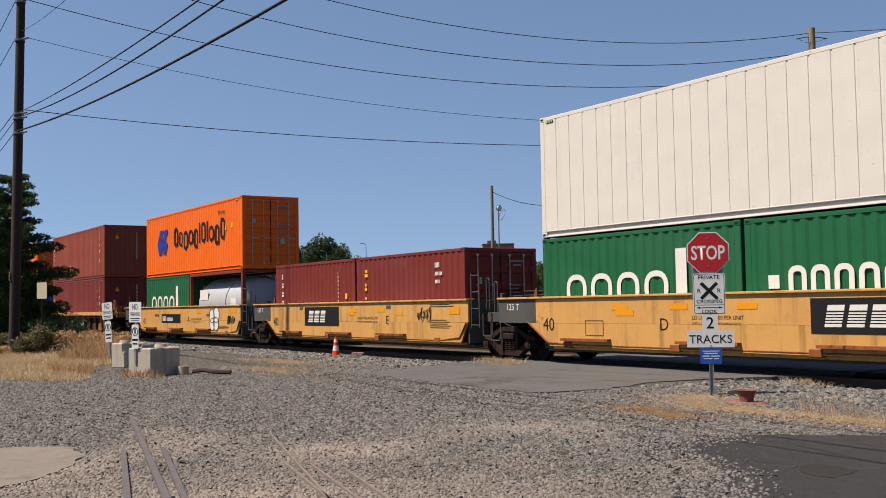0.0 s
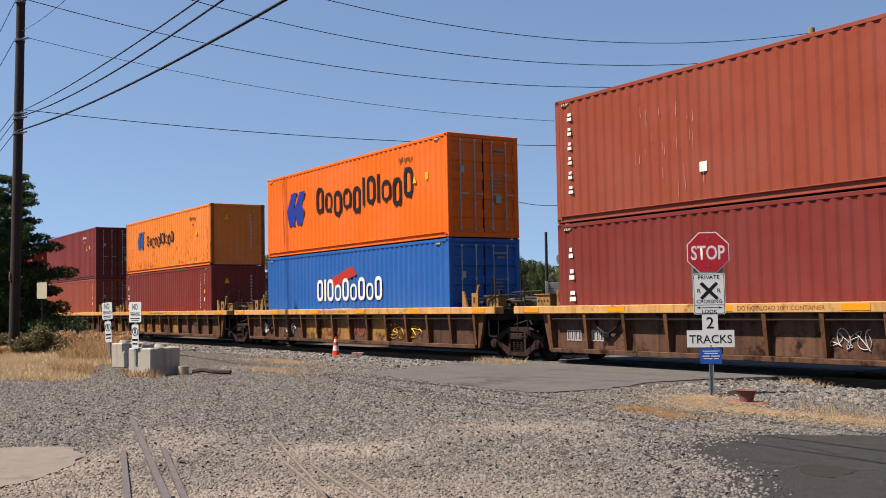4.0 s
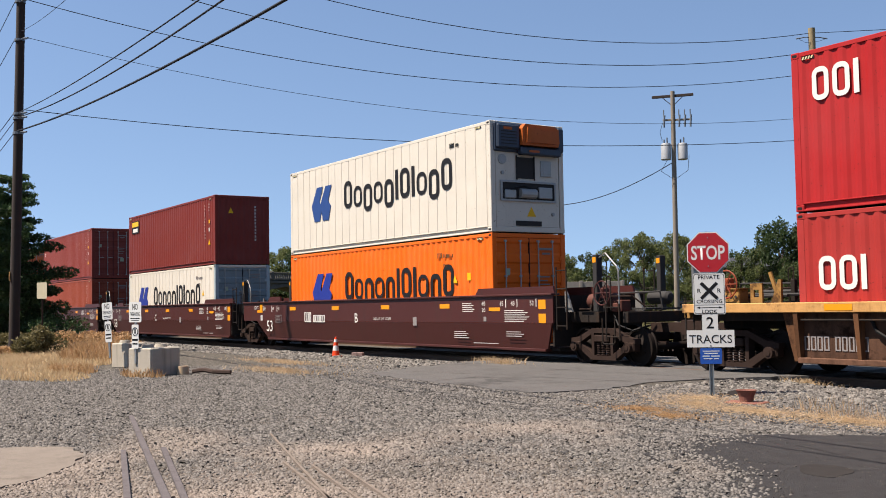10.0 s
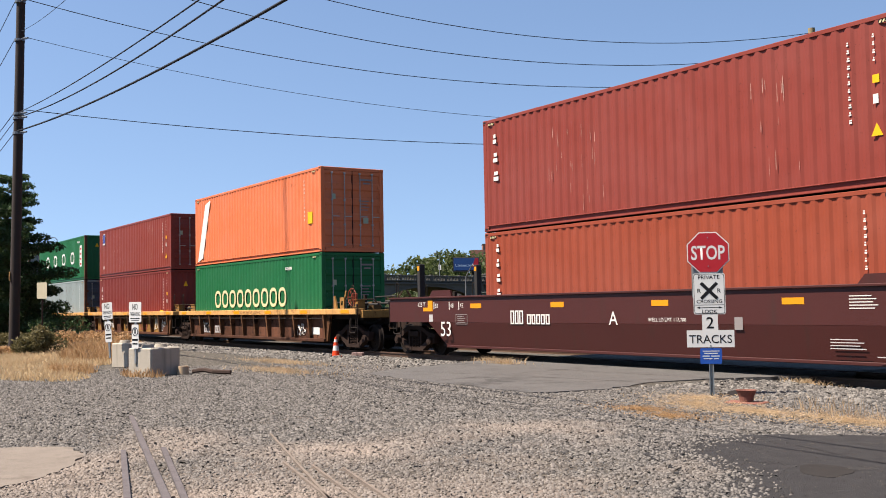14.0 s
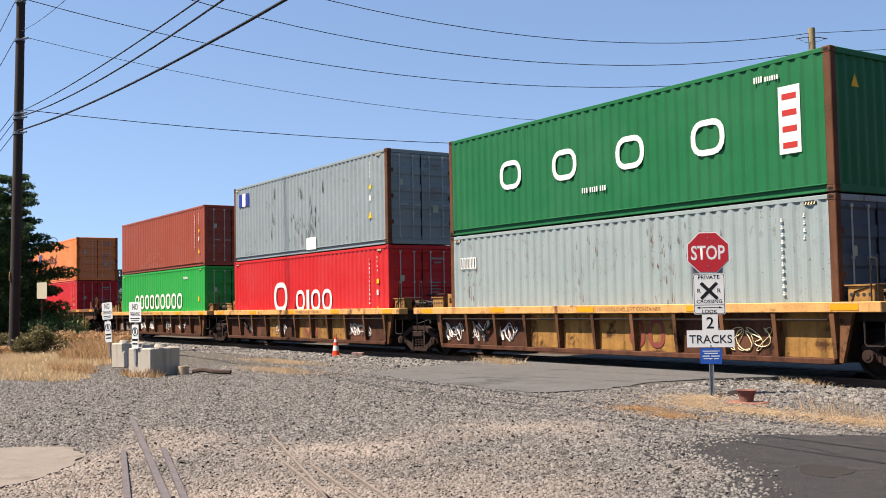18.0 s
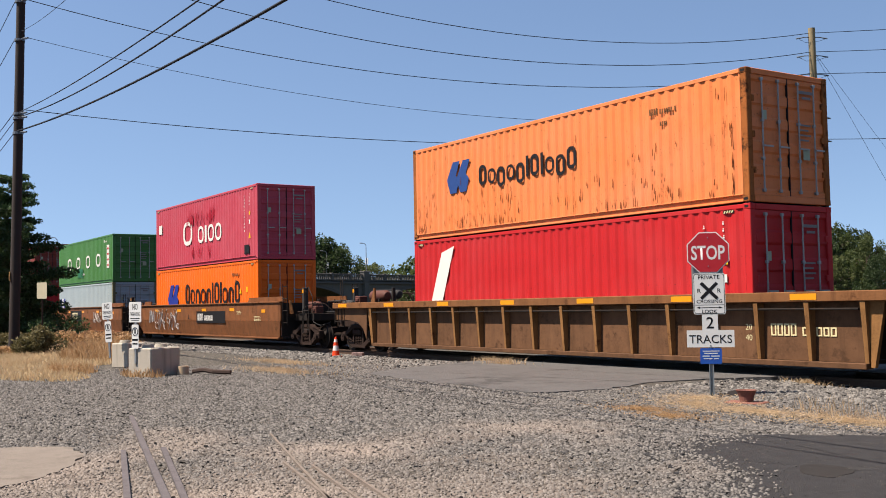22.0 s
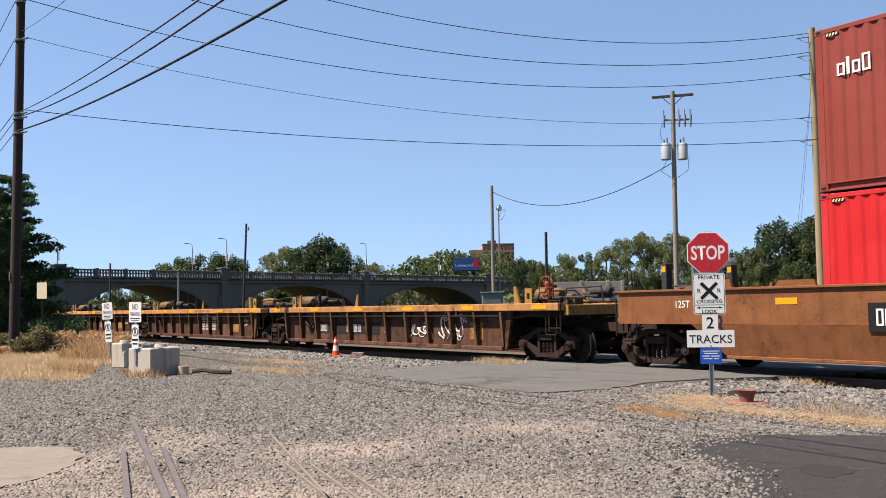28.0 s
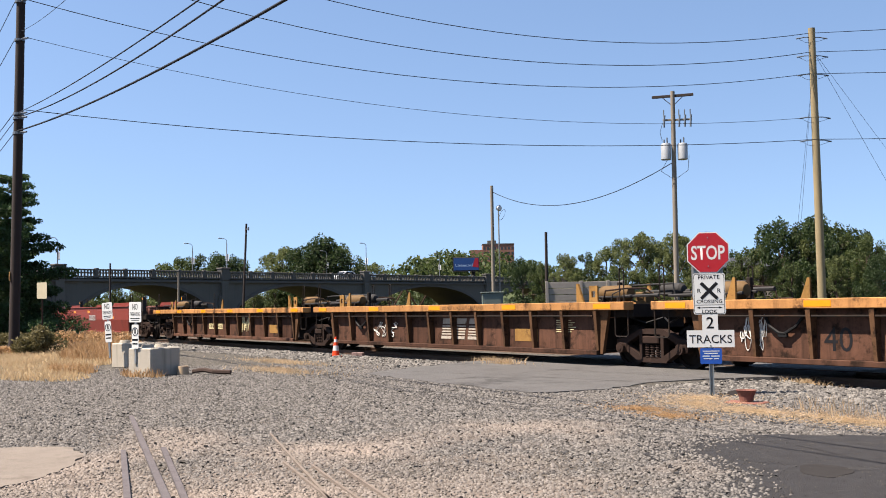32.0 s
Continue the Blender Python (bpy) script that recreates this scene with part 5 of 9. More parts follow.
BR_RIB = grimy("wagon_rib", "67462f", 0.5, 0.6, 0.75, vary=0.2)
RIB = {"sill": SILL, "panel": BR, "rib": BR_RIB, "dark": DARK, "alt": BR_YEL, "trim": TRIM_Y, "yellow": True}
SILL_E = grimy("sill_worn_brown", "ad7c4c", 0.5, 0.5, 0.7, "5a3f2c", 0.15)
BR_SOOT = grimy("wagon_sooty_brown", "573c2f", 0.6, 0.9, 0.8, "2c2019", 0.35)
RIB_SOOT = grimy("wagon_sooty_rib", "59402d", 0.55, 0.7, 0.8, "2c2019", 0.2)
RIB_E = {"sill": SILL_E, "panel": BR_SOOT, "rib": RIB_SOOT, "dark": DARK, "alt": BR_YEL, "trim": TRIM_Y, "yellow": True}
RIB_B = {"sill": SILL, "panel": BR_DARK, "rib": BR_RIB, "dark": DARK, "alt": BR_YEL, "trim": TRIM_Y, "yellow": True}
OCHRE_PANEL = grimy("wagon_ochre_panel", "684a34", 0.4, 0.7, 0.75, "4c3626", 0.15)
OCHRE_RIB = grimy("wagon_ochre_rib", "8a633c", 0.35, 0.5, 0.7, "5a3a24")
RIB_O = {"sill": OCHRE, "panel": OCHRE_PANEL, "rib": OCHRE_RIB, "dark": DARK, "alt": OCHRE, "trim": OCHRE, "yellow": False}
PIPE_BROWN = grimy("bracket_brown", "8a5232", 0.4, 0.4, 0.75)
SM_Y = {"flat": True, "body": MIX_Y, "dark": DARK_GREY, "trim": OCHRE, "pipe": PIPE_BROWN}
SM_M = {"body": MAROON, "dark": DARK, "trim": P_GALV}
BRICK_WAGON = surface("paint_wagon_brick", "83382d", 0.6, 0, 0.15, 0.9, "4a2a22", 0.35, 1.4, 0.7, 0.1, 25.0, spec=0.2)
SM_R = {"body": BRICK_WAGON, "dark": DARK, "trim": P_GALV}
SM_T = {"body": TAN, "dark": DARK, "trim": OCHRE}


def stack_lines(x, h, n=11, mat=None):
    """Number bars down a container side near its leading end."""
    return [("column", x, h - 0.35, n, 0.1, mat or P_WHITE, 0.135), ("column", x + 0.5, h - 0.3, 4, 0.1, mat or P_WHITE, 0.135),
            ("sticker", x + 0.48, h - 1.15, 0.13, 0.14, P_YELLOWL), ("sticker", x + 0.48, h - 1.5, 0.1, 0.16, mat or P_WHITE),
            ("triangle", x + 0.42, h - 2.05)]


def top_lines(x, h, mat):
    return [("mark", x, h - 0.55, "CCCCsxxxxxxsx", 0.14, mat), ("mark", x + 0.3, h - 0.8, "xxxx", 0.12, mat),
            ("triangle", x + 0.75, h - 1.25), ("sticker", x + 1.45, h - 1.2, 0.16, 0.2, P_YELLOWL)]


def liner(emblem, letter):
    """The two-stroke emblem and a long word."""
    return [("slants", 1.75, 1.02, 1.15, emblem), ("word", 4.1, 1.28, "CxdxdiTtxdT", 0.88, 6.3, letter)]


def small_liner(x, emblem, letter):
    return [("slants", x, 1.15, 0.85, emblem), ("word", x + 1.5, 1.24, "CxdxdiTtxdT", 0.52, 3.9, letter)]


def spaced(z):
    """Four wide-spaced letters, a short line under them and a panel of script in plain bars."""
    return [("word", x, z, "C", 0.72, 0.88, P_WHITE) for x in (2.35, 4.45, 6.65, 8.87)] + [("mark", 5.5, z - 0.38, "xxxsxxxxsxxx", 0.16, P_WHITE), ("sticker", 11.05, 0.78, 0.48, 1.25, P_WHITE), *[("over", 11.13, q, 0.32, 0.11, P_REDL) for q in (0.88, 1.18, 1.48, 1.78)], ("mark", 10.5, 2.2, "CCCCsxxxxxx", 0.12, P_WHITE)]


def two_words(z, mat):
    """A tall letter and a word of four."""
    return [("word", 3.85, z, "C", 1.05, 1.15, mat), ("word", 5.72, z + 0.02, "CiCC", 0.72, 2.75, mat)]


SET1, SET2, SET3 = "yellow articulated well cars", "ribbed articulated well cars", "maroon articulated well cars"
SET4, SET5, SET6 = "second ribbed articulated well cars", "single ribbed well cars", "tan articulated well cars"
SET7, SET8 = "empty ribbed well cars", "empty brick-red well cars"

RUST_POST = grimy("rust_post", "5e3e2c", 0.4, 0.5)
WORN_POST = grimy("worn_orange_post", "9a5a2c", 0.5, 0.6, 0.7)

RUST_M = surface("rust_run", "6a3416", 0.9, 0, 0.3, 6.0, "35190c", 0.4, 5.0, spec=0.1)
TAR_M = surface("tar_run", "454b4c", 0.9, 0, 0.2, 6.0, spec=0.1)
PALE_M = surface("scratched_primer", "c7a79a", 0.8, 0, 0.2, 6.0, spec=0.1)
RED_M = surface("fresh_red_run", "b02638", 0.6, 0, 0.15, 4.0, spec=0.1)
RUST_RUNS = [("wear", 0.3, 0.16, 11.5, 1.3, RUST_M, 71, 150, 0.22, 0.03, 2.6), ("wear", 0.3, 0.3, 11.5, 1.8, RUST_M, 72, 45, 0.3, 0.02, 1.0)]
TAR_RUNS = [("wear", 0.5, 0.25, 11.2, 2.0, TAR_M, 73, 46, 0.45, 0.05, 0.9), ("wear", 0.3, 0.16, 11.5, 1.0, RUST_M, 74, 40, 0.2, 0.02, 2.0)]
RUST_FEW = [("wear", 0.3, 0.16, 11.5, 2.4, RUST_M, 75, 60, 0.2, 0.025, 0.8)]
RED_RUNS = [("wear", 3.6, 1.6, 4.4, 0.4, RED_M, 60, 100, 0.6, 0.05, 0.6), ("wear", 3.9, 0.3, 3.8, 0.3, RED_M, 61, 50, 0.4, 0.04, 0.8)]
PALE_RUNS = [("wear", 0.4, 0.2, 11.2, 1.85, PALE_M, 77, 34, 0.4, 0.012, 0.9)]

# --- yellow set
smooth_unit(-21.15, -5.6, SM_Y, "yellow smooth-sided well car carrying green containers", (False, True), 1.52, 0.42, True, group=SET1, raised=False,
            signs=[("text", -7.35, 1.26, "125 T", 0.22, P_WHITE), ("text", -5.9, 0.78, "40", 0.42, P_BLACKL), ("text", -2.1, 0.82, "D", 0.36, P_BLACKL), ("plate", 1.6, 0.80, 2.5, 0.62, P_BLACKL), ("stripes", 1.85, 0.92, 0.38, P_WHITE), ("text", -1.2, 1.04, "LD LMT 124,200 PER UNIT", 0.115, P_BLACKL), ("text", -1.2, 0.94, "20 FT CONTAINER LIMIT 52,900 LB EACH", 0.068, P_BLACKL), ("frame", -4.4, 0.68, 0.6, 0.34, P_GRIMEL), ("plate", -3.4, 1.12, 0.55, 0.13, P_REFLECT)])
smooth_unit(-36.65, -21.15, SM_Y, "yellow smooth-sided well car carrying two brown containers", (False, False), 1.52, 0.42, True, group=SET1, raised=False,
            signs=[("text", -7.35, 1.26, "125 T", 0.22, P_WHITE), ("text", -5.9, 0.78, "40", 0.42, P_BLACKL), ("plate", -3.3, 0.80, 2.5, 0.62, P_BLACKL), ("stripes", -3.05, 0.92, 0.38, P_WHITE), ("text", 2.2, 0.88, "E", 0.36, P_BLACKL), ("text", 0.45, 1.02, "LD LMT 124,200 PER UNIT", 0.115, P_BLACKL), ("text", 0.45, 0.92, "20 FT CONTAINER LIMIT 52,900 LB EACH", 0.068, P_BLACKL), ("plate", 2.74, 1.15, 0.42, 0.1, P_REFLECT), ("plate", 2.24, 1.33, 0.26, 0.1, DARK_GREY), ("plate", -3.7, 1.33, 0.26, 0.1, DARK_GREY), ("plate", -0.1, 1.15, 0.36, 0.1, P_REFLECT), ("scribble", 4.05, 0.96, 0.75, 0.42, P_BLACKL, 3), ("lines", 4.65, 1.0, 5, 1.05, P_BLACKL), ("lines", 4.64, 1.42, 2, 1.25, P_BLACKL), ("plate", 5.6, 1.16, 0.5, 0.2, P_REFLECT)])
smooth_unit(-52.4, -36.65, SM_Y, "yellow smooth-sided well car with graffiti carrying an orange container", (True, False), 1.52, 0.42, True, group=SET1, raised=False,
            signs=[("text", -7.35, 1.26, "125 T", 0.22, P_WHITE), ("text", -5.7, 0.75, "40", 0.42, P_BLACKL), ("plate", -2.9, 0.82, 2.6, 0.4, P_BLACKL), ("bars", -2.75, 0.92, "CCCCsxxxxxx", 0.2, P_WHITE), ("text", 0.6, 0.86, "A", 0.36, P_BLACKL), ("text", 1.02, 0.96, "LD LMT 124,200 PER UNIT", 0.115, P_BLACKL), ("text", 1.02, 0.86, "20 FT CONTAINER LIMIT 52,900 LB EACH", 0.068, P_BLACKL), ("plate", 2.92, 1.12, 0.42, 0.1, P_TXRED), ("plate", -3.9, 1.12, 0.6, 0.1, P_TXRED), ("blob", 3.24, 0.55, 1.2, 0.95, P_WHITE, 5), ("rings", 3.24, 0.55, 1.2, 0.95, P_BLACKL), ("scribble", 5.3, 0.8, 0.8, 0.35, P_BLACKL, 8), ("lines", 4.3, 0.72, 3, 1.2, P_BLACKL), ("plate", 5.6, 1.25, 0.6, 0.22, P_REFLECT)])
container(-19.56, WELL_Z, C20, STD, GREEN_DARK, "front", "dark green short container with white lettering", [("word", 0.88, 0.98, "CCCC", 0.72, 3.25, P_WHITE), ("sticker", 4.35, 0.98, 0.3, 1.15, P_WHITE)])
container(-13.42, WELL_Z, C20, STD, GREEN_DARK, "front", "dark green short container with white lettering", [("word", 1.0, 0.98, "CCCCCCCCC", 0.68, 4.3, P_WHITE), ("sticker", 0.55, 1.25, 0.25, 0.25, P_WHITE)])
container(-19.56, WELL_Z + STD + 0.03, C40, HC, WHITE, "front", "dirty white insulated container", [], "flat")
container(-35.12, WELL_Z, C20, STD, BROWN_DARK, "front", "maroon short container with stacked white letters", [("column", 0.55, 2.25, 6, 0.24, P_WHITE, 0.31), ("column", 4.9, 2.2, 11, 0.1, P_WHITE, 0.13), ("sticker", 5.4, 1.3, 0.14, 0.18, P_YELLOWL)])
container(-28.95, WELL_Z, C20, STD, BROWN_DARK, "doors", "maroon short container with stacked yellow letters", [("column", 0.55, 2.2, 5, 0.34, P_YELLOWL, 0.42), ("mark", 4.6, 2.1, "CCCC", 0.14, P_WHITE), ("mark", 4.6, 1.88, "xxxxxx", 0.14, P_WHITE), ("mark", 4.6, 1.66, "xxxx", 0.14, P_WHITE)])
container(-50.5, WELL_Z, C20, STD, GREEN_DARK, "front", "dark green short container with white lettering", [("word", 0.88, 0.98, "CCCC", 0.72, 3.25, P_WHITE), ("sticker", 4.35, 0.98, 0.3, 1.15, P_WHITE)])
tank_container(-44.37, WELL_Z)
container(-50.49, WELL_Z + STD + 0.03, C40, HC, ORANGE, "doors", "bright orange container with dark lettering and a blue emblem", liner(P_BLUEL, P_BLACKL) + top_lines(9.6, HC, P_GRIMEL))

# --- ribbed set
ribbed_unit(-72.1, -56.5, RIB, "rusty ribbed well car with worn yellow sill", (False, True), group=SET2, wheels=(None, ORANGE_WHEEL), bays=(9,), signs=[("bars", -5.6, 0.55, "CCCCsCCCCC", 0.24, P_GREYL, 0.5), ("plate", 5.8, 0.72, 0.35, 0.18, P_REFLECT), ("scribble", 1.5, 0.5, 0.9, 0.4, P_GREYL, 4)])
ribbed_unit(-90.2, -72.1, RIB, "rusty ribbed well car with graffiti and yellow panels", group=SET2, bays=(4, 5, 6, 8), signs=[("word", -1.1, 0.5, "CC", 0.62, 1.05, P_TXRED), ("word", 0.5, 0.5, "CC", 0.62, 1.05, P_TXRED), ("scribble", -6.2, 0.5, 0.5, 0.35, P_WHITE, 6), ("scribble", -4.2, 0.5, 0.8, 0.4, P_WHITE, 7), ("scribble", 3.0, 0.45, 2.0, 0.45, P_YELLOWL, 9)])
ribbed_unit(-108.3, -90.2, RIB, "rusty ribbed well car with yellow panels", group=SET2, bays=(0, 3, 4, 5, 7), signs=[("word", -2.3, 0.48, "CC", 0.66, 1.05, P_TXRED), ("word", -0.6, 0.48, "CC", 0.66, 1.05, P_TXRED), ("lines", 4.3, 0.85, 3, 0.7, P_CREAM), ("plate", 5.9, 0.85, 0.5, 0.16, P_REFLECT)])
ribbed_unit(-126.4, -108.3, RIB, "rusty ribbed well car with yellow panels", group=SET2, bays=(3, 4, 5, 6), signs=[("word", -2.2, 0.48, "CC", 0.66, 1.05, P_TXRED), ("word", -0.5, 0.48, "CC", 0.66, 1.05, P_TXRED), ("text", -6.0, 0.5, "48", 0.4, P_GREYL), ("scribble", -3.8, 0.45, 0.9, 0.4, P_YELLOWL, 11)])
ribbed_unit(-141.8, -126.4, RIB, "rusty ribbed well car with chalked graffiti", (True, False), group=SET2, wheels=(ORANGE_WHEEL, None), signs=[("bars", -5.9, 0.5, "CCCCsCCCCC", 0.25, P_FAINT, 0.5), ("scribble", -1.2, 0.45, 0.9, 0.4, P_GREYL, 12), ("bars", 1.2, 0.5, "CCCC", 0.36, P_GREYL)])
container(-70.27, WELL_Z, C40, HC, BROWN_DARK, "front", "maroon container with stacked white letters", [("column", 0.4, 2.35, 3, 0.36, P_WHITE, 0.5)] + stack_lines(10.7, HC))
container(-70.27, WELL_Z + HC + 0.03, C40, HC, BROWN_LIGHT, "front", "rust-brown container with stacked white letters", PALE_RUNS + [("column", 0.45, 2.55, 6, 0.27, P_WHITE, 0.34), ("sticker", 4.5, 0.7, 0.2, 0.2, P_WHITE)] + stack_lines(10.7, HC))
container(-87.12, WELL_Z, C40, HC, BLUE, "doors", "blue container with white lettering", [("word", 4.1, 1.25, "TtTxTxTxT", 0.72, 4.4, P_WHITE), ("bars", 5.3, 0.9, "xxxxxxxxxxxxx", 0.14, P_WHITE), ("band", 5.0, 1.95, 1.6, 0.12, 0.3, P_REDL)])
container(-87.12, WELL_Z + HC + 0.03, C40, HC, ORANGE, "doors", "bright orange container with dark lettering and a blue emblem", liner(P_BLUEL, P_BLACKL) + top_lines(9.6, HC, P_GRIMEL))
container(-105.2, WELL_Z, C40, HC, BROWN_DARK, "front", "maroon container with stacked white letters", [("column", 0.4, 2.35, 3, 0.36, P_WHITE, 0.5)] + stack_lines(10.9, HC))
container(-105.2, WELL_Z + HC + 0.03, C40, STD, ORANGE_WORN, "front", "faded rust-streaked orange container with dark lettering", RUST_RUNS + small_liner(2.0, GREY_BLUE_LOGO, P_BLACKL) + top_lines(9.6, STD, P_GRIMEL)[:3], post=WORN_POST)
container(-123.33, WELL_Z, C40, HC, BROWN_LIGHT, "doors", "rust-brown container with dark doors", stack_lines(11.0, HC)[1:])
container(-123.33, WELL_Z + HC + 0.03, C40, HC, BROWN_DARK, "doors", "maroon container with dark doors", top_lines(9.4, HC, P_WHITE))
container(-140.15, WELL_Z, C20, STD, RED_CAI, "front", "brick-red short container with white lettering", [("word", 0.45, 1.2, "CCi", 0.6, 0.95, P_WHITE), ("column", 4.9, 2.2, 11, 0.1, P_WHITE, 0.13)])
container(-134.0, WELL_Z, C20, STD, GREEN_BRIGHT, "front", "bright green short container with white lettering", [("word", 0.6, 0.98, "CCCCCCCCC", 0.66, 3.9, P_WHITE), ("mark", 3.9, 2.05, "xxxxxxxxx", 0.13, P_WHITE), ("sticker", 5.3, 1.0, 0.16, 0.2, P_YELLOWL)])
container(-140.15, WELL_Z + STD + 0.03, C40, HC, RED, "front", "red container with white lettering", [("word", 0.45, 1.95, "CCi", 0.6, 0.95, P_WHITE), ("sticker", 10.6, 0.6, 0.3, 0.3, P_YELLOWL)] + stack_lines(10.5, HC))

# --- maroon set
def maroon_signs(letter):
    return [("text", -7.75, 0.58, "53", 0.56, P_WHITE), ("bars", -4.55, 0.92, "CCCsxxxxx", 0.33, P_WHITE, 0.5), ("text", -1.0, 0.92, letter, 0.42, P_WHITE), ("text", 0.2, 1.0, "WELL LD LMT 117,700", 0.11, P_WHITE),
            ("lines", 5.0, 1.44, 5, 0.55, P_WHITE), ("text", 5.88, 1.38, "40", 0.16, P_WHITE), ("text", 5.88, 1.22, "20", 0.16, P_WHITE), ("plate", 6.2, 1.24, 0.48, 0.09, P_REFLECT), ("text", 6.66, 1.37, "45", 0.16, P_WHITE), ("plate", 6.91, 1.33, 0.025, 0.2, P_WHITE),
            ("text", 7.12, 1.37, "48", 0.16, P_WHITE), ("plate", 7.37, 1.33, 0.025, 0.2, P_WHITE), ("text", 7.88, 1.37, "53", 0.16, P_WHITE), ("plate", 8.12, 1.33, 0.025, 0.2, P_WHITE), ("plate", 8.22, 1.28, 0.27, 0.22, P_REFLECT), ("plate", 8.22, 0.95, 0.27, 0.22, P_REFLECT),
            ("lines", 6.86, 1.24, 6, 1.0, P_WHITE), ("lines", 6.92, 0.72, 3, 0.75, P_GREYL), ("lines", 5.5, 0.42, 1, 1.4, P_GREYL), ("plate", 5.96, 0.98, 0.12, 0.12, P_FAINT),
            ("text", -8.9, 1.38, "125 T", 0.17, P_WHITE), ("plate", -8.6, 1.25, 0.48, 0.1, P_REFLECT), ("plate", -8.36, 1.352, 0.24, 0.2, P_REFLECT), ("plate", -8.06, 1.3, 0.03, 0.2, P_WHITE), ("text", -8.0, 1.34, "53", 0.16, P_WHITE), ("plate", -7.3, 1.28, 0.03, 0.22, P_WHITE), ("text", -7.24, 1.34, "48", 0.16, P_WHITE),
            ("plate", -6.84, 1.28, 0.03, 0.22, P_WHITE), ("text", -6.78, 1.34, "45", 0.16, P_WHITE), ("plate", -8.3, 0.96, 0.19, 0.2, P_GREYL), ("frame", -6.98, 0.9, 0.54, 0.26, P_FAINT), ("lines", -6.9, 1.1, 4, 0.38, P_FAINT), ("plate", 2.5, 0.85, 0.2, 0.24, P_FAINT), ("lines", 4.6, 0.7, 4, 0.7, P_GREYL)]
smooth_unit(-165.6, -145.6, SM_M, "maroon smooth-sided well car with white lettering", (False, True), 1.6, 0.34, signs=maroon_signs("B"), group=SET3, posts=1.3, wheels=(None, MAROON))
smooth_unit(-185.2, -165.6, SM_M, "maroon smooth-sided well car with white lettering", (False, False), 1.6, 0.34, signs=maroon_signs("C"), group=SET3, posts=1.3)
smooth_unit(-204.6, -185.2, SM_M, "maroon smooth-sided well car with white lettering", (True, False), 1.6, 0.34, signs=maroon_signs("A"), group=SET3, posts=1.3)
container(-161.75, WELL_Z, C40, HC, ORANGE, "doors", "bright orange container with dark lettering and a blue emblem", liner(P_BLUEL, P_BLACKL) + top_lines(9.6, HC, P_GRIMEL))
container(-161.75, WELL_Z + HC + 0.03, C40, HC, P_REEFER, "reefer", "white refrigerated container with a blue emblem", liner(GREY_BLUE_LOGO, P_BLACKL) + [("mark", 10.3, 2.4, "CCCCsxxx", 0.13, P_BLACKL)], "flat")
# door colour darkened to paint in the shade on this end
container(-181.37, WELL_Z, C40, HC, P_REEFER, "doors", "white refrigerated container with a blue emblem", liner(P_BLUEL, P_BLACKL) + top_lines(9.9, HC, P_FAINT)[:3], "flat", post=GREY_LIGHT, frame_mat=paint("reefer_door_shade", "76858b", 0.15, 0.3))
container(-181.37, WELL_Z + HC + 0.03, C40, HC, BROWN_DARK, "front", "maroon container with a yellow and black emblem", [("sticker", 0.55, 2.0, 1.15, 0.62, P_BLACKL), ("over", 0.6, 2.34, 1.05, 0.23, P_YELLOWL), ("over", 0.75, 2.06, 0.75, 0.18, P_WHITE)] + stack_lines(11.0, HC))
container(-200.84, WELL_Z, C40, HC, BROWN_LIGHT, "doors", "rust-brown container with stacked white letters", [("column", 0.5, 2.6, 6, 0.3, P_WHITE, 0.38)] + stack_lines(11.1, HC)[:1])
container(-200.84, WELL_Z + HC + 0.03, C40, HC, BROWN, "doors", "brown container with stacked white letters", PALE_RUNS + [("column", 0.45, 2.5, 3, 0.36, P_WHITE, 0.48)] + stack_lines(10.9, HC))

# --- second ribbed set
T4 = [-286.5, -270.9, -255.3, -239.8, -224.3, -208.4]
ribbed_unit(T4[4], T4[5], RIB_B, "rusty ribbed well car with worn yellow sill", (False, True), group=SET4, wheels=(None, ORANGE_WHEEL), signs=[("bars", -4.9, 0.45, "CCCCsxxx", 0.4, P_GREYL), ("scribble", 4.0, 0.45, 1.0, 0.45, P_WHITE, 22), ("plate", 5.2, 0.5, 0.8, 0.25, P_WHITE)])
ribbed_unit(T4[3], T4[4], RIB_B, "rusty ribbed well car covered in graffiti", group=SET4, bays=(0, 2, 4, 6, 7, 8), signs=[("word", 1.9, 0.45, "CC", 0.62, 1.05, P_TXRED), ("scribble", -5.0, 0.5, 0.9, 0.4, P_CREAM, 23), ("scribble", -3.6, 0.5, 0.9, 0.4, P_WHITE, 24), ("scribble", 4.2, 0.42, 1.7, 0.7, P_WHITE, 25), ("scribble", -0.6, 0.45, 0.9, 0.4, P_BLACKL, 26)])
ribbed_unit(T4[2], T4[3], RIB_B, "rusty ribbed well car with graffiti and yellow panels", group=SET4, bays=(3, 4, 5, 6, 9), signs=[("word", 1.2, 0.45, "CC", 0.62, 1.05, P_TXRED), ("scribble", -6.0, 0.45, 0.9, 0.5, P_WHITE, 27), ("scribble", -4.8, 0.45, 0.9, 0.55, P_WHITE, 28), ("scribble", -3.6, 0.45, 0.9, 0.5, P_WHITE, 29), ("scribble", 3.7, 0.45, 1.4, 0.45, P_CREAM, 30)])
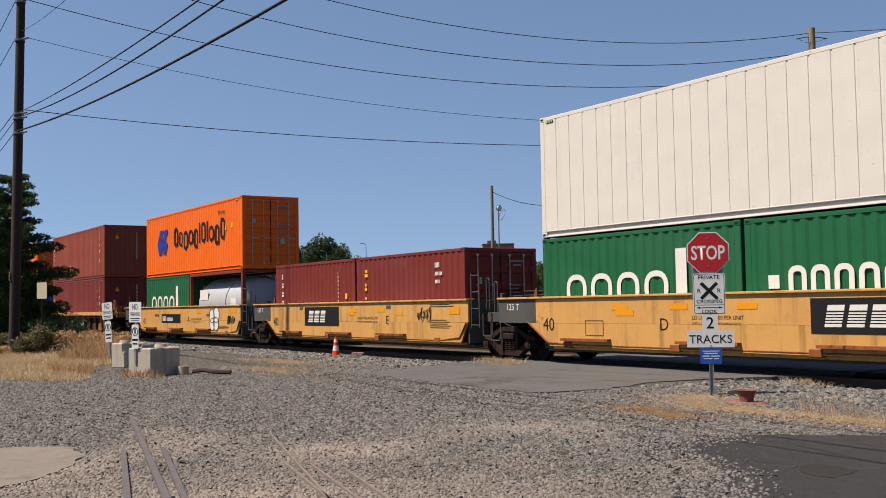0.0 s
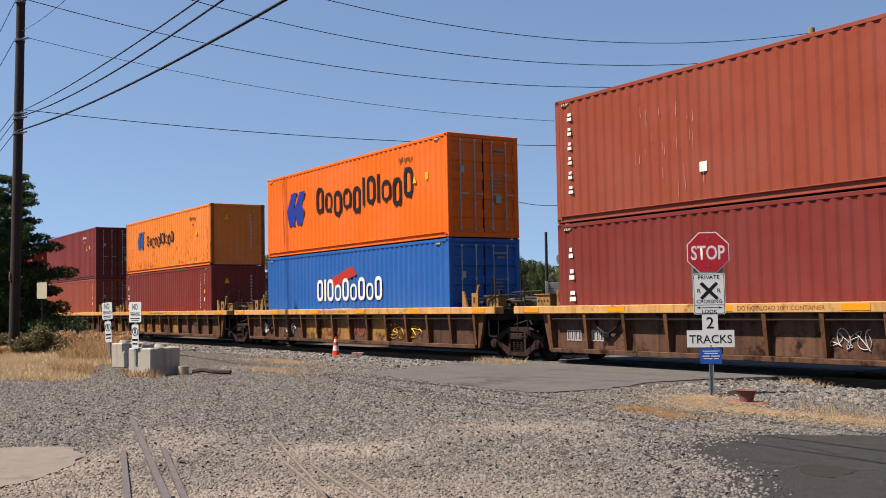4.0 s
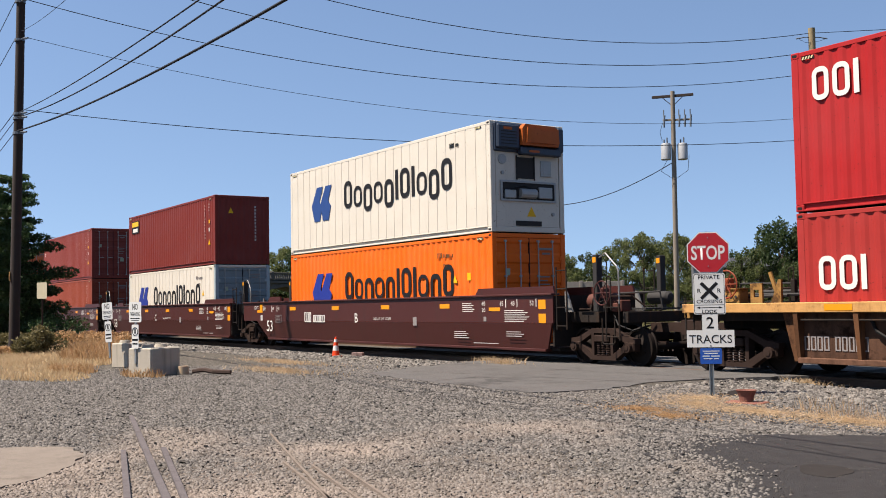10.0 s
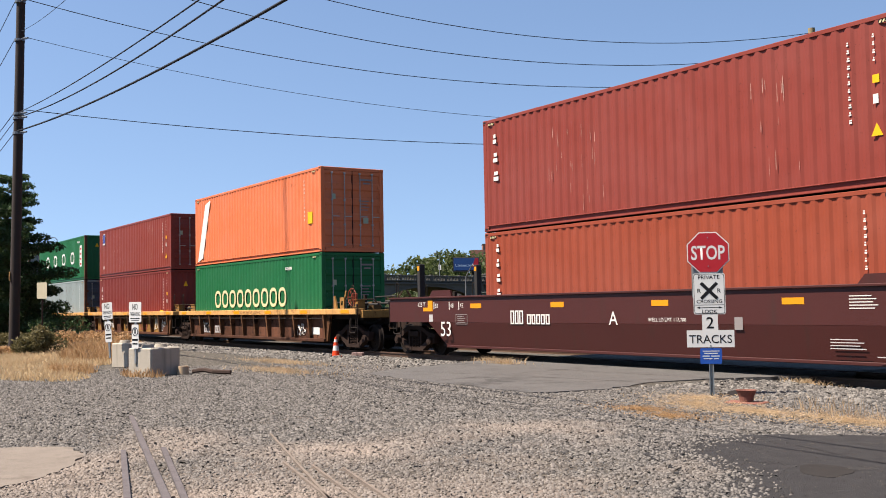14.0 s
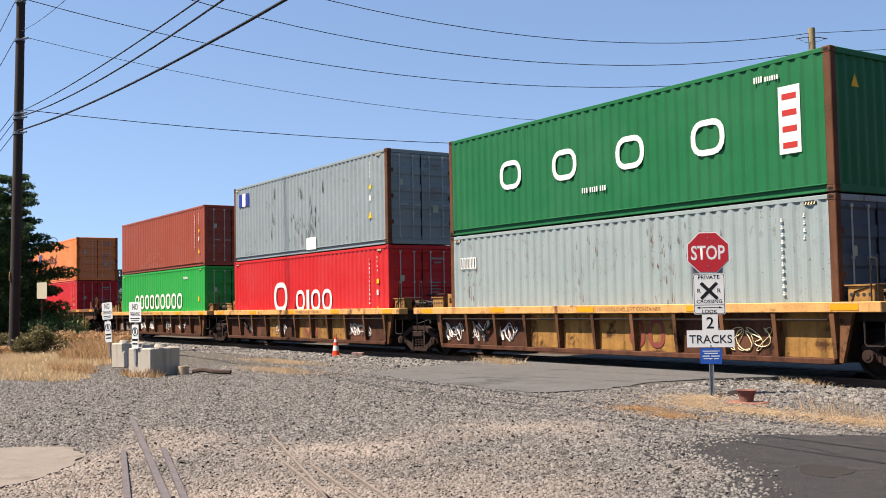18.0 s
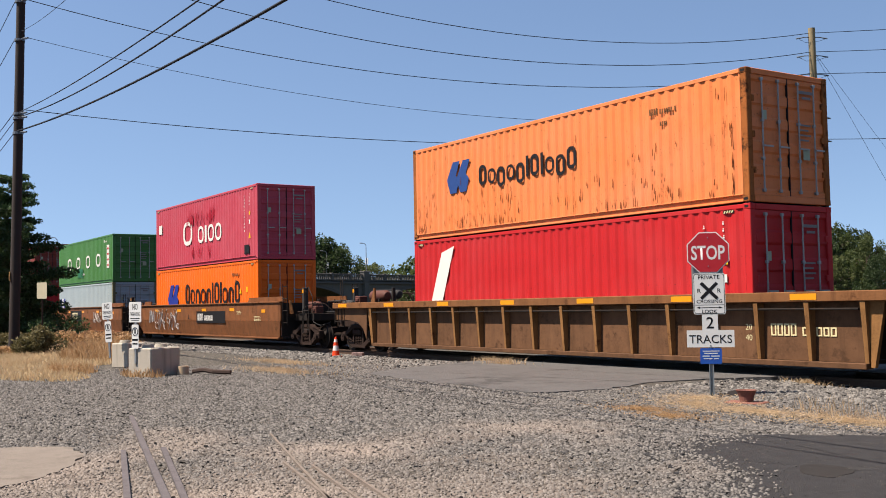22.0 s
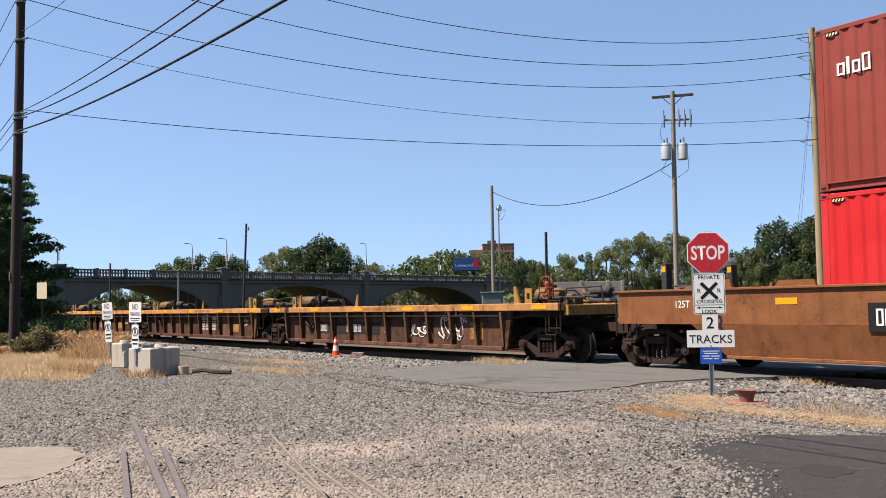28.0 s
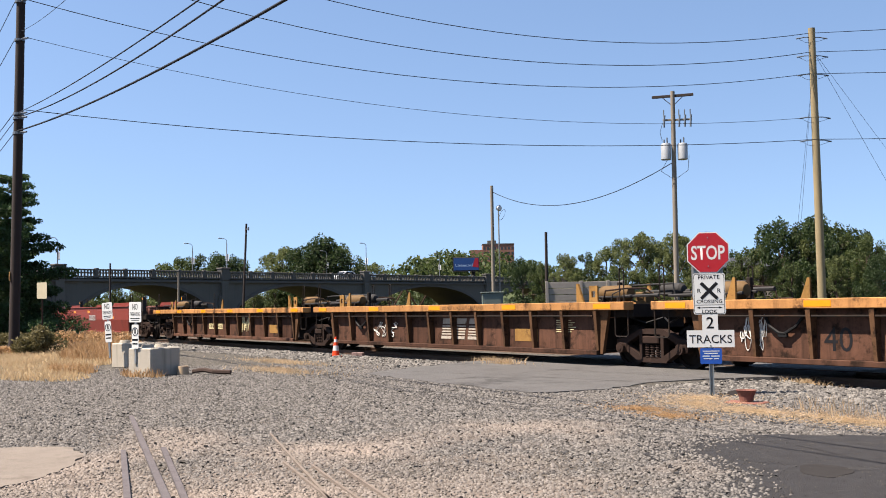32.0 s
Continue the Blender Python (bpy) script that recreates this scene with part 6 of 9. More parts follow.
ribbed_unit(T4[1], T4[2], RIB_B, "rusty ribbed well car with graffiti and yellow panels", group=SET4, bays=(3, 5, 6, 7), signs=[("word", 0.7, 0.45, "CC", 0.62, 1.05, P_TXRED), ("scribble", -4.1, 0.5, 0.7, 0.4, P_WHITE, 31), ("scribble", -1.6, 0.45, 0.9, 0.45, P_WHITE, 32), ("scribble", 4.0, 0.5, 1.5, 0.4, P_WHITE, 33)])
ribbed_unit(T4[0], T4[1], RIB_B, "rusty ribbed well car with white graffiti", (True, False), group=SET4, signs=[("bars", -5.6, 0.45, "CCCCsxxxxx", 0.3, P_GREYL), ("scribble", -2.4, 0.5, 1.0, 0.4, P_WHITE, 34), ("scribble", -0.8, 0.5, 1.0, 0.4, P_WHITE, 35), ("scribble", 1.6, 0.5, 1.2, 0.4, P_WHITE, 36), ("scribble", 3.4, 0.5, 1.0, 0.4, P_WHITE, 37)])
container(-222.5, WELL_Z, C40, HC, GREEN, "doors", "green container with cream lettering", [("word", 2.35, 1.1, "CCCCCCCCC", 0.70, 7.0, P_CREAM), ("mark", 9.3, 2.4, "xxxxxxxxx", 0.14, P_WHITE)])
container(-222.5, WELL_Z + HC + 0.03, C40, HC, ORANGE_RED, "doors", "faded orange-red container with a slanted white band", [("band", 0.35, 0.15, 0.6, 2.55, 0.9, P_WHITE), ("sticker", 11.2, 1.0, 0.35, 0.4, P_YELLOWL)] + stack_lines(10.9, HC)[:1])
container(-237.95, WELL_Z, C40, HC, BROWN_DARK, "front", "maroon container with stacked white letters", [("column", 0.5, 2.4, 3, 0.36, P_WHITE, 0.46), ("sticker", 10.6, 0.75, 0.5, 0.3, P_YELLOWL)] + stack_lines(11.1, HC))
container(-237.95, WELL_Z + HC + 0.03, C40, STD, BROWN, "doors", "brown container with a small blue emblem", PALE_RUNS + [("sticker", 0.7, 1.75, 0.46, 0.6, P_WHITE), ("over", 0.74, 1.84, 0.38, 0.47, P_BLUEL), ("sticker", 0.85, 0.42, 0.16, 0.16, P_WHITE)] + stack_lines(11.0, STD))
container(-253.36, WELL_Z, C40, HC, GREY, "doors", "grey rust-stained steel container with dark doors", RUST_FEW + [("bars", 0.5, 2.0, "CCCCC", 0.3, P_WHITE, 0.45), ("sticker", 11.35, 0.25, 0.4, 0.5, P_YELLOWL)] + stack_lines(11.0, HC)[:2], post=RUST_POST, frame_mat=GREY_DARK)
container(-253.36, WELL_Z + HC + 0.03, C40, STD, GREEN, "front", "green container with wide-spaced white lettering and rusty posts", spaced(1.0), post=RUST_POST)
container(-268.93, WELL_Z, C40, HC, RED_BRIGHT, "doors", "bright red container with white lettering", two_words(0.92, P_WHITE) + stack_lines(11.0, HC))
container(-268.93, WELL_Z + HC + 0.03, C40, HC, GREY_WORN, "doors", "weathered grey container with a small blue emblem", TAR_RUNS + [("sticker", 0.55, 2.1, 0.32, 0.5, P_BLUEL), ("sticker", 0.88, 2.1, 0.32, 0.5, P_WHITE), ("sticker", 1.21, 2.1, 0.32, 0.5, P_BLUEL), ("sticker", 6.6, 0.1, 0.75, 0.42, P_WHITE)] + stack_lines(10.6, HC)[1:], post=RUST_POST)
container(-284.48, WELL_Z, C40, HC, GREEN_BRIGHT, "doors", "bright green container with white lettering", [("word", 2.35, 1.1, "CCCCCCCCC", 0.70, 7.0, P_WHITE), ("mark", 9.5, 2.4, "xxxxxxxxx", 0.15, P_WHITE), ("sticker", 11.4, 1.4, 0.16, 0.2, P_YELLOWL)])
container(-284.48, WELL_Z + HC + 0.03, C40, STD, BROWN_FADED, "doors", "faded brown container with scuffed paint", stack_lines(11.0, STD) + [("scuff", 2.9, 0.17, 4.0, 1.0, surface("bare_primer", "b98f7c", 0.8, 0, 0.15, 4.0), 5)])

# --- single ribbed car
ribbed_unit(-309.8, -289.9, RIB_O, "brown ribbed well car with close-set ribs", (True, True), 1.54, 0.24, 1.15, group=SET5, deep=True, wheels=(None, OCHRE), signs=[("text", 5.8, 0.85, "20", 0.16, P_CREAM), ("text", 5.8, 0.65, "40", 0.16, P_CREAM), ("bars", 6.4, 0.75, "CCCCsxxxxx", 0.22, P_CREAM)])
container(-306.1, WELL_Z, C40, HC, RED_BRIGHT, "doors", "bright red container with a slanted white band", [("band", 0.5, 0.2, 0.62, 2.45, 0.95, P_WHITE)] + stack_lines(11.0, HC))
container(-306.1, WELL_Z + HC + 0.03, C40, STD, ORANGE_PEACH, "doors", "faded rust-streaked orange container with dark lettering", RUST_RUNS + small_liner(1.8, GREY_BLUE_LOGO, P_BLACKL) + top_lines(9.6, STD, P_GRIMEL)[:2], post=WORN_POST)

# --- tan set
def tan_signs(letter, extra=()):
    return [("text", -8.3, 0.72, "53", 0.6, P_BLACKL), ("text", -1.1, 0.95, letter, 0.36, P_BLACKL), ("text", -9.0, 1.28, "125T", 0.2, P_WHITE), ("lines", 4.5, 1.3, 3, 0.5, P_CREAM), ("lines", 6.2, 1.1, 4, 0.7, P_CREAM), ("plate", 6.9, 1.25, 0.35, 0.12, P_REFLECT), *extra]
smooth_unit(-333.3, -313.6, SM_T, "tan-brown smooth-sided well car with pale graffiti", (False, True), 1.6, 0.36, group=SET6, posts=0.9, signs=tan_signs("A", [("plate", 0.0, 0.85, 3.3, 0.48, P_BLACKL), ("bars", 0.15, 0.95, "CCCCsxxxxxx", 0.28, P_WHITE, 0.55), ("scribble", -5.6, 0.5, 1.8, 0.95, P_GREYL, 41), ("scribble", -3.8, 0.5, 1.6, 0.95, P_GREYL, 42), ("scribble", -6.4, 0.8, 0.7, 0.6, P_GREYL, 43)]))
smooth_unit(-353.1, -333.3, SM_T, "tan-brown smooth-sided well car with pale graffiti", (False, False), 1.6, 0.36, group=SET6, posts=0.9, signs=tan_signs("C", [("plate", -1.9, 0.85, 2.5, 0.6, P_BLACKL), ("stripes", -1.65, 0.96, 0.38, P_CREAM), ("scribble", 3.2, 0.75, 1.8, 0.6, P_GREYL, 44)]))
smooth_unit(-372.9, -353.1, SM_T, "tan-brown smooth-sided well car with worn lettering", (True, False), 1.6, 0.36, group=SET6, posts=0.9, signs=tan_signs("B", [("plate", -4.6, 0.85, 3.2, 0.48, P_BLACKL), ("bars", -4.45, 0.95, "CCCCsxxxxxx", 0.28, P_WHITE, 0.55), ("scribble", 4.8, 0.7, 0.9, 0.7, P_GREYL, 45)]))
container(-329.64, WELL_Z, C40, HC, ORANGE, "doors", "bright orange container with dark lettering and a blue emblem", liner(P_BLUEL, P_BLACKL) + top_lines(9.6, HC, P_GRIMEL))
container(-329.64, WELL_Z + HC + 0.03, C40, HC, RED_PINK, "doors", "faded pink-red container with white lettering", RED_RUNS + [("sticker", 0.45, 1.68, 0.45, 0.42, P_WHITE)] + two_words(0.95, P_WHITE) + [("sticker", 10.9, 0.25, 0.5, 0.35, P_BLACKL)] + stack_lines(10.9, HC))
container(-349.27, WELL_Z, C40, STD, GREY_LIGHT, "doors", "pale grey container with a small blue emblem", [("sticker", 0.55, 1.3, 0.36, 0.55, P_BLUEL), ("sticker", 0.92, 1.3, 0.36, 0.55, P_WHITE), ("sticker", 1.29, 1.3, 0.36, 0.55, P_BLUEL)] + stack_lines(10.8, STD)[1:2], post=paint("olive_post", "6d6a4c", 0.4))
container(-349.27, WELL_Z + STD + 0.03, C40, STD, GREEN_FADED, "doors", "faded green patched container with white lettering", spaced(0.92) + [("sticker", 4.75, 0.42, 1.2, 0.5, GREEN)])
container(-368.65, WELL_Z, C40, HC, RED_BRIGHT, "front", "bright red container with white lettering", two_words(0.92, P_WHITE) + stack_lines(11.0, HC)[:1])
container(-368.65, WELL_Z + HC + 0.03, C40, HC, BROWN, "doors", "red-brown container with scraped paint", [("bars", 0.45, 2.0, "xixT", 0.3, P_WHITE, 0.6)] + stack_lines(10.9, HC)[:2])

# --- empty sets
T7 = [-455.5, -439.8, -424.0, -408.3, -392.5, -376.6]
E7 = [[("plate", -4.1, 0.56, 4.3, 0.36, DARK), ("bars", -3.9, 0.62, "CCCC", 0.24, P_GREYL), ("bars", -1.9, 0.62, "CCCCCC", 0.24, P_GREYL), ("scribble", 1.8, 0.45, 1.5, 0.5, P_WHITE, 51), ("scribble", 3.6, 0.45, 1.3, 0.8, P_WHITE, 52), ("plate", 5.0, 0.5, 0.6, 0.45, BR_YEL), ("plate", 0.5, 0.6, 0.3, 0.3, P_CREAM)],
      [("stripes", 0.6, 0.55, 0.55, P_WORN), ("plate", 3.9, 0.5, 1.0, 0.3, TRIM_Y), ("lines", 5.2, 1.0, 6, 0.7, P_CREAM), ("text", -5.4, 0.55, "40", 0.5, P_BLACKL)],
      [("scribble", -5.2, 0.45, 0.6, 0.7, P_WHITE, 53), ("text", -3.4, 0.5, "40", 0.6, P_BLACKL), ("stripes", 0.6, 0.55, 0.55, P_WORN), ("plate", 3.9, 0.5, 1.0, 0.3, TRIM_Y), ("lines", 5.2, 1.0, 6, 0.7, P_CREAM)],
      [("scribble", -3.6, 0.5, 1.4, 0.45, P_WHITE, 54), ("stripes", 0.0, 0.5, 0.55, P_WORN), ("plate", 3.4, 0.5, 0.9, 0.3, TRIM_Y), ("lines", 5.0, 1.0, 6, 0.7, P_CREAM)],
      [("scribble", 1.6, 0.5, 0.8, 0.6, P_CREAM, 55), ("bars", -2.0, 0.6, "xxxxsxxx", 0.3, P_CREAM), ("plate", 4.2, 0.5, 0.9, 0.3, TRIM_Y)]]
for i in range(5):
    ribbed_unit(T7[4 - i], T7[5 - i], RIB_E, "empty rusty ribbed well car with worn yellow sill", (i == 4, i == 0), 1.42, 0.28, group=SET7, loaded=False, wheels=(None, ORANGE_WHEEL) if i == 0 else None, signs=E7[i])
for i, (a, b) in enumerate(((-479.0, -459.3), (-498.8, -479.0), (-518.5, -498.8))):
    smooth_unit(a, b, SM_R, "empty brick-red smooth-sided well car", (i == 2, i == 0), 1.6, 0.34, group=SET8, posts=0.9, signs=[("bars", 1.0, 0.9, "xxxxx", 0.4, P_GREYL), ("plate", 5.5, 1.0, 0.5, 0.12, P_REFLECT)])

# ---------------------------------------------------------------- ground, tracks, paving
GROUND_M = ground_material()


def ground_height(x, y):
    """Level yard, a shallow ballast bed under the tracks, low ground beyond."""
    h = 0.012 * noise.noise((x * 0.35, y * 0.35, 0.0)) - 0.012
    if y > 14.3:
        paved = min(1.0, max(0.0, 1.0 - max(x + 12.6, -21.4 - x, 0.0) / 1.4))
        h -= 0.14 * min(1.0, (y - 14.3) / 0.9) * (1.0 - 0.68 * paved)
    if y > 23.5:
        h -= 0.25 * min(1.0, (y - 23.5) / 3.0)
    return h


def build_ground():
    xs = sorted(set([-2500, -1500, -900, -600, -400, -280, -200, -150, -120] + [round(-100 + i * 2.0, 2) for i in range(26)] + [round(-48 + i * 0.6, 2) for i in range(90)] + [8, 14, 24, 40, 70, 120, 200, 400, 900, 2000]))
    ys = sorted(set([-2000, -900, -400, -200, -100, -50, -25, -12, -6, -3] + [round(-1.0 + i * 0.5, 2) for i in range(54)] + [27, 30, 34, 40, 50, 65, 85, 110, 150, 200, 300, 500, 900, 1600, 2600]))
    v = [(x, y, ground_height(x, y)) for y in ys for x in xs]
    n = len(xs)
    f = [(j * n + i, j * n + i + 1, (j + 1) * n + i + 1, (j + 1) * n + i) for j in range(len(ys) - 1) for i in range(n - 1)]
    me = bpy.data.meshes.new("ground")
    me.from_pydata(v, [], f)
    me.polygons.foreach_set("use_smooth", [True] * len(f))
    me.materials.append(GROUND_M)
    return tagged(new("ground", me), "grey crushed-stone yard with weedy soil beyond the tracks", "ground", kind="structure")


build_ground()

RAIL_STEEL = surface("rail_steel", "5a4436", 0.6, 0.4, 0.25, 3.0, "7a4a2c", 0.4, 2.0)
TIE_WOOD = surface("tie_wood", "4a4038", 0.9, 0, 0.3, 3.0, "2a241f", 0.4, 2.0, bump=0.3, vary=0.25)


def rail_profile(z):
    return [(-0.07, z - 0.17), (0.07, z - 0.17), (0.07, z - 0.155), (0.012, z - 0.135), (0.012, z - 0.045), (0.036, z - 0.035), (0.036, z - 0.006), (0.028, z), (-0.028, z), (-0.036, z - 0.006), (-0.036, z - 0.035), (-0.012, z - 0.045), (-0.012, z - 0.135), (-0.07, z - 0.155)]


for cy in (TRACK_Y, TRACK_Y + 4.2):
    tr = thing("railway_track", (0, cy, 0), "steel rails on weathered wooden ties", "track", kind="structure")
    for s in (-1, 1):
        part("rail", Shape().prism([(y + s * 0.7525, z) for y, z in rail_profile(0.0)], -420, 120, "x"), RAIL_STEEL, tr)
    tie = Shape().box(-0.115, 0.115, -1.3, 1.3, -0.30, -0.165, 0.012)
    tie_me = tie.mesh("tie")
    tie_me.materials.append(TIE_WOOD)
    for i in range(150 if cy == TRACK_Y else 40):
        part("tie", tie_me, None, tr, "", (4.0 - i * 0.52, 0, 0.012 * math.sin(i * 2.3)))
    far = Shape()
    for i in range(120):
        far.box(-75.0 - i * 0.52 - 0.115, -75.0 - i * 0.52 + 0.115, -1.3, 1.3, -0.30, -0.165)
    tagged(part("ties", far, TIE_WOOD, tr), kind="stuff")

ASPHALT = surface("asphalt", earth("6c6a68"), 0.9, 0, 0.25, 1.4, earth("545250"), 0.75, 0.55, 0.0, 0.8, 60, spec=0.2)
ASPHALT_D = surface("driveway_asphalt", earth("4a494a"), 0.92, 0, 0.3, 5.0, earth("5a5857"), 0.75, 1.6, 0.0, 0.9, 120, spec=0.1)
CONCRETE = surface("concrete", "b3ab9c", 0.9, 0, 0.12, 2.0, "6f675a", 0.35, 1.4, 0.35, 0.3, 60)
CONCRETE_SLAB = surface("slab_concrete", earth("91877d"), 0.92, 0, 0.22, 4.0, earth("847a70"), 0.85, 2.4, 0.0, 0.5, 60, spec=0.15)


def sheet(name, pts, z0, z1, mat, label, category, wobble=0.12, n=10, seed=1):
    """A paved patch with a ragged edge."""
    rnd = random.Random(seed)
    out = []
    for i, p in enumerate(pts):
        q = pts[(i + 1) % len(pts)]
        for k in range(n):
            t = k / n
            out.append((p[0] + (q[0] - p[0]) * t + (rnd.uniform(-wobble, wobble) if k else 0), p[1] + (q[1] - p[1]) * t + (rnd.uniform(-wobble, wobble) if k else 0)))
    return solid(name, Shape().prism(out, z0, z1, "z"), mat, label, category, kind="structure")


# the private crossing: approach, panel between the rails, far side
sheet("road", [(-19.3, 10.6), (-17.0, 10.35), (-13.1, 10.2), (-12.75, 11.4), (-13.3, 13.0), (-13.2, 14.2), (-12.3, 15.95), (-21.7, 15.95), (-21.1, 14.2), (-20.4, 12.6)], -0.2, 0.012, ASPHALT, "worn grey asphalt crossing over the railway", "road", 0.10, 7, 3)
sheet("road", [(-21.7, 16.22), (-12.4, 16.22), (-12.4, 17.48), (-21.7, 17.48)], -0.2, -0.01, ASPHALT, "asphalt between the rails of the crossing", "road", 0.0, 1)
sheet("road", [(-21.7, 17.75), (-12.6, 17.75), (-12.6, 20.15), (-21.9, 20.15)], -0.2, -0.01, ASPHALT, "asphalt between the two tracks", "road", 0.0, 1)
sheet("road", [(-21.9, 20.45), (-12.6, 20.45), (-12.6, 21.65), (-21.9, 21.65)], -0.2, -0.01, ASPHALT, "asphalt between the far rails", "road", 0.0, 1)
sheet("road", [(-21.9, 21.95), (-12.6, 21.95), (-14.5, 60.0), (-22.5, 60.0)], -0.6, -0.015, ASPHALT, "asphalt lane beyond the tracks", "road", 0.1, 8)
# seams in the asphalt
seam = Shape()
for pts in ([(-19.0, 11.6), (-16.0, 12.4), (-12.6, 12.9)], [(-20.6, 13.6), (-16.5, 14.1), (-12.5, 14.4)], [(-16.4, 10.5), (-16.9, 13.0), (-17.2, 15.9)], [(-14.6, 11.2), (-13.6, 13.6)]):
    for p, q in zip(pts, pts[1:]):
        d = Vector((q[0] - p[0], q[1] - p[1], 0)).normalized()
        w = Vector((-d.y, d.x, 0)) * 0.011
        seam.add([(p[0] + w.x, p[1] + w.y, 0.016), (q[0] + w.x, q[1] + w.y, 0.016), (q[0] - w.x, q[1] - w.y, 0.016), (p[0] - w.x, p[1] - w.y, 0.016)], [(0, 1, 2, 3)])
tagged(solid("crack", seam, plain("tar_seam", "4a4643", 0.9), "dark cracks in the crossing's asphalt", "crack"), kind="stuff")

sheet("pavement", [(-7.9, 7.5), (-7.85, 8.0), (-7.5, 8.6), (-6.5, 9.6), (-3.0, 11.6), (2.0, 12.0), (2.0, 3.0), (-4.5, 4.75), (-5.3, 5.45), (-5.75, 5.85), (-6.25, 6.4), (-7.0, 6.8)], -0.2, 0.006, ASPHALT_D, "dark asphalt driveway edge", "driveway", 0.07, 7, 5)
sheet("pavement", [(-11.92, 1.95), (-11.64, 2.4), (-11.4, 2.69), (-10.88, 2.72), (-10.54, 2.64), (-9.97, 2.38), (-9.36, 1.91), (-9.14, 1.62), (-9.0, 1.43)], -0.2, 0.0, CONCRETE_SLAB, "broken pale concrete slab in the gravel", "slab", 0.05, 5, 7)

crack = Shape()
rnd = random.Random(8)
for a, b in (((-6.6, 8.3), (-1.0, 7.0)), ((-5.0, 9.6), (-3.4, 5.2)), ((-6.3, 7.2), (-4.2, 7.9))):
    pts = [(a[0] + (b[0] - a[0]) * i / 14 + rnd.uniform(-0.06, 0.06), a[1] + (b[1] - a[1]) * i / 14 + rnd.uniform(-0.06, 0.06)) for i in range(15)]
    for p, q in zip(pts, pts[1:]):
        d = Vector((q[0] - p[0], q[1] - p[1], 0)).normalized()
        w = Vector((-d.y, d.x, 0)) * 0.004
        crack.add([(p[0] + w.x, p[1] + w.y, 0.0105), (q[0] + w.x, q[1] + w.y, 0.0105), (q[0] - w.x, q[1] - w.y, 0.0105), (p[0] - w.x, p[1] - w.y, 0.0105)], [(0, 1, 2, 3)])
tagged(solid("crack", crack, plain("driveway_crack", "232120", 0.9), "thin cracks in the driveway's asphalt", "crack"), kind="stuff")
patch = Shape().prism([(-5.5 + (0.27 + 0.04 * math.sin(3 * a)) * math.cos(a + 0.7) - 0.0, 7.3 + (0.30 + 0.03 * math.cos(2 * a)) * math.sin(a + 0.2)) for a in [i * math.pi / 12 for i in range(24)]], 0.007, 0.0095, "z")
solid("stain", patch, surface("oil_stain", "363433", 0.9, 0, 0.2, 5.0, "444140", 0.7, 6.0, spec=0.05), "dark oily patch on the driveway", "stain", kind="structure")

OLD_RAIL = surface("old_rail", earth("716b6c"), 0.9, 0.0, 0.3, 9.0, earth("5a5049"), 0.6, 4.0, 0.0, 0.5, 30, spec=0.1)
for i, (p, q, w) in enumerate([((-10.6, 3.04), (-5.2, 1.55), 0.026), ((-14.0, 4.12), (-5.0, 1.85), 0.03), ((-10.54, 3.43), (-5.0, 1.93), 0.026), ((-10.9, 4.77), (-6.0, 3.2), 0.011), ((-8.85, 4.0), (-5.6, 3.15), 0.011), ((-8.5, 4.12), (-5.6, 3.35), 0.011), ((-8.2, 4.27), (-5.6, 3.55), 0.011)]):
    d = Vector((q[0] - p[0], q[1] - p[1], 0)).normalized()
    nrm = Vector((-d.y, d.x, 0)) * w
    sh = Shape().prism([(p[0] + nrm.x, p[1] + nrm.y), (q[0] + nrm.x, q[1] + nrm.y), (q[0] - nrm.x, q[1] - nrm.y), (p[0] - nrm.x, p[1] - nrm.y)], -0.12, 0.022 - 0.006 * (i > 2), "z")
    solid("buried_rail", sh, OLD_RAIL if i < 3 else surface("dusty_rail", earth("8d8177"), 0.9, 0.0, 0.3, 9.0, earth("6f665d"), 0.6, 4.0, 0.0, 0.5, 30, spec=0.1), "old steel rail buried flush in the gravel", "rail", "old rails in the gravel")


# ---------------------------------------------------------------- loose stone
DRIVE = [(-7.9, 7.5), (-7.85, 8.0), (-7.5, 8.6), (-6.5, 9.6), (-3.0, 11.6), (2.0, 12.0), (2.0, 3.0), (-4.5, 4.75), (-5.3, 5.45), (-5.75, 5.85), (-6.25, 6.4), (-7.0, 6.8)]


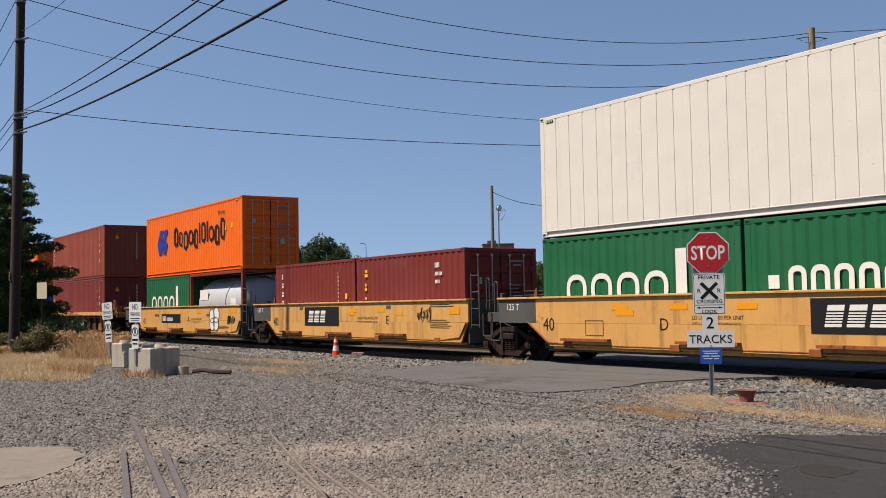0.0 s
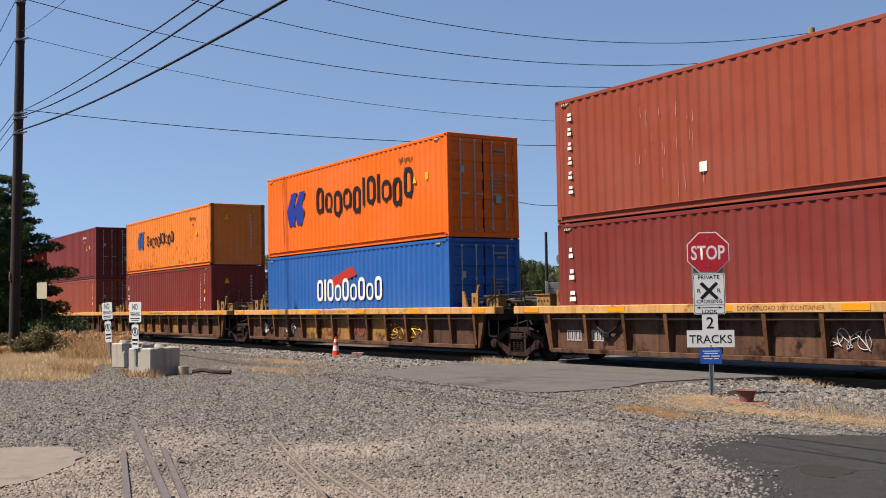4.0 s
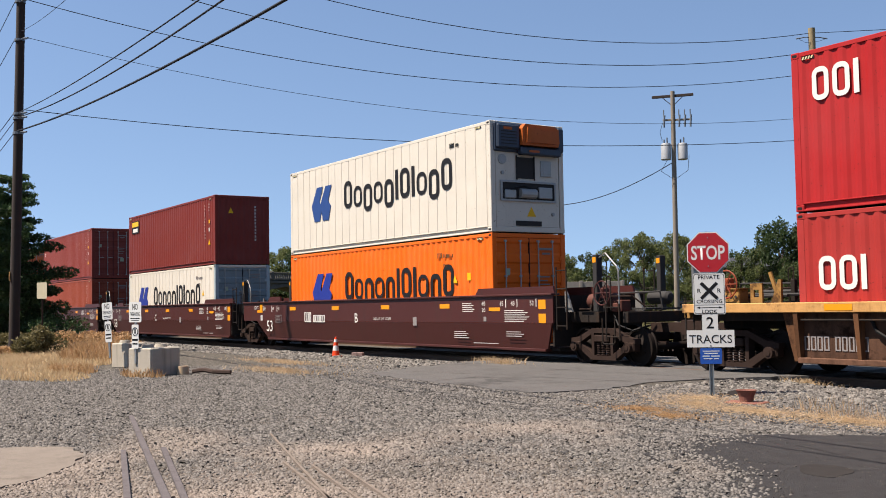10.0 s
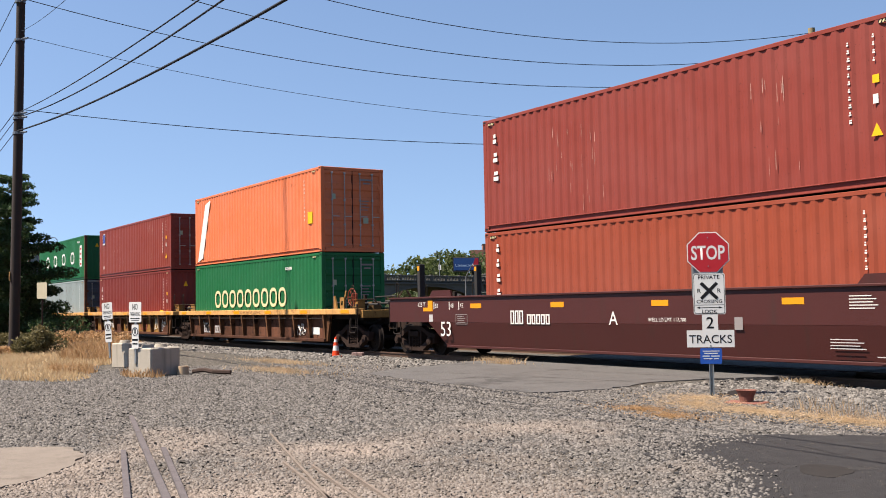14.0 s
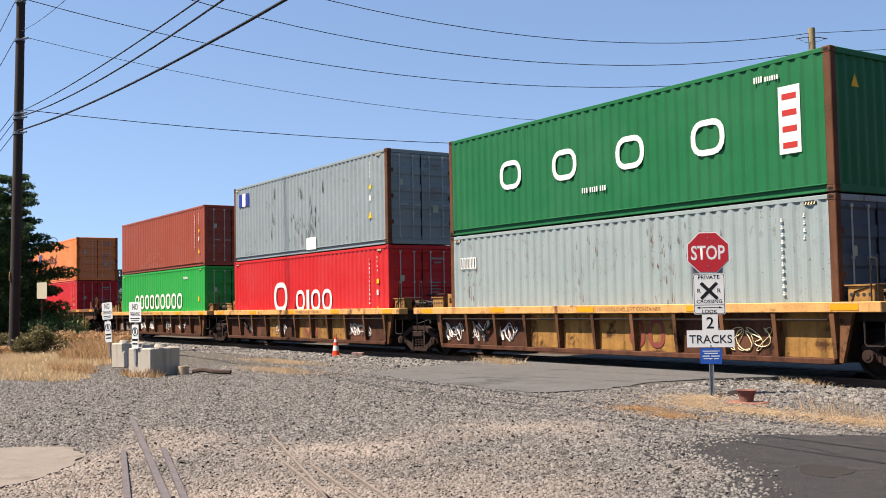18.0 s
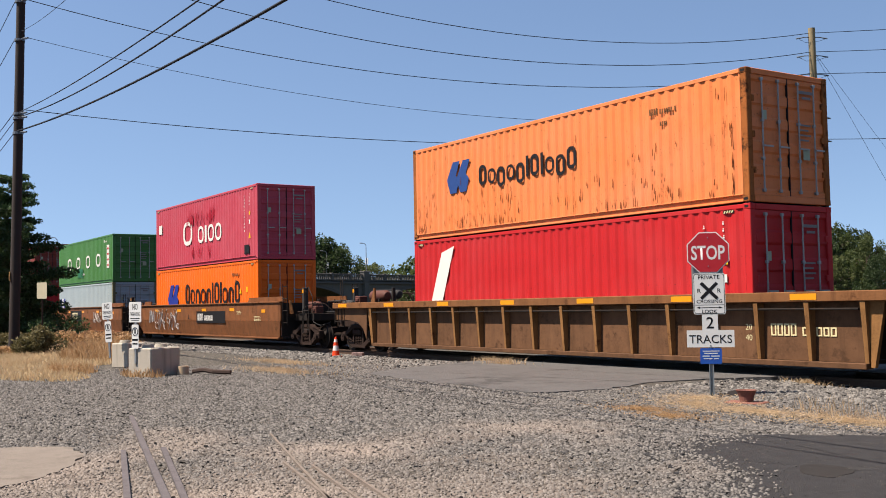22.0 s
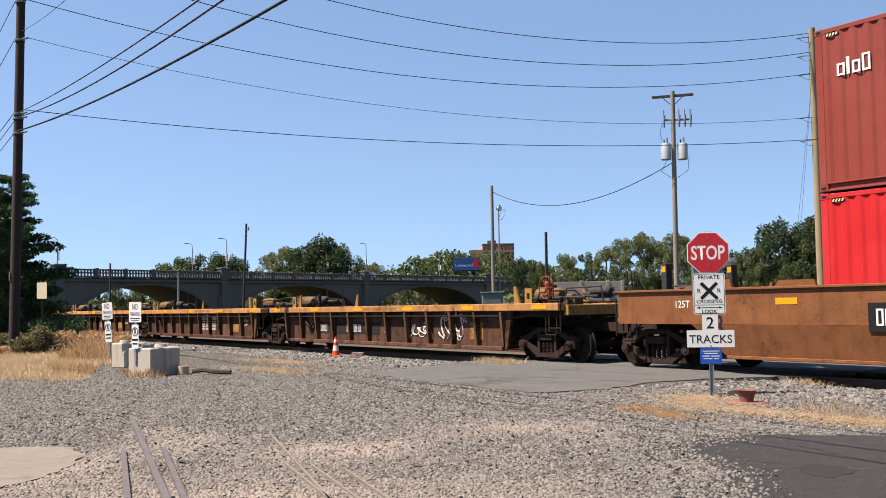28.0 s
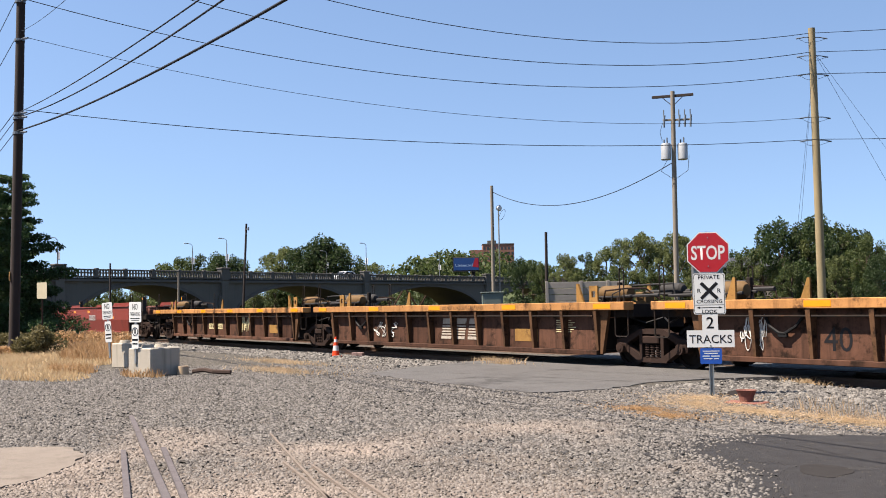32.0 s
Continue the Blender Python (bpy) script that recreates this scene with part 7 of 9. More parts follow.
def scatter_stones(name, count, region, size, mat, label, seed, blocked=(), paved=None):
    """Many small angular stones as one mesh."""
    rng = np.random.default_rng(seed)
    pts = np.empty((0, 2))
    while len(pts) < count:
        q = region(rng, count)
        keep = np.ones(len(q), bool)
        for poly in blocked:
            inside = np.zeros(len(q), bool)
            n = len(poly)
            for i in range(n):
                x1, y1 = poly[i]
                x2, y2 = poly[(i + 1) % n]
                cond = ((y1 > q[:, 1]) != (y2 > q[:, 1]))
                inside ^= cond & (q[:, 0] < (x2 - x1) * (q[:, 1] - y1) / (y2 - y1 + 1e-9) + x1)
            keep &= ~inside
        pts = np.concatenate([pts, q[keep]])
    pts = pts[:count]
    base = np.array([(-1, -1, -0.6), (1, -1, -0.6), (1, 1, -0.6), (-1, 1, -0.6), (-0.7, -0.6, 0.5), (0.6, -0.8, 0.6), (0.75, 0.6, 0.45), (-0.5, 0.75, 0.65)])
    quads = np.array([(0, 1, 5, 4), (1, 2, 6, 5), (2, 3, 7, 6), (3, 0, 4, 7), (4, 5, 6, 7)])
    s = rng.uniform(size[0], size[1], (count, 1, 1)) * rng.uniform(0.65, 1.3, (count, 1, 3))
    v = (base[None] + rng.uniform(-0.3, 0.3, (count, 8, 3))) * s * np.array([1.0, 1.0, 0.85])
    a = rng.uniform(0, 2 * np.pi, count)
    b = rng.normal(0, 0.6, count)
    ca, sa, cb, sb = np.cos(a)[:, None], np.sin(a)[:, None], np.cos(b)[:, None], np.sin(b)[:, None]
    x, y, z = v[..., 0], v[..., 1], v[..., 2]
    y, z = y * cb - z * sb, y * sb + z * cb
    x, y = x * ca - y * sa, x * sa + y * ca
    gz = np.array([ground_height(px, py) for px, py in pts])
    if paved:
        inside = np.zeros(count, bool)
        for i in range(len(paved)):
            (x1, y1), (x2, y2) = paved[i], paved[(i + 1) % len(paved)]
            cond = ((y1 > pts[:, 1]) != (y2 > pts[:, 1]))
            inside ^= cond & (pts[:, 0] < (x2 - x1) * (pts[:, 1] - y1) / (y2 - y1 + 1e-9) + x1)
        gz = np.where(inside, 0.006, gz)
    out = np.stack([x + pts[:, 0:1], y + pts[:, 1:2], z + gz[:, None] + 0.004], -1).reshape(-1, 3)
    faces = (quads[None] + 8 * np.arange(count)[:, None, None]).reshape(-1, 4)
    me = bpy.data.meshes.new(name)
    me.vertices.add(len(out))
    me.vertices.foreach_set("co", out.ravel().astype(np.float32))
    me.loops.add(faces.size)
    me.loops.foreach_set("vertex_index", faces.ravel().astype(np.int32))
    me.polygons.add(len(faces))
    me.polygons.foreach_set("loop_start", np.arange(0, faces.size, 4, dtype=np.int32))
    me.update(calc_edges=True)
    me.materials.append(mat)
    return tagged(new(name, me), label, "gravel", kind="stuff")


STONE = stone_material("crushed_stone", "4c4a48", "9a9590", "b8a89b")
STONE_LIGHT = stone_material("ballast_stone", "474543", "a29d96", "7e756b")
PAVED = [[(-19.6, 10.7), (-12.9, 10.4), (-12.6, 16.0), (-21.7, 16.0), (-20.4, 12.6)], [(-7.75, 7.5), (-7.7, 8.45), (-6.5, 9.4), (-3.0, 11.6), (2.0, 12.0), (2.0, 3.0), (-4.6, 4.9), (-5.75, 6.3), (-6.1, 6.9)],
         [(-11.92, 1.95), (-11.64, 2.4), (-11.4, 2.69), (-10.88, 2.72), (-10.54, 2.64), (-9.97, 2.38), (-9.36, 1.91), (-9.14, 1.62), (-9.0, 1.43)]]


def near_region(rng, n):
    # fills only the camera's view cone, thicker towards the camera
    d = 5.5 + 20.5 * rng.uniform(0, 1, n) ** 1.05
    ang = radians(YAW) + rng.uniform(-0.44, 0.44, n)
    return np.stack([-np.sin(ang) * d, np.cos(ang) * d], -1)


def band_region(rng, n):
    return np.stack([rng.uniform(-50, -4, n), rng.uniform(12.2, 16.0, n)], -1)


def mid_region(rng, n):
    # again only the camera's view cone
    d = 10.0 + 17.0 * rng.uniform(0, 1, n)
    ang = radians(YAW) + rng.uniform(-0.44, 0.44, n)
    return np.stack([-np.sin(ang) * d, np.cos(ang) * d], -1)


scatter_stones("gravel", 52000, mid_region, (0.008, 0.021), STONE, "coarse grey stone over the yard", 14, PAVED + [[(-60, 14.6), (10, 14.6), (10, 40), (-60, 40)]])
scatter_stones("gravel", 125000, near_region, (0.005, 0.0155), STONE, "loose grey crushed stone over the yard", 11, PAVED + [[(-60, 14.6), (10, 14.6), (10, 40), (-60, 40)]])
scatter_stones("gravel", 16000, band_region, (0.018, 0.042), STONE_LIGHT, "pale loose ballast beside the track", 12, PAVED)


EDGE = [(-7.7, 8.3), (-7.9, 7.5), (-7.0, 6.8), (-6.25, 6.5), (-5.75, 5.95), (-5.3, 5.55), (-4.5, 4.85), (-3.6, 4.5)]


def spill_region(rng, n):
    k = rng.integers(0, len(EDGE) - 1, n)
    t = rng.uniform(0, 1, (n, 1))
    e = np.array(EDGE)
    return e[k] * (1 - t) + e[k + 1] * t + rng.normal(0, 0.2, (n, 2)) * np.array([1.4, 1.0]) + np.array([0.08, 0.05])


scatter_stones("gravel", 5200, spill_region, (0.005, 0.015), STONE, "gravel spilled over the driveway's edge", 13, (), DRIVE)

def driveway_region(rng, n):
    return np.stack([rng.uniform(-7.6, -1.0, n), rng.uniform(3.6, 9.4, n)], -1)


scatter_stones("grit", 3500, driveway_region, (0.0015, 0.005), stone_material("grit_stone", "2c2a29", "7d766c", "5e5750"), "fine grit and chips on the driveway", 15, [[(-12, 9.0), (-7.7, 8.2), (-6.5, 9.2), (-6.5, 12), (-12, 12)], [(-7.8, 7.5), (-6.6, 6.8), (-6.0, 6.8), (-5.3, 5.7), (-4.6, 4.9), (-5.0, 3.0), (-9, 3.0)]], DRIVE)

# ---------------------------------------------------------------- dry grass and weeds
def blades(name, count, spots, height, mat, label, seed, lean=0.5, width=0.006, lift=0.0):
    rng = np.random.default_rng(seed)
    w = np.array([s[2] * s[3] for s in spots])
    pick = rng.choice(len(spots), count, p=w / w.sum())
    sp = np.array(spots)[pick]
    r = np.abs(rng.normal(0, 0.62, count)) if lift else np.sqrt(rng.uniform(0, 1, count))
    t = rng.uniform(0, 2 * np.pi, count)
    x = sp[:, 0] + sp[:, 2] * r * np.cos(t)
    y = sp[:, 1] + sp[:, 3] * r * np.sin(t)
    h = rng.uniform(height[0], height[1], count) * sp[:, 4]
    a = rng.uniform(0, 2 * np.pi, count)
    ln = rng.uniform(0.1, lean, count) * h
    b = rng.uniform(0, 2 * np.pi, count)
    z = np.array([ground_height(p, q) for p, q in zip(x, y)]) + lift * rng.uniform(0.2, 1.0, count)
    dx, dy = np.cos(a) * width, np.sin(a) * width
    v = np.stack([np.stack([x - dx, y - dy, z], -1), np.stack([x + dx, y + dy, z], -1),
                  np.stack([x + dx * 0.7 + np.cos(b) * ln * 0.4, y + dy * 0.7 + np.sin(b) * ln * 0.4, z + h * 0.6], -1),
                  np.stack([x + np.cos(b) * ln, y + np.sin(b) * ln, z + h], -1),
                  np.stack([x - dx * 0.7 + np.cos(b) * ln * 0.4, y - dy * 0.7 + np.sin(b) * ln * 0.4, z + h * 0.6], -1)], 1).reshape(-1, 3)
    f = [(5 * i, 5 * i + 1, 5 * i + 2, 5 * i + 3, 5 * i + 4) for i in range(count)]
    me = bpy.data.meshes.new(name)
    me.from_pydata(v.tolist(), [], f)
    me.materials.append(mat)
    return tagged(new(name, me), label, "grass", kind="stuff")


STRAW = leaf_material("straw", "cdab82", "ecd4b0", 0.45, col)
STRAW_TAN = leaf_material("straw_tan", "d0ad7e", "f0d6ac", 0.45, col)
STRAW_RED = leaf_material("straw_red", "a98159", "d4ae80", 0.4, col)
WEED = leaf_material("weed", "5c5a36", "94875a", 0.3)
blades("dry_grass", 9000, [(-10.6, 11.3, 1.0, 0.7, 0.8), (-8.9, 10.4, 1.5, 0.6, 1.0), (-7.4, 10.4, 1.6, 0.6, 1.0), (-10.0, 10.6, 0.9, 0.5, 0.8), (-6.2, 10.7, 1.4, 0.6, 1.0)], (0.008, 0.03), STRAW, "flattened straw-coloured dry grass", 21, 7.0, 0.004, 0.045)
blades("dry_grass", 240, [(-7.9, 10.9, 0.6, 0.4, 1.0), (-8.6, 11.2, 0.4, 0.2, 0.8), (-6.6, 11.2, 0.8, 0.3, 0.7)], (0.08, 0.3), STRAW, "upright dry grass stems", 22, 0.6, 0.003)
blades("dry_grass", 1500, [(-10.0, 9.6, 0.7, 0.35, 0.6), (-9.2, 9.3, 0.6, 0.3, 0.6)], (0.01, 0.05), STRAW_RED, "reddish dry weeds", 23, 6.0, 0.005, 0.04)
blades("dry_grass", 16000, [(-33.5, 6.8, 6.0, 2.0, 1.0), (-27.0, 5.0, 4.5, 1.2, 0.8), (-38.5, 8.6, 5.0, 1.6, 1.2), (-24.0, 5.2, 2.0, 0.8, 0.6)], (0.05, 0.2), STRAW_TAN, "straw-coloured dry grass beside the blocks", 24, 0.8, 0.012)
blades("dry_grass", 5000, [(-31.0, 8.2, 2.2, 1.0, 1.0), (-35.0, 9.4, 3.0, 0.9, 1.2), (-22.6, 6.9, 0.9, 0.4, 0.5), (-25.5, 6.1, 1.2, 0.5, 0.6)], (0.12, 0.45), STRAW_RED, "brown dry weeds beside the blocks", 25, 0.7, 0.01)
blades("dry_grass", 3500, [(-21.6, 9.7, 2.0, 0.5, 0.5), (-25.0, 11.3, 2.5, 0.5, 0.4), (-19.8, 14.6, 0.8, 0.3, 1.0), (-21.2, 15.2, 0.7, 0.25, 0.9), (-12.0, 15.5, 0.7, 0.2, 0.6)], (0.05, 0.2), STRAW, "thin dry grass in the gravel", 26, 1.6, 0.006, 0.02)


# ---------------------------------------------------------------- trees
BARK = surface("bark", "4b3d32", 0.95, 0, 0.25, 3.0, "2e261f", 0.4, 2.0, bump=0.4, bump_scale=20)
LEAF_A = leaf_material("leaf_mid", "455632", "6c7a46")
LEAF_B = leaf_material("leaf_light", "5f6c3e", "8f9860")
LEAF_C = leaf_material("leaf_dark", "34472b", "54683c")
PINE = leaf_material("pine_needles", "2a4226", "5a7a46", 0.25)


def leaf_cloud(centres, radii, count, size, seed, aspect=1.0):
    """Leaves as small bent quads, thickest at the clumps' skins."""
    rng = np.random.default_rng(seed)
    centres, radii = np.array(centres), np.array(radii)
    w = radii.prod(1) ** (2 / 3)
    k = rng.choice(len(centres), count, p=w / w.sum())
    d = rng.normal(size=(count, 3))
    d /= np.linalg.norm(d, axis=1, keepdims=True)
    r = rng.uniform(0.35, 1.0, (count, 1)) ** 0.5
    c = centres[k] + d * radii[k] * r
    u = rng.normal(size=(count, 3))
    u /= np.linalg.norm(u, axis=1, keepdims=True)
    t = np.cross(u, rng.normal(size=(count, 3)))
    t /= np.linalg.norm(t, axis=1, keepdims=True)
    s = rng.uniform(0.6, 1.3, (count, 1)) * size
    n = np.cross(u, t)
    v = np.stack([c - u * s * aspect, c + t * s * 0.5 + n * s * 0.15, c + u * s * aspect, c - t * s * 0.5 + n * s * 0.15], 1).reshape(-1, 3)
    return v


def leaves_mesh(name, v, mat):
    n = len(v) // 4
    me = bpy.data.meshes.new(name)
    me.vertices.add(len(v))
    me.vertices.foreach_set("co", v.ravel().astype(np.float32))
    me.loops.add(len(v))
    me.loops.foreach_set("vertex_index", np.arange(len(v), dtype=np.int32))
    me.polygons.add(n)
    me.polygons.foreach_set("loop_start", np.arange(0, len(v), 4, dtype=np.int32))
    me.update(calc_edges=True)
    me.materials.append(mat)
    return me


def broadleaf(h, spread, seed, mat, leaves=2600, size=0.22):
    """Trunk and crown meshes of a broad-leaved tree."""
    rnd = random.Random(seed)
    wood = Shape()
    lean = (rnd.uniform(-0.3, 0.3), rnd.uniform(-0.3, 0.3))
    top = Vector((lean[0], lean[1], h * 0.75))
    wood.cyl((0, 0, -0.3), (lean[0] * 0.4, lean[1] * 0.4, h * 0.35), 0.035 * h * 0.5 + 0.05, 9, 0.025 * h * 0.5 + 0.03)
    wood.cyl((lean[0] * 0.4, lean[1] * 0.4, h * 0.35), tuple(top), 0.025 * h * 0.5 + 0.03, 8, 0.03)
    cs, rs = [], []
    for i in range(44):
        f = rnd.uniform(0.16, 0.97)
        z = h * f
        prof = (1 - abs(2 * (f - 0.48)) ** 2.4) ** 0.6 if abs(f - 0.48) < 0.5 else 0.1
        a = i * 2.4 + rnd.uniform(-0.4, 0.4)
        rr = spread * max(0.1, prof) * rnd.uniform(0.3, 0.92)
        p = Vector((rr * math.cos(a), rr * math.sin(a), z))
        if i % 3 == 0:
            wood.tube([(lean[0] * 0.5, lean[1] * 0.5, z * 0.7), tuple(p * 0.55 + Vector((0, 0, z * 0.4))), tuple(p)], 0.03 + 0.003 * h, 5)
        cs.append(tuple(p))
        q = spread * rnd.uniform(0.14, 0.27)
        rs.append((q, q * rnd.uniform(0.8, 1.1), q * rnd.uniform(0.8, 1.5)))
    cs.append((lean[0], lean[1], h * 0.9))
    rs.append((spread * 0.2, spread * 0.2, h * 0.1))
    tm = wood.mesh("trunk", True)
    tm.materials.append(BARK)
    return tm, leaves_mesh("crown", leaf_cloud(cs, rs, leaves, size, seed), mat)


KINDS = [broadleaf(8.0, 3.2, 1, LEAF_A, 8200, 0.13), broadleaf(9.0, 3.0, 2, LEAF_B, 8200, 0.13), broadleaf(7.5, 3.6, 3, LEAF_C, 8200, 0.13), broadleaf(10.0, 3.4, 4, LEAF_B, 8600, 0.14), broadleaf(8.5, 2.8, 5, LEAF_A, 7200, 0.13)]


def plant(x, y, h, k, label, turn=0.0, wide=1.0, group="trees beyond the tracks", z=-0.3):
    tm, cm = KINDS[k]
    base = (8.0, 9.0, 7.5, 10.0, 8.5)[k]
    ob = thing("tree", (x, y, z), label, "tree", group, turn=turn)
    s = h / base
    ob.scale = (s * wide, s * wide, s)
    part("trunk", tm, None, ob)
    part("crown", cm, None, ob)
    return ob


def far_spot(px, depth):
    """A place in the plan from its bearing off the camera's axis (picture widths / focal length) and depth."""
    s, c = math.sin(radians(YAW)), math.cos(radians(YAW))
    return (-s * depth + c * px * depth, c * depth + s * px * depth)


TREES = [(-92.7, 77.4, 7.2, 1), (-89.7, 78.2, 7.3, 4), (-86.9, 78.7, 7.7, 1), (-82.9, 77.5, 8.7, 3), (-80.4, 77.6, 8.8, 1), (-80.9, 80.6, 8.3, 3), (-77.0, 79.2, 8.6, 1)]
TREES_2 = [(-81.3, 85.4, 8.7, 4), (-83.5, 91.3, 8.2, 0), (-76.8, 87.0, 6.6, 2), (-77.7, 91.2, 7.0, 0), (-62.9, 78.6, 8.6, 2), (-64.2, 77.2, 6.6, 1), (-66.0, 76.4, 6.0, 4), (-61.6, 79.9, 8.3, 3), (-60.0, 79.4, 8.8, 2), (-60.4, 82.5, 8.5, 4), (-60.7, 85.8, 7.9, 2), (-58.7, 85.4, 7.3, 4), (-55.2, 79.7, 6.8, 0), (-49.8, 73.6, 4.9, 2)]
TREES_3 = [(-117.7, 94.0, 7.2, 0), (-135.1, 103.8, 8.7, 2), (-68.1, 78.6, 5.0, 1), (-55.4, 76.0, 5.2, 1), (-73.1, 78.2, 5.3, 1), (-72.8, 71.3, 5.2, 4), (-77.6, 71.3, 4.8, 0), (-84.4, 71.9, 4.7, 1), (-57.5, 72.8, 4.5, 0)]
BRIDGE_TREES = [(-186.9, 61.0, 10.0, 1), (-183.2, 62.9, 10.5, 0), (-179.5, 65.0, 10.8, 0), (-171.9, 65.6, 10.7, 2), (-170.7, 67.5, 10.2, 2), (-171.4, 75.4, 11.3, 1), (-167.2, 76.3, 12.1, 1), (-166.2, 77.9, 11.3, 4), (-158.5, 76.9, 11.6, 2), (-154.4, 77.5, 12.8, 2), (-156.7, 81.4, 11.6, 0)]
BRIDGE_TREES_2 = [(-158.3, 86.5, 8.8, 1), (-161.5, 90.8, 9.2, 1), (-179.1, 45.9, 6.1, 1), (-171.7, 48.1, 5.6, 0), (-172.0, 51.4, 5.2, 1), (-171.8, 57.1, 5.4, 0), (-197.2, 119.0, 4.8, 0), (-194.9, 113.4, 5.0, 1), (-200.5, 95.8, 4.0, 0)]
for i, (x, y, h, k) in enumerate(TREES + TREES_2 + TREES_3):
    plant(x, y, h, k, ("leafy green tree in full summer leaf", "light green tree with a ragged crown", "dark green broad-crowned tree", "tall light green leafy tree", "narrow green tree in summer leaf")[k], i * 67.0, 0.86)
for i, (x, y, h, k) in enumerate(BRIDGE_TREES + BRIDGE_TREES_2):
    plant(x, y, h, k, "green tree rising behind the stone bridge", i * 53.0, 1.0, "trees behind the bridge")


for i in range(16):
    bx, by = 2.0 + i * 7.4, 17.0 + 3.0 * (i % 3)
    ca, sa = math.cos(math.atan2(126.92 - 28.16, -160.77 + 124.83)), math.sin(math.atan2(126.92 - 28.16, -160.77 + 124.83))
    plant(-124.83 + ca * bx - sa * by, 28.16 + sa * bx + ca * by, 5.0 + 0.6 * (i % 3), (0, 2, 1, 4)[i % 4], "green tree seen through the bridge's arches", i * 41.0, 1.15, "trees behind the bridge")


def wooded_hill():
    """Far woods on a rising slope."""
    rng = np.random.default_rng(5)
    cs, rs = [], []
    for i in range(420):
        px = rng.uniform(-0.42, 0.36)
        d = rng.uniform(300, 430)
        x, y = far_spot(px, d)
        crest = 15.5 * math.exp(-((px - 0.005) / 0.075) ** 2) + 7.0 * math.exp(-((px - 0.1) / 0.07) ** 2)
        z = (crest if px < 0.3 else 5.0) * rng.uniform(0.25, 0.93) + 1.5
        cs.append((x, y, z))
        q = rng.uniform(4.0, 7.0)
        rs.append((q, q, q * 0.7))
    ob = new("far_woods", leaves_mesh("far_woods", leaf_cloud(cs, rs, 60000, 0.8, 5), LEAF_A))
    return tagged(ob, "wooded hillside far behind the bridge", "woods", kind="stuff")


wooded_hill()


def hill_ground():
    sh = Shape()
    rows_ = []
    for j, d in enumerate((290, 340, 400, 470)):
        for i in range(25):
            px = -0.45 + i * 0.035
            x, y = far_spot(px, d)
            crest = 14.0 * math.exp(-((px - 0.005) / 0.075) ** 2) + 6.0 * math.exp(-((px - 0.1) / 0.07) ** 2)
            rows_.append((x, y, -0.6 if j in (0, 3) else crest * (0.55 if j == 1 else 0.8)))
    sh.add(rows_, [(j * 25 + i, j * 25 + i + 1, (j + 1) * 25 + i + 1, (j + 1) * 25 + i) for j in range(3) for i in range(24)])
    tagged(solid("hillside", sh, surface("hill_soil", "3d4a26", 0.95, 0, 0.2, 0.1), "low wooded hill", "hill"), kind="structure")


hill_ground()


# the dark conifer beside the yard
def conifer(x, y, h, spread, seed, label):
    rnd = random.Random(seed)
    ob = thing("conifer", (x, y, -0.05), label, "tree", "conifers beside the yard")
    wood = Shape().cyl((0, 0, -0.3), (0, 0, h * 0.97), 0.2, 9, 0.03)
    cs, rs = [], []
    for i in range(46):
        z = h * (0.06 + 0.9 * i / 46)
        r = spread * (1 - 0.72 * (z / h) ** 1.3) * rnd.uniform(0.45, 1.0)
        a = i * 2.4 + rnd.uniform(-0.5, 0.5)
        tip = (r * math.cos(a), r * math.sin(a), z + 0.1 * r)
        wood.tube([(0, 0, z), (tip[0] * 0.5, tip[1] * 0.5, z + 0.12 * r), tip], 0.025, 5)
        for q in (0.45, 0.75, 1.0):
            cs.append((tip[0] * q, tip[1] * q, z + 0.1 * r * q))
            s = 0.20 + 0.42 * r * 0.35
            rs.append((s * 1.3, s * 1.3, s * 0.55))
    part("trunk", wood, BARK, ob, smooth=True)
    part("crown", leaves_mesh("crown", leaf_cloud(cs, rs, 26000, 0.075, seed, 1.5), PINE), None, ob)
    return ob


conifer(-52.8, 9.9, 8.4, 3.2, 31, "dark green conifer with drooping needled boughs")
conifer(-50.8, 7.6, 8.6, 2.6, 32, "dark green conifer behind the utility pole")
conifer(-57.5, 10.6, 6.5, 2.6, 33, "dark green conifer with a ragged top")
conifer(-60.5, 5.5, 9.0, 3.4, 34, "dark green conifer at the yard's edge")


def shrub(x, y, h, r, seed, mat, label, count=1700):
    rng = random.Random(seed)
    cs = [(rng.uniform(-r, r) * 0.7, rng.uniform(-r, r) * 0.7, h * rng.uniform(0.3, 0.75)) for _ in range(9)]
    rs = [(r * 0.45, r * 0.45, h * 0.32)] * 9
    ob = thing("shrub", (x, y, -0.03), label, "shrub", "shrubs beside the yard")
    wood = Shape()
    for c in cs:
        wood.tube([(c[0] * 0.2, c[1] * 0.2, -0.1), (c[0] * 0.6, c[1] * 0.6, c[2] * 0.6), c], 0.014, 5)
    part("stems", wood, BARK, ob)
    part("foliage", leaves_mesh("foliage", leaf_cloud(cs, rs, count, 0.06, seed), mat), None, ob)


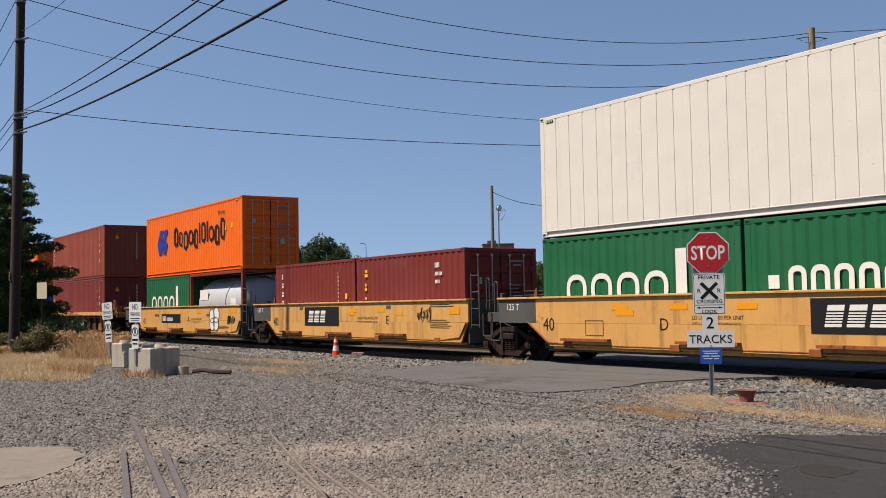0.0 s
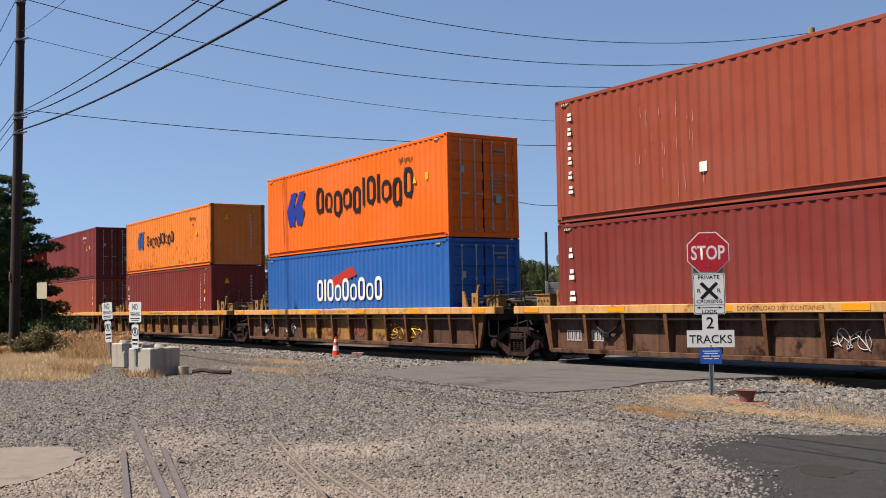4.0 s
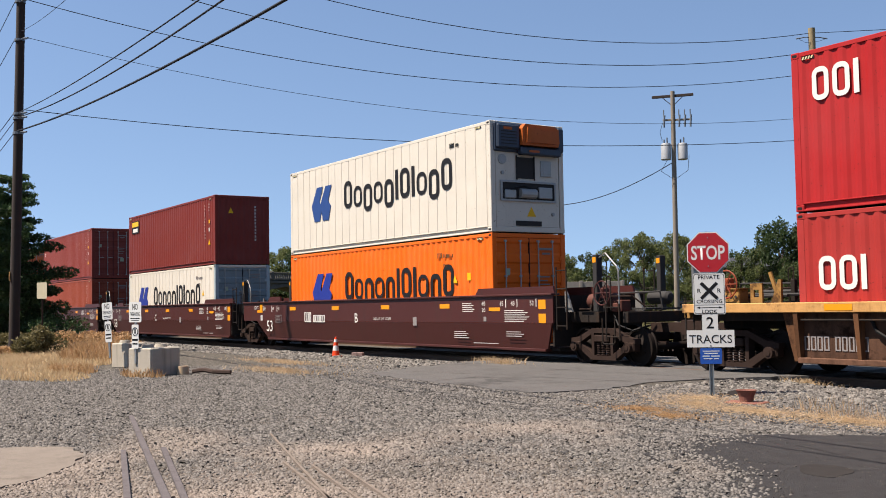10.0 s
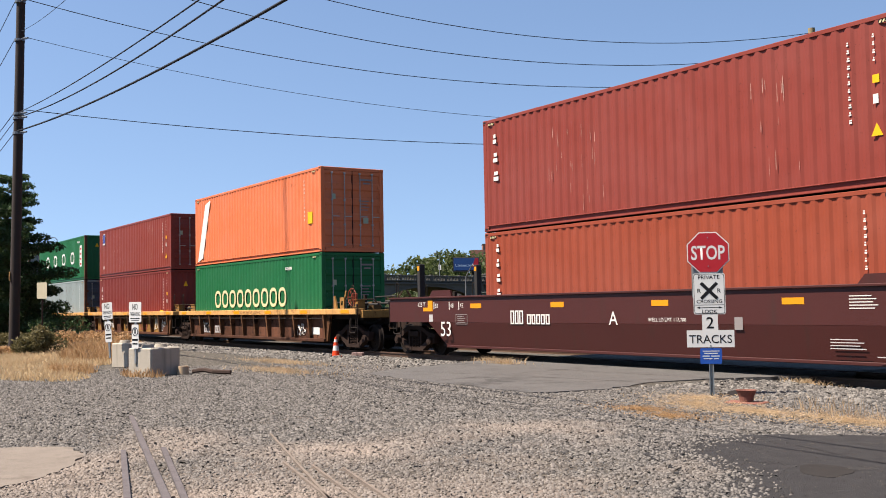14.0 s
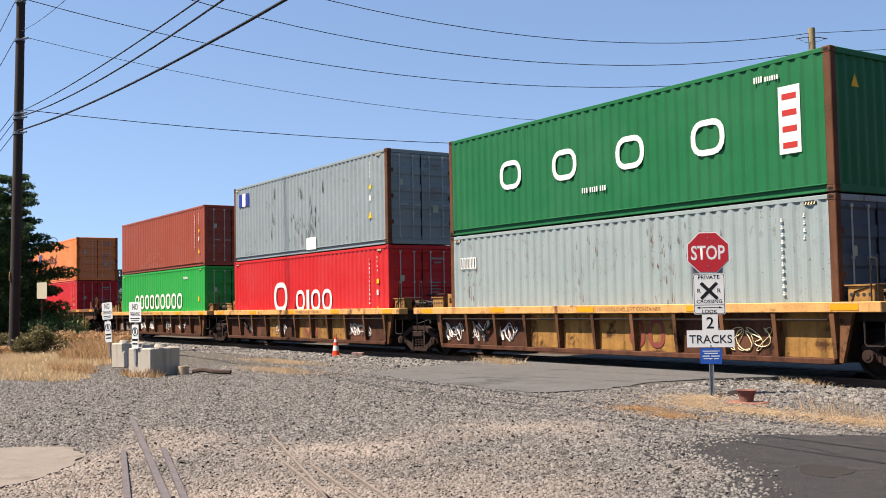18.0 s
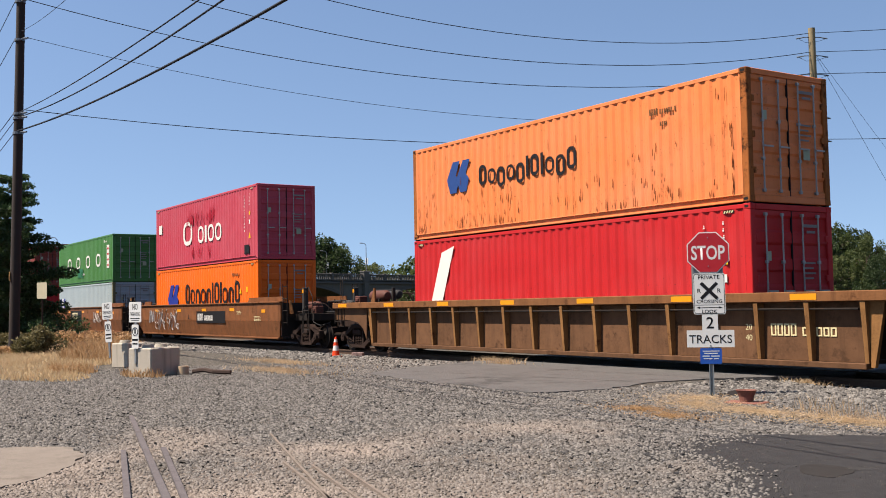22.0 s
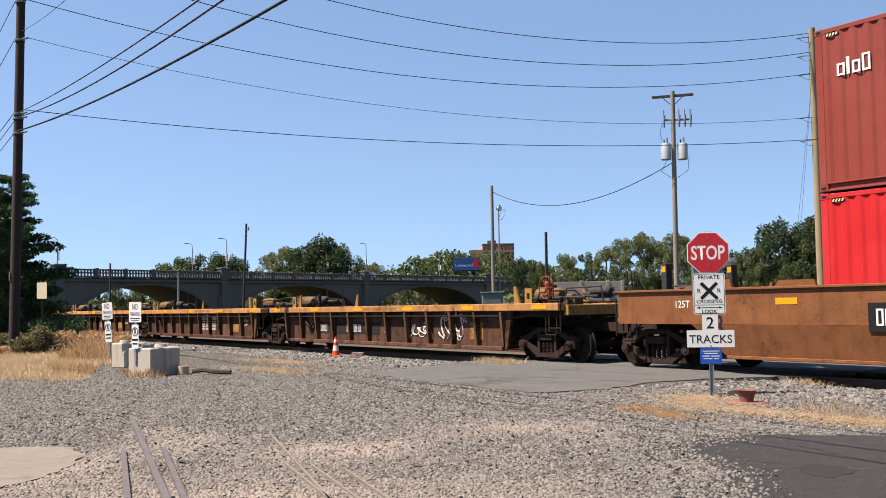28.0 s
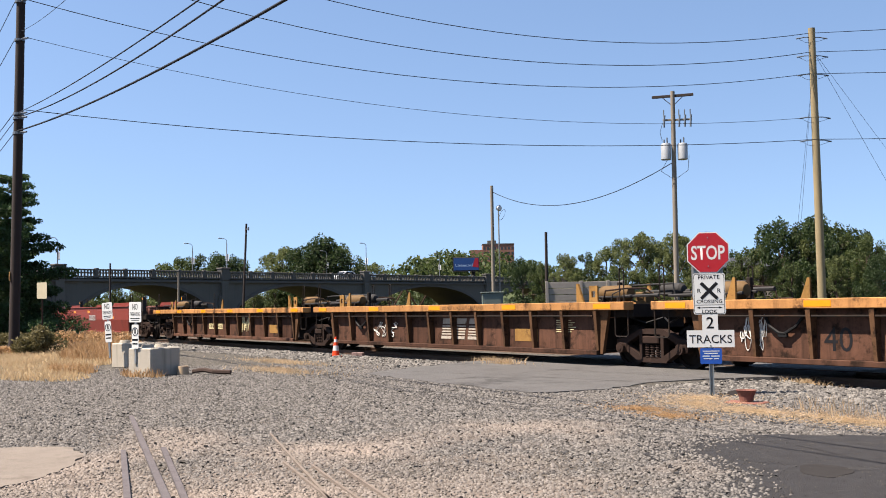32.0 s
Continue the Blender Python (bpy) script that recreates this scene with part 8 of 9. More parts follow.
for i, (x, y, h, r, mm) in enumerate([(-36.3, 7.35, 0.85, 0.7, WEED), (-37.5, 6.4, 0.35, 0.9, STRAW_RED), (-35.8, 7.7, 1.0, 0.6, WEED), (-45.5, 9.7, 0.6, 1.2, WEED), (-43.0, 10.6, 0.7, 1.0, STRAW_RED), (-41.0, 11.0, 0.6, 1.0, STRAW_RED), (-47.5, 8.6, 0.6, 1.2, WEED), (-50.5, 8.8, 1.4, 1.5, LEAF_C), (-49.0, 11.0, 1.3, 1.4, PINE), (-53.5, 12.0, 1.6, 1.6, PINE), (-37.5, 10.6, 0.7, 0.8, STRAW_RED)]):
    shrub(x, y, h, r, 60 + i, mm, "scrubby weeds and low brush in dry grass")

# ---------------------------------------------------------------- the arch bridge
B_STONE = surface("bridge_concrete", "69665f", 0.9, 0, 0.15, 0.25, "4c4b47", 0.45, 0.22, 0.6, 0.2, 3.0)
B_DARK = surface("bridge_trim", "5f5c57", 0.9, 0, 0.15, 0.5, "45443f", 0.4, 0.4)
BR_ANG = math.degrees(math.atan2(126.92 - 28.16, -160.77 + 124.83))
bridge = thing("arch_bridge", (-124.83, 28.16, 0), "old concrete arch road bridge with balustrades", "bridge", turn=BR_ANG)
bridge.scale = (1.0, -1.0, 1.0)
BZ = 5.2            # underside of the parapet
PIERS = [0.2, 25.0, 53.9, 87.5, 122.0]
BW = 9.0


def arch_z(x, a, b):
    m, w = (a + b) / 2, (b - a) / 2
    t = max(-1, min(1, (x - m) / w))
    return 0.4 + 4.15 * math.sqrt(max(0.0, 1 - t * t)) ** 1.2


for a, b in zip(PIERS, PIERS[1:]):
    sh = Shape()
    n = 28
    xa, xb = a + 1.9, b - 1.9
    pts = [(xa + (xb - xa) * i / n) for i in range(n + 1)]
    v = []
    for x in pts:
        zz = arch_z(x, xa, xb)
        v += [(x, 0, zz), (x, 0, BZ), (x, -BW, zz), (x, -BW, BZ)]
    f = []
    for i in range(n):
        k = 4 * i
        f += [(k, k + 4, k + 5, k + 1), (k + 2, k + 3, k + 7, k + 6), (k, k + 2, k + 6, k + 4), (k + 1, k + 5, k + 7, k + 3)]
    sh.add(v, f)
    part("arch_span", sh, B_STONE, bridge)
    ring = Shape()
    for i in range(n):
        x0, x1 = pts[i], pts[i + 1]
        z0, z1 = arch_z(x0, xa, xb), arch_z(x1, xa, xb)
        ring.add([(x0, 0.12, z0), (x1, 0.12, z1), (x1, 0.12, z1 + 0.42), (x0, 0.12, z0 + 0.42), (x0, 0.0, z0), (x1, 0.0, z1), (x1, 0, z1 + 0.42), (x0, 0, z0 + 0.42)], [(0, 1, 2, 3), (3, 2, 6, 7), (0, 4, 5, 1)])
    part("arch_ring", ring, B_DARK, bridge)
for p in PIERS:
    part("pier", Shape().box(p - 1.9, p + 1.9, -BW, 0.002, -0.8, BZ - 0.002).box(p - 0.55, p + 0.55, 0.004, 0.5, -0.8, BZ - 0.002, 0.03).box(p - 0.9, p + 0.9, 0.004, 0.3, -0.8, 3.2, 0.03), B_STONE, bridge)
    part("pylon", Shape().box(p - 0.7, p + 0.7, -0.4, 0.55, BZ + 0.002, BZ + 1.75, 0.06).box(p - 0.8, p + 0.8, -0.5, 0.65, BZ + 1.55, BZ + 1.72, 0.04), B_DARK, bridge)
part("abutment", Shape().box(-16.0, -1.71, -BW, 0.15, -0.8, BZ + 0.2, 0.05), B_STONE, bridge)
part("cornice", Shape().box(-6.9, 123.0, 0.004, 0.38, BZ - 0.28, BZ + 0.0, 0.03), B_DARK, bridge)
part("approach", Shape().box(123.9, 460.0, -BW, 0.0, -0.8, BZ + 0.15, 0.05), B_STONE, bridge)
part("roadway", Shape().box(-16.0, 460.0, -BW, 0.0, BZ + 0.004, BZ + 0.2), ASPHALT, bridge)
for y in (0.1, -BW + 0.3):
    part("parapet_foot", Shape().box(-6.9, 123.0, y - 0.12, y + 0.2, BZ + 0.205, BZ + 0.4, 0.02), B_DARK, bridge)
    part("handrail", Shape().box(-6.9, 123.0, y - 0.12, y + 0.2, BZ + 1.05, BZ + 1.24, 0.03), B_DARK, bridge)
post_me = Shape().box(-0.22, 0.22, -0.16, 0.28, BZ + 0.2, BZ + 1.36, 0.03).mesh("baluster_post")
post_me.materials.append(B_DARK)
for i in range(30):
    x = -3.0 + i * 4.1
    part("baluster_post", post_me, None, bridge, "", (x, 0.08, 0))
bal = Shape().box(-0.09, 0.09, 0.06, 0.22, BZ + 0.4, BZ + 1.05).mesh("baluster")
bal.materials.append(B_DARK)
for i in range(296):
    part("baluster", bal, None, bridge, "", (-4.5 + i * 0.426, 0, 0))

LAMP_M = plain("lamp_post_metal", "8d9092", 0.5, 0.4)
LAMP_W = plain("lamp_banner_white", "e6e8ea", 0.6)


def on_bridge(x, y, z):
    a = radians(BR_ANG)                           # y runs from the near face to the far one
    return (-124.83 + x * math.cos(a) - y * math.sin(a), 28.16 + x * math.sin(a) + y * math.cos(a), z)


for i, (bx, by, top) in enumerate([(0.5, 0.6, 10.0), (26.2, 0.6, 10.9), (55.0, 0.6, 11.3), (26.6, 8.2, 10.6), (54.0, 8.2, 10.4), (84.3, 8.2, 10.9)]):
    lamp = thing("street_lamp", on_bridge(bx, by, BZ + 0.2), "slim grey street lamp with a white banner box", "street lamp", "street lamps on the bridge", turn=BR_ANG)
    hh = top - BZ - 0.2
    part("post", Shape().cyl((0, 0, 0), (0, 0, hh - 0.5), 0.09, 8, 0.055).box(-0.16, 0.16, -0.16, 0.16, 0, 0.3, 0.02), LAMP_M, lamp)
    part("arm", Shape().tube([(0, 0, hh - 0.6), (-0.05, 0, hh - 0.2), (-0.3, 0, hh), (-1.0, 0, hh + 0.05)], 0.04, 6), LAMP_M, lamp)
    part("lamp_head", Shape().box(-1.45, -0.85, -0.12, 0.12, hh, hh + 0.12, 0.03), LAMP_M, lamp)
    part("banner", Shape().box(0.08, 0.16, -0.28, 0.28, hh * 0.45, hh * 0.45 + 0.95, 0.02), LAMP_W, lamp, "white banner box")

# a white car crosses the bridge
VAN = thing("car", on_bridge(52.2, 3.0, BZ + 0.2), "white car driving over the bridge", "car")
part("body", Shape().prism([(-2.3, 0.3), (2.3, 0.3), (2.32, 0.8), (2.2, 1.0), (-0.9, 0.98), (-2.1, 0.86), (-2.32, 0.6)], -0.88, 0.88), plain("car_white", "e9eaec", 0.3), VAN)
part("cabin", Shape().prism([(-0.95, 0.985), (2.15, 1.003), (1.7, 1.52), (0.3, 1.56), (-0.25, 1.48)], -0.78, 0.78), plain("car_white", "e9eaec", 0.3), VAN)
part("windscreen", Shape().prism([(-0.93, 1.02), (-0.30, 1.45), (-0.36, 1.47), (-0.98, 1.03)], -0.7, 0.7), plain("car_glass", "20262c", 0.1), VAN)
for sy in (-1, 1):
    part("side_window", Shape().prism([(-0.5, 1.08), (1.7, 1.08), (1.5, 1.44), (-0.1, 1.42)], sy * 0.784 - 0.003, sy * 0.784 + 0.003), plain("car_glass", "20262c", 0.1), VAN)
for wx in (-1.4, 1.4):
    for wy in (-0.78, 0.78):
        part("wheel", Shape().cyl((wx, wy - 0.12, 0.34), (wx, wy + 0.12, 0.34), 0.34, 14), P_RUBBER, VAN)


def van_pose(t):
    a = radians(BR_ANG)
    x = 52.2 + (32.0 - t) * 12.7
    return Matrix.Translation(on_bridge(x, 3.0, BZ + 0.2)) @ Matrix.Rotation(a, 4, 'Z')


# rusty truss seen through the arches
truss = thing("truss_bridge", far_spot(-0.115, 200) + (-0.3,), "dark rusty steel truss bridge behind the arches", "bridge", turn=60)
TR_M = plain("truss_rust", "4a382c", 0.8)
for s in (-1, 1):
    part("chord", Shape().box(-22, 22, s * 3 - 0.15, s * 3 + 0.15, 0.9, 1.3).box(-17, 17, s * 3 - 0.15, s * 3 + 0.15, 5.2, 5.5), TR_M, truss)
    web = Shape()
    for i in range(9):
        x = -20 + i * 5
        web.cyl((x - 2, s * 3, 1.1), (x + 0.5, s * 3, 5.3), 0.14, 6).cyl((x + 3, s * 3, 1.1), (x + 0.5, s * 3, 5.3), 0.14, 6)
    part("web", web, TR_M, truss)
for i in range(5):
    part("support", Shape().box(-20 + i * 10 - 0.4, -20 + i * 10 + 0.4, -3.2, 3.2, -0.5, 0.9), TR_M, truss)


# ---------------------------------------------------------------- poles and wires
POLE_BROWN = surface("pole_brown", "2c201a", 0.9, 0, 0.2, 1.5, "2f231b", 0.45, 1.2, 0.7, 0.3, 30)
POLE_GREY = surface("pole_grey", "8d8375", 0.9, 0, 0.15, 1.5, "5f564a", 0.4, 1.2, 0.7, 0.3, 30)
POLE_TAN = surface("pole_tan", "9a8a68", 0.9, 0, 0.15, 1.5, "6f6248", 0.35, 1.2, 0.6, 0.3, 30)
WIRE = plain("wire_black", "1a1b20", 0.6)
INSUL = plain("insulator_grey", "6f7780", 0.3)


def pole(name, foot, top, r0, r1, mat, label, group="utility poles"):
    ob = thing(name, foot, label, "utility pole", group)
    part("shaft", Shape().cyl((0, 0, -0.3), tuple(Vector(top) - Vector(foot)), r0, 14, r1), mat, ob, smooth=True)
    return ob


def wire(pts_a, pts_b, sag, r, name="overhead_wire", n=24, label="black overhead wire strung between poles"):
    a, b = Vector(pts_a), Vector(pts_b)
    pts = []
    for i in range(n + 1):
        t = i / n
        p = a.lerp(b, t)
        p.z -= sag * 4 * t * (1 - t)
        pts.append(tuple(p))
    return solid(name, Shape().tube(pts, r, 5), WIRE, label, "wire", "overhead wires")


lpole = pole("utility_pole", (-37.7, 7.11, -0.1), (-36.55, 7.15, 17.0), 0.18, 0.125, POLE_BROWN, "tall dark brown wooden utility pole with many wires")
for z in (7.6, 8.1, 8.25, 10.75, 12.05, 13.88, 15.5):
    t = z / 17.0 * 1.15
    part("clamp", Shape().cyl((t, 0.01, z - 0.04), (t, 0.01, z + 0.04), 0.175, 12).tube([(t + 0.17, 0.02, z), (t + 0.36, 0.06, z), (t + 0.46, 0.1, z - 0.02)], 0.02, 6).cyl((t + 0.44, 0.1, z - 0.02), (t + 0.62, 0.16, z - 0.03), 0.04, 8, 0.03), INSUL, lpole)
part("tag", Shape().box(0.12, 0.28, -0.185, -0.165, 2.6, 2.9), TRIM_Y, lpole, "pale painted mark")

p3 = pole("utility_pole", (-28.86, 38.5, -0.4), (-28.38, 37.81, 13.11), 0.19, 0.145, POLE_TAN, "tan wooden utility pole with stacked insulators")
for z in (12.75, 11.95, 11.15, 9.3, 8.3):
    t = (z + 0.4) / 13.51
    cx, cy = 0.48 * t, -0.69 * t
    for q in (-1, 1):
        part("insulator", Shape().tube([(cx, cy, z + 0.36), (cx + q * 0.18, cy + 0.32 * q, z + 0.36), (cx + q * 0.24, cy + 0.42 * q, z + 0.33)], 0.022, 6).cyl((cx + q * 0.24, cy + 0.42 * q, z + 0.33), (cx + q * 0.34, cy + 0.6 * q, z + 0.30), 0.03, 8), INSUL, p3)
    part("jumper", Shape().tube([(cx - 0.3, cy - 0.55, z + 0.3), (cx - 0.1, cy - 0.3, z + 0.12), (cx + 0.2, cy + 0.1, z + 0.14), (cx + 0.32, cy + 0.55, z + 0.3)], 0.008, 5), WIRE, p3)
for a in (1.2, 2.6):
    solid("guy_wire", Shape().tube([(-28.45, 37.9, 12.2), (-28.45 + 2.4 + a, 37.9 + 3.8 + a, 0.0)], 0.007, 5), WIRE, "thin steel guy wire of the tan pole", "wire", "guy wires")
    solid("guy_wire", Shape().tube([(-28.5, 37.95, 11.2), (-28.5 - 1.6 - a, 37.95 + 0.4 + a, 0.0)], 0.006, 5), WIRE, "thin steel guy wire of the tan pole", "wire", "guy wires")

p2 = pole("utility_pole", (-40.15, 41.25, -0.4), (-39.59, 40.82, 12.7), 0.15, 0.115, POLE_GREY, "grey wooden utility pole with crossarm and two transformers")
TOPX, TOPY = 0.52, -0.40
part("crossarm", Shape().box(-1.1, 1.1, -0.06, 0.06, -0.07, 0.07, 0.01), POLE_BROWN, p2, "", Matrix.Translation((TOPX, TOPY, 12.85)) @ Matrix.Rotation(radians(38), 4, 'Z'))
part("crossarm", Shape().box(-0.55, 1.0, -0.05, 0.05, -0.05, 0.05, 0.01), POLE_GREY, p2, "", Matrix.Translation((TOPX, TOPY, 11.55)) @ Matrix.Rotation(radians(50), 4, 'Z'))
for k in (-0.45, 0.35, 0.65, 0.95):
    part("fuse_cutout", Shape().cyl((0, 0, -0.45), (0.06, 0, 0.2), 0.05, 8).cyl((0, 0, 0.15), (0, 0, 0.5), 0.03, 6), INSUL, p2, "", (TOPX + k * math.cos(radians(50)), TOPY + k * math.sin(radians(50)) - 0.06, 11.6))
for k in (-0.42, 0.48):
    ob = part("transformer", Shape().revolve([(0.24, 0), (0.27, 0.04), (0.27, 0.82), (0.25, 0.88), (0.1, 0.92)], 18, "z"), surface("transformer_grey", "b4b8ba", 0.5, 0.2, 0.06, 3.0), p2, "grey transformer can", (TOPX * 0.8 + k * math.cos(radians(57)), TOPY * 0.8 + k * math.sin(radians(57)), 9.4), smooth=True)
    part("bushing", Shape().cyl((0.1, 0, 0.9), (0.1, 0, 1.2), 0.04, 8).cyl((-0.12, 0, 0.9), (-0.12, 0, 1.12), 0.04, 8), INSUL, ob)
part("loop_wire", Shape().tube([(TOPX - 0.1, TOPY - 0.3, 9.5), (TOPX - 0.5, TOPY - 0.5, 8.8), (TOPX, TOPY, 8.3), (TOPX + 0.5, TOPY + 0.5, 8.8), (TOPX + 0.6, TOPY + 0.5, 9.6)], 0.014, 5), WIRE, p2)
for q in (-1, 1):
    part("brace", Shape().tube([(TOPX, TOPY, 12.3), (TOPX + q * 0.55 * math.cos(radians(38)), TOPY + q * 0.55 * math.sin(radians(38)), 12.8)], 0.02, 5), POLE_BROWN, p2)
part("loop_wire", Shape().tube([(TOPX - 0.4, TOPY - 0.4, 11.4), (TOPX - 0.5, TOPY - 0.5, 10.9), (TOPX - 0.35, TOPY - 0.5, 10.4)], 0.012, 5), WIRE, p2)

p1 = pole("utility_pole", (-69.9, 50.6, -0.4), (-69.41, 50.26, 11.2), 0.17, 0.13, POLE_GREY, "grey wooden utility pole with a floodlight bracket")
part("mast", Shape().cyl((0.3, 0.45, 0.4), (0.3, 0.45, 9.9), 0.055, 8), P_GALV, p1, "bright steel conduit mast")
part("floodlight", Shape().revolve([(0.05, 0), (0.22, 0.08), (0.26, 0.25), (0.2, 0.34)], 14, "x"), LAMP_W, p1, "white floodlight head", (0.45, 0.25, 9.75), smooth=True)
part("cable_coil", Shape().tube([(0.6 + 0.35 * math.cos(a), 0.6 + 0.2 * math.sin(a), 9.2 + 0.45 * math.sin(a)) for a in [i * 0.4 for i in range(24)]], 0.015, 5), WIRE, p1)
pole("utility_pole", (-70.6, 56.8, -0.4), (-70.29, 56.6, 7.56), 0.14, 0.12, POLE_BROWN, "short weathered wooden pole")
p5 = pole("utility_pole", (-89.75, 36.6, -0.4), (-89.11, 36.78, 9.16), 0.12, 0.09, POLE_BROWN, "thin leaning wooden pole beside the bridge")
part("bracket", Shape().box(0.6, 1.1, 0.15, 0.25, 9.0, 9.1).cyl((1.1, 0.2, 8.9), (1.1, 0.2, 9.2), 0.07, 8), INSUL, p5)
pole("utility_pole", (-102.7, 35.0, -0.4), (-102.5, 34.98, 5.2), 0.11, 0.09, POLE_GREY, "short grey pole before the bridge")
pole("utility_pole", (-101.3, 27.8, -0.4), (-101.17, 27.79, 6.0), 0.10, 0.08, POLE_BROWN, "thin dark pole before the bridge")

# wires from the tall pole over the yard to the tan pole
for (za, zb, sag, r) in ((15.532, 12.92, 2.109, 0.015), (13.88, 12.094, 1.957, 0.015), (12.074, 11.161, 1.605, 0.014), (10.763, 9.237, 1.284, 0.009), (8.269, 8.267, 0.673, 0.014)):
    wire((-36.906, 7.313, za), (-28.4, 37.9, zb), sag, r)
for z, z1 in ((12.9, 15.6), (12.07, 14.2), (11.12, 12.7), (8.26, 9.4)):
    wire((-28.35, 37.9, z), (-13.0, 67.0, z1), 0.25, 0.014)
# heavy cables from the tall pole over the camera's side of the yard
for (tx, ty, za, zb, sag, r) in ((0.16, 4.445, 8.183, 5.375, 0.366, 0.014), (0.507, 4.978, 8.042, 5.991, 0.685, 0.018), (1.353, 6.28, 7.571, 6.097, 0.593, 0.027)):
    wire((-37.189, 7.086, za), (tx, ty, zb), sag, r, n=40, label="heavy black cable sagging over the yard")
# wires leaving the tall pole for the next one down the line
for za, zb in ((13.6, 11.2), (12.0, 10.2), (10.7, 9.2), (8.2, 8.0), (7.9, 7.4), (7.5, 6.8)):
    wire((-37.2, 7.0, za), (-110.0, 9.0, zb), 1.2, 0.013)
wire((-69.5, 50.4, 10.7), (-39.7, 40.9, 8.9), 1.7, 0.025)
wire((-36.95, 7.15, 10.95), (-9.0, 4.05, 6.6), 0.35, 0.007, label="thin grey service wire from the tall pole")

# ---------------------------------------------------------------- signs and loose things at the crossing
SIGN_RED = surface("sign_red", "b3151d", 0.35, 0, 0.05, 2.0)
SIGN_WHITE = surface("sign_white", "dedfdb", 0.4, 0, 0.04, 2.0, "a39d90", 0.12, 3.0)
SIGN_BLUE = plain("sign_blue", "2353a8", 0.4)
SIGN_BACK = plain("sign_back", "9a9c9b", 0.5, 0.5)
SIGN_INK = plain("sign_ink", "17171a", 0.5)
POST_STEEL = surface("post_steel", "8f9698", 0.5, 0.6, 0.12, 4.0)


def centred(parent, word, size, mat, x, z, squeeze=1.0, heavy=0.0, y=-0.006):
    me = text_mesh(word, size, mat, squeeze, heavy)
    a, b = text_width(me)
    return part("lettering", me, None, parent, "", (x - (a + b) / 2, y, z))


def rounded(w, h, r=0.03, n=4):
    pts = []
    for cx, cz, a0 in ((w / 2 - r, h / 2 - r, 0), (-w / 2 + r, h / 2 - r, 90), (-w / 2 + r, -h / 2 + r, 180), (w / 2 - r, -h / 2 + r, 270)):
        for i in range(n + 1):
            a = radians(a0 + 90 * i / n)
            pts.append((cx + r * math.cos(a), cz + r * math.sin(a)))
    return pts


def plate(parent, name, pts, z, mat, y=0.0, t=0.003, label=""):
    return part(name, Shape().prism([(x, zz + z) for x, zz in pts], y - t, y), mat, parent, label)


def octagon(r):
    return [(r * math.cos(radians(22.5 + 45 * i)), r * math.sin(radians(22.5 + 45 * i))) for i in range(8)]


stop = thing("stop_sign", (-10.885, 11.868, 0.0), "red stop sign over crossing plates on a steel post", "road sign", turn=43.0)
part("post", Shape().prism([(-0.035, 0.0), (-0.02, 0.0), (-0.012, 0.03), (0.012, 0.03), (0.02, 0.0), (0.035, 0.0), (0.035, 0.005), (0.024, 0.005), (0.015, 0.036), (-0.015, 0.036), (-0.024, 0.005), (-0.035, 0.005)], -0.35, 2.45, "z"), POST_STEEL, stop, "galvanised channel post")
o = part("octagon", Shape().prism([(x, z + 2.135) for x, z in octagon(0.333)], -0.004, 0.0), SIGN_WHITE, stop, "red octagon with a white rim")
plate(o, "red_field", octagon(0.316), 2.135, SIGN_RED, -0.005)
centred(o, "STOP", 0.295, SIGN_WHITE, 0.0, 2.032, 0.70, 0.005, -0.0095)
xb = part("crossing_plate", Shape().prism([(x, z + 1.515) for x, z in rounded(0.465, 0.615)], -0.004, 0.0), SIGN_WHITE, stop, "white crossing plate with black lettering")
plate(xb, "border", rounded(0.445, 0.595), 1.515, SIGN_INK, -0.0045, 0.001)
plate(xb, "field", rounded(0.43, 0.58), 1.515, SIGN_WHITE, -0.006, 0.001)
for s in (-1, 1):
    part("cross", Shape().prism([(s * x, z + 1.56) for x, z in ((-0.135, 0.10), (-0.10, 0.135), (0.135, -0.10), (0.10, -0.135))], -0.010 - 0.001 * s, -0.0072), SIGN_INK, xb)
centred(xb, "PRIVATE", 0.085, SIGN_INK, 0.0, 1.735, 1.0, 0.001, -0.0085)
centred(xb, "R", 0.09, SIGN_INK, -0.145, 1.53, 1.0, 0.001, -0.0085)
centred(xb, "R", 0.09, SIGN_INK, 0.145, 1.53, 1.0, 0.001, -0.0085)
centred(xb, "CROSSING", 0.075, SIGN_INK, 0.0, 1.375, 1.05, 0.001, -0.0085)
centred(xb, "LOOK", 0.075, SIGN_INK, 0.0, 1.225, 1.05, 0.001, -0.0085)
part("arrow", Shape().box(-0.15, 0.15, -0.0085, -0.0072, 1.303, 1.313).prism([(-0.19, 1.308), (-0.14, 1.325), (-0.14, 1.291)], -0.0085, -0.0072).prism([(0.19, 1.308), (0.14, 1.325), (0.14, 1.291)], -0.0085, -0.0072), SIGN_INK, xb)
part("rule", Shape().box(-0.21, 0.21, -0.0085, -0.0072, 1.345, 1.352), SIGN_INK, xb)
tp = part("tracks_plate", Shape().prism([(x, z) for x, z in ((-0.115, 1.205), (0.115, 1.205), (0.115, 0.97), (0.345, 0.97), (0.345, 0.715), (-0.345, 0.715), (-0.345, 0.97), (-0.115, 0.97))], -0.004, 0.0), SIGN_WHITE, stop, "white inverted-T plate")
centred(tp, "2", 0.24, SIGN_INK, 0.0, 1.0, 1.0, 0.002)
centred(tp, "TRACKS", 0.175, SIGN_INK, 0.0, 0.778, 0.97, 0.001)
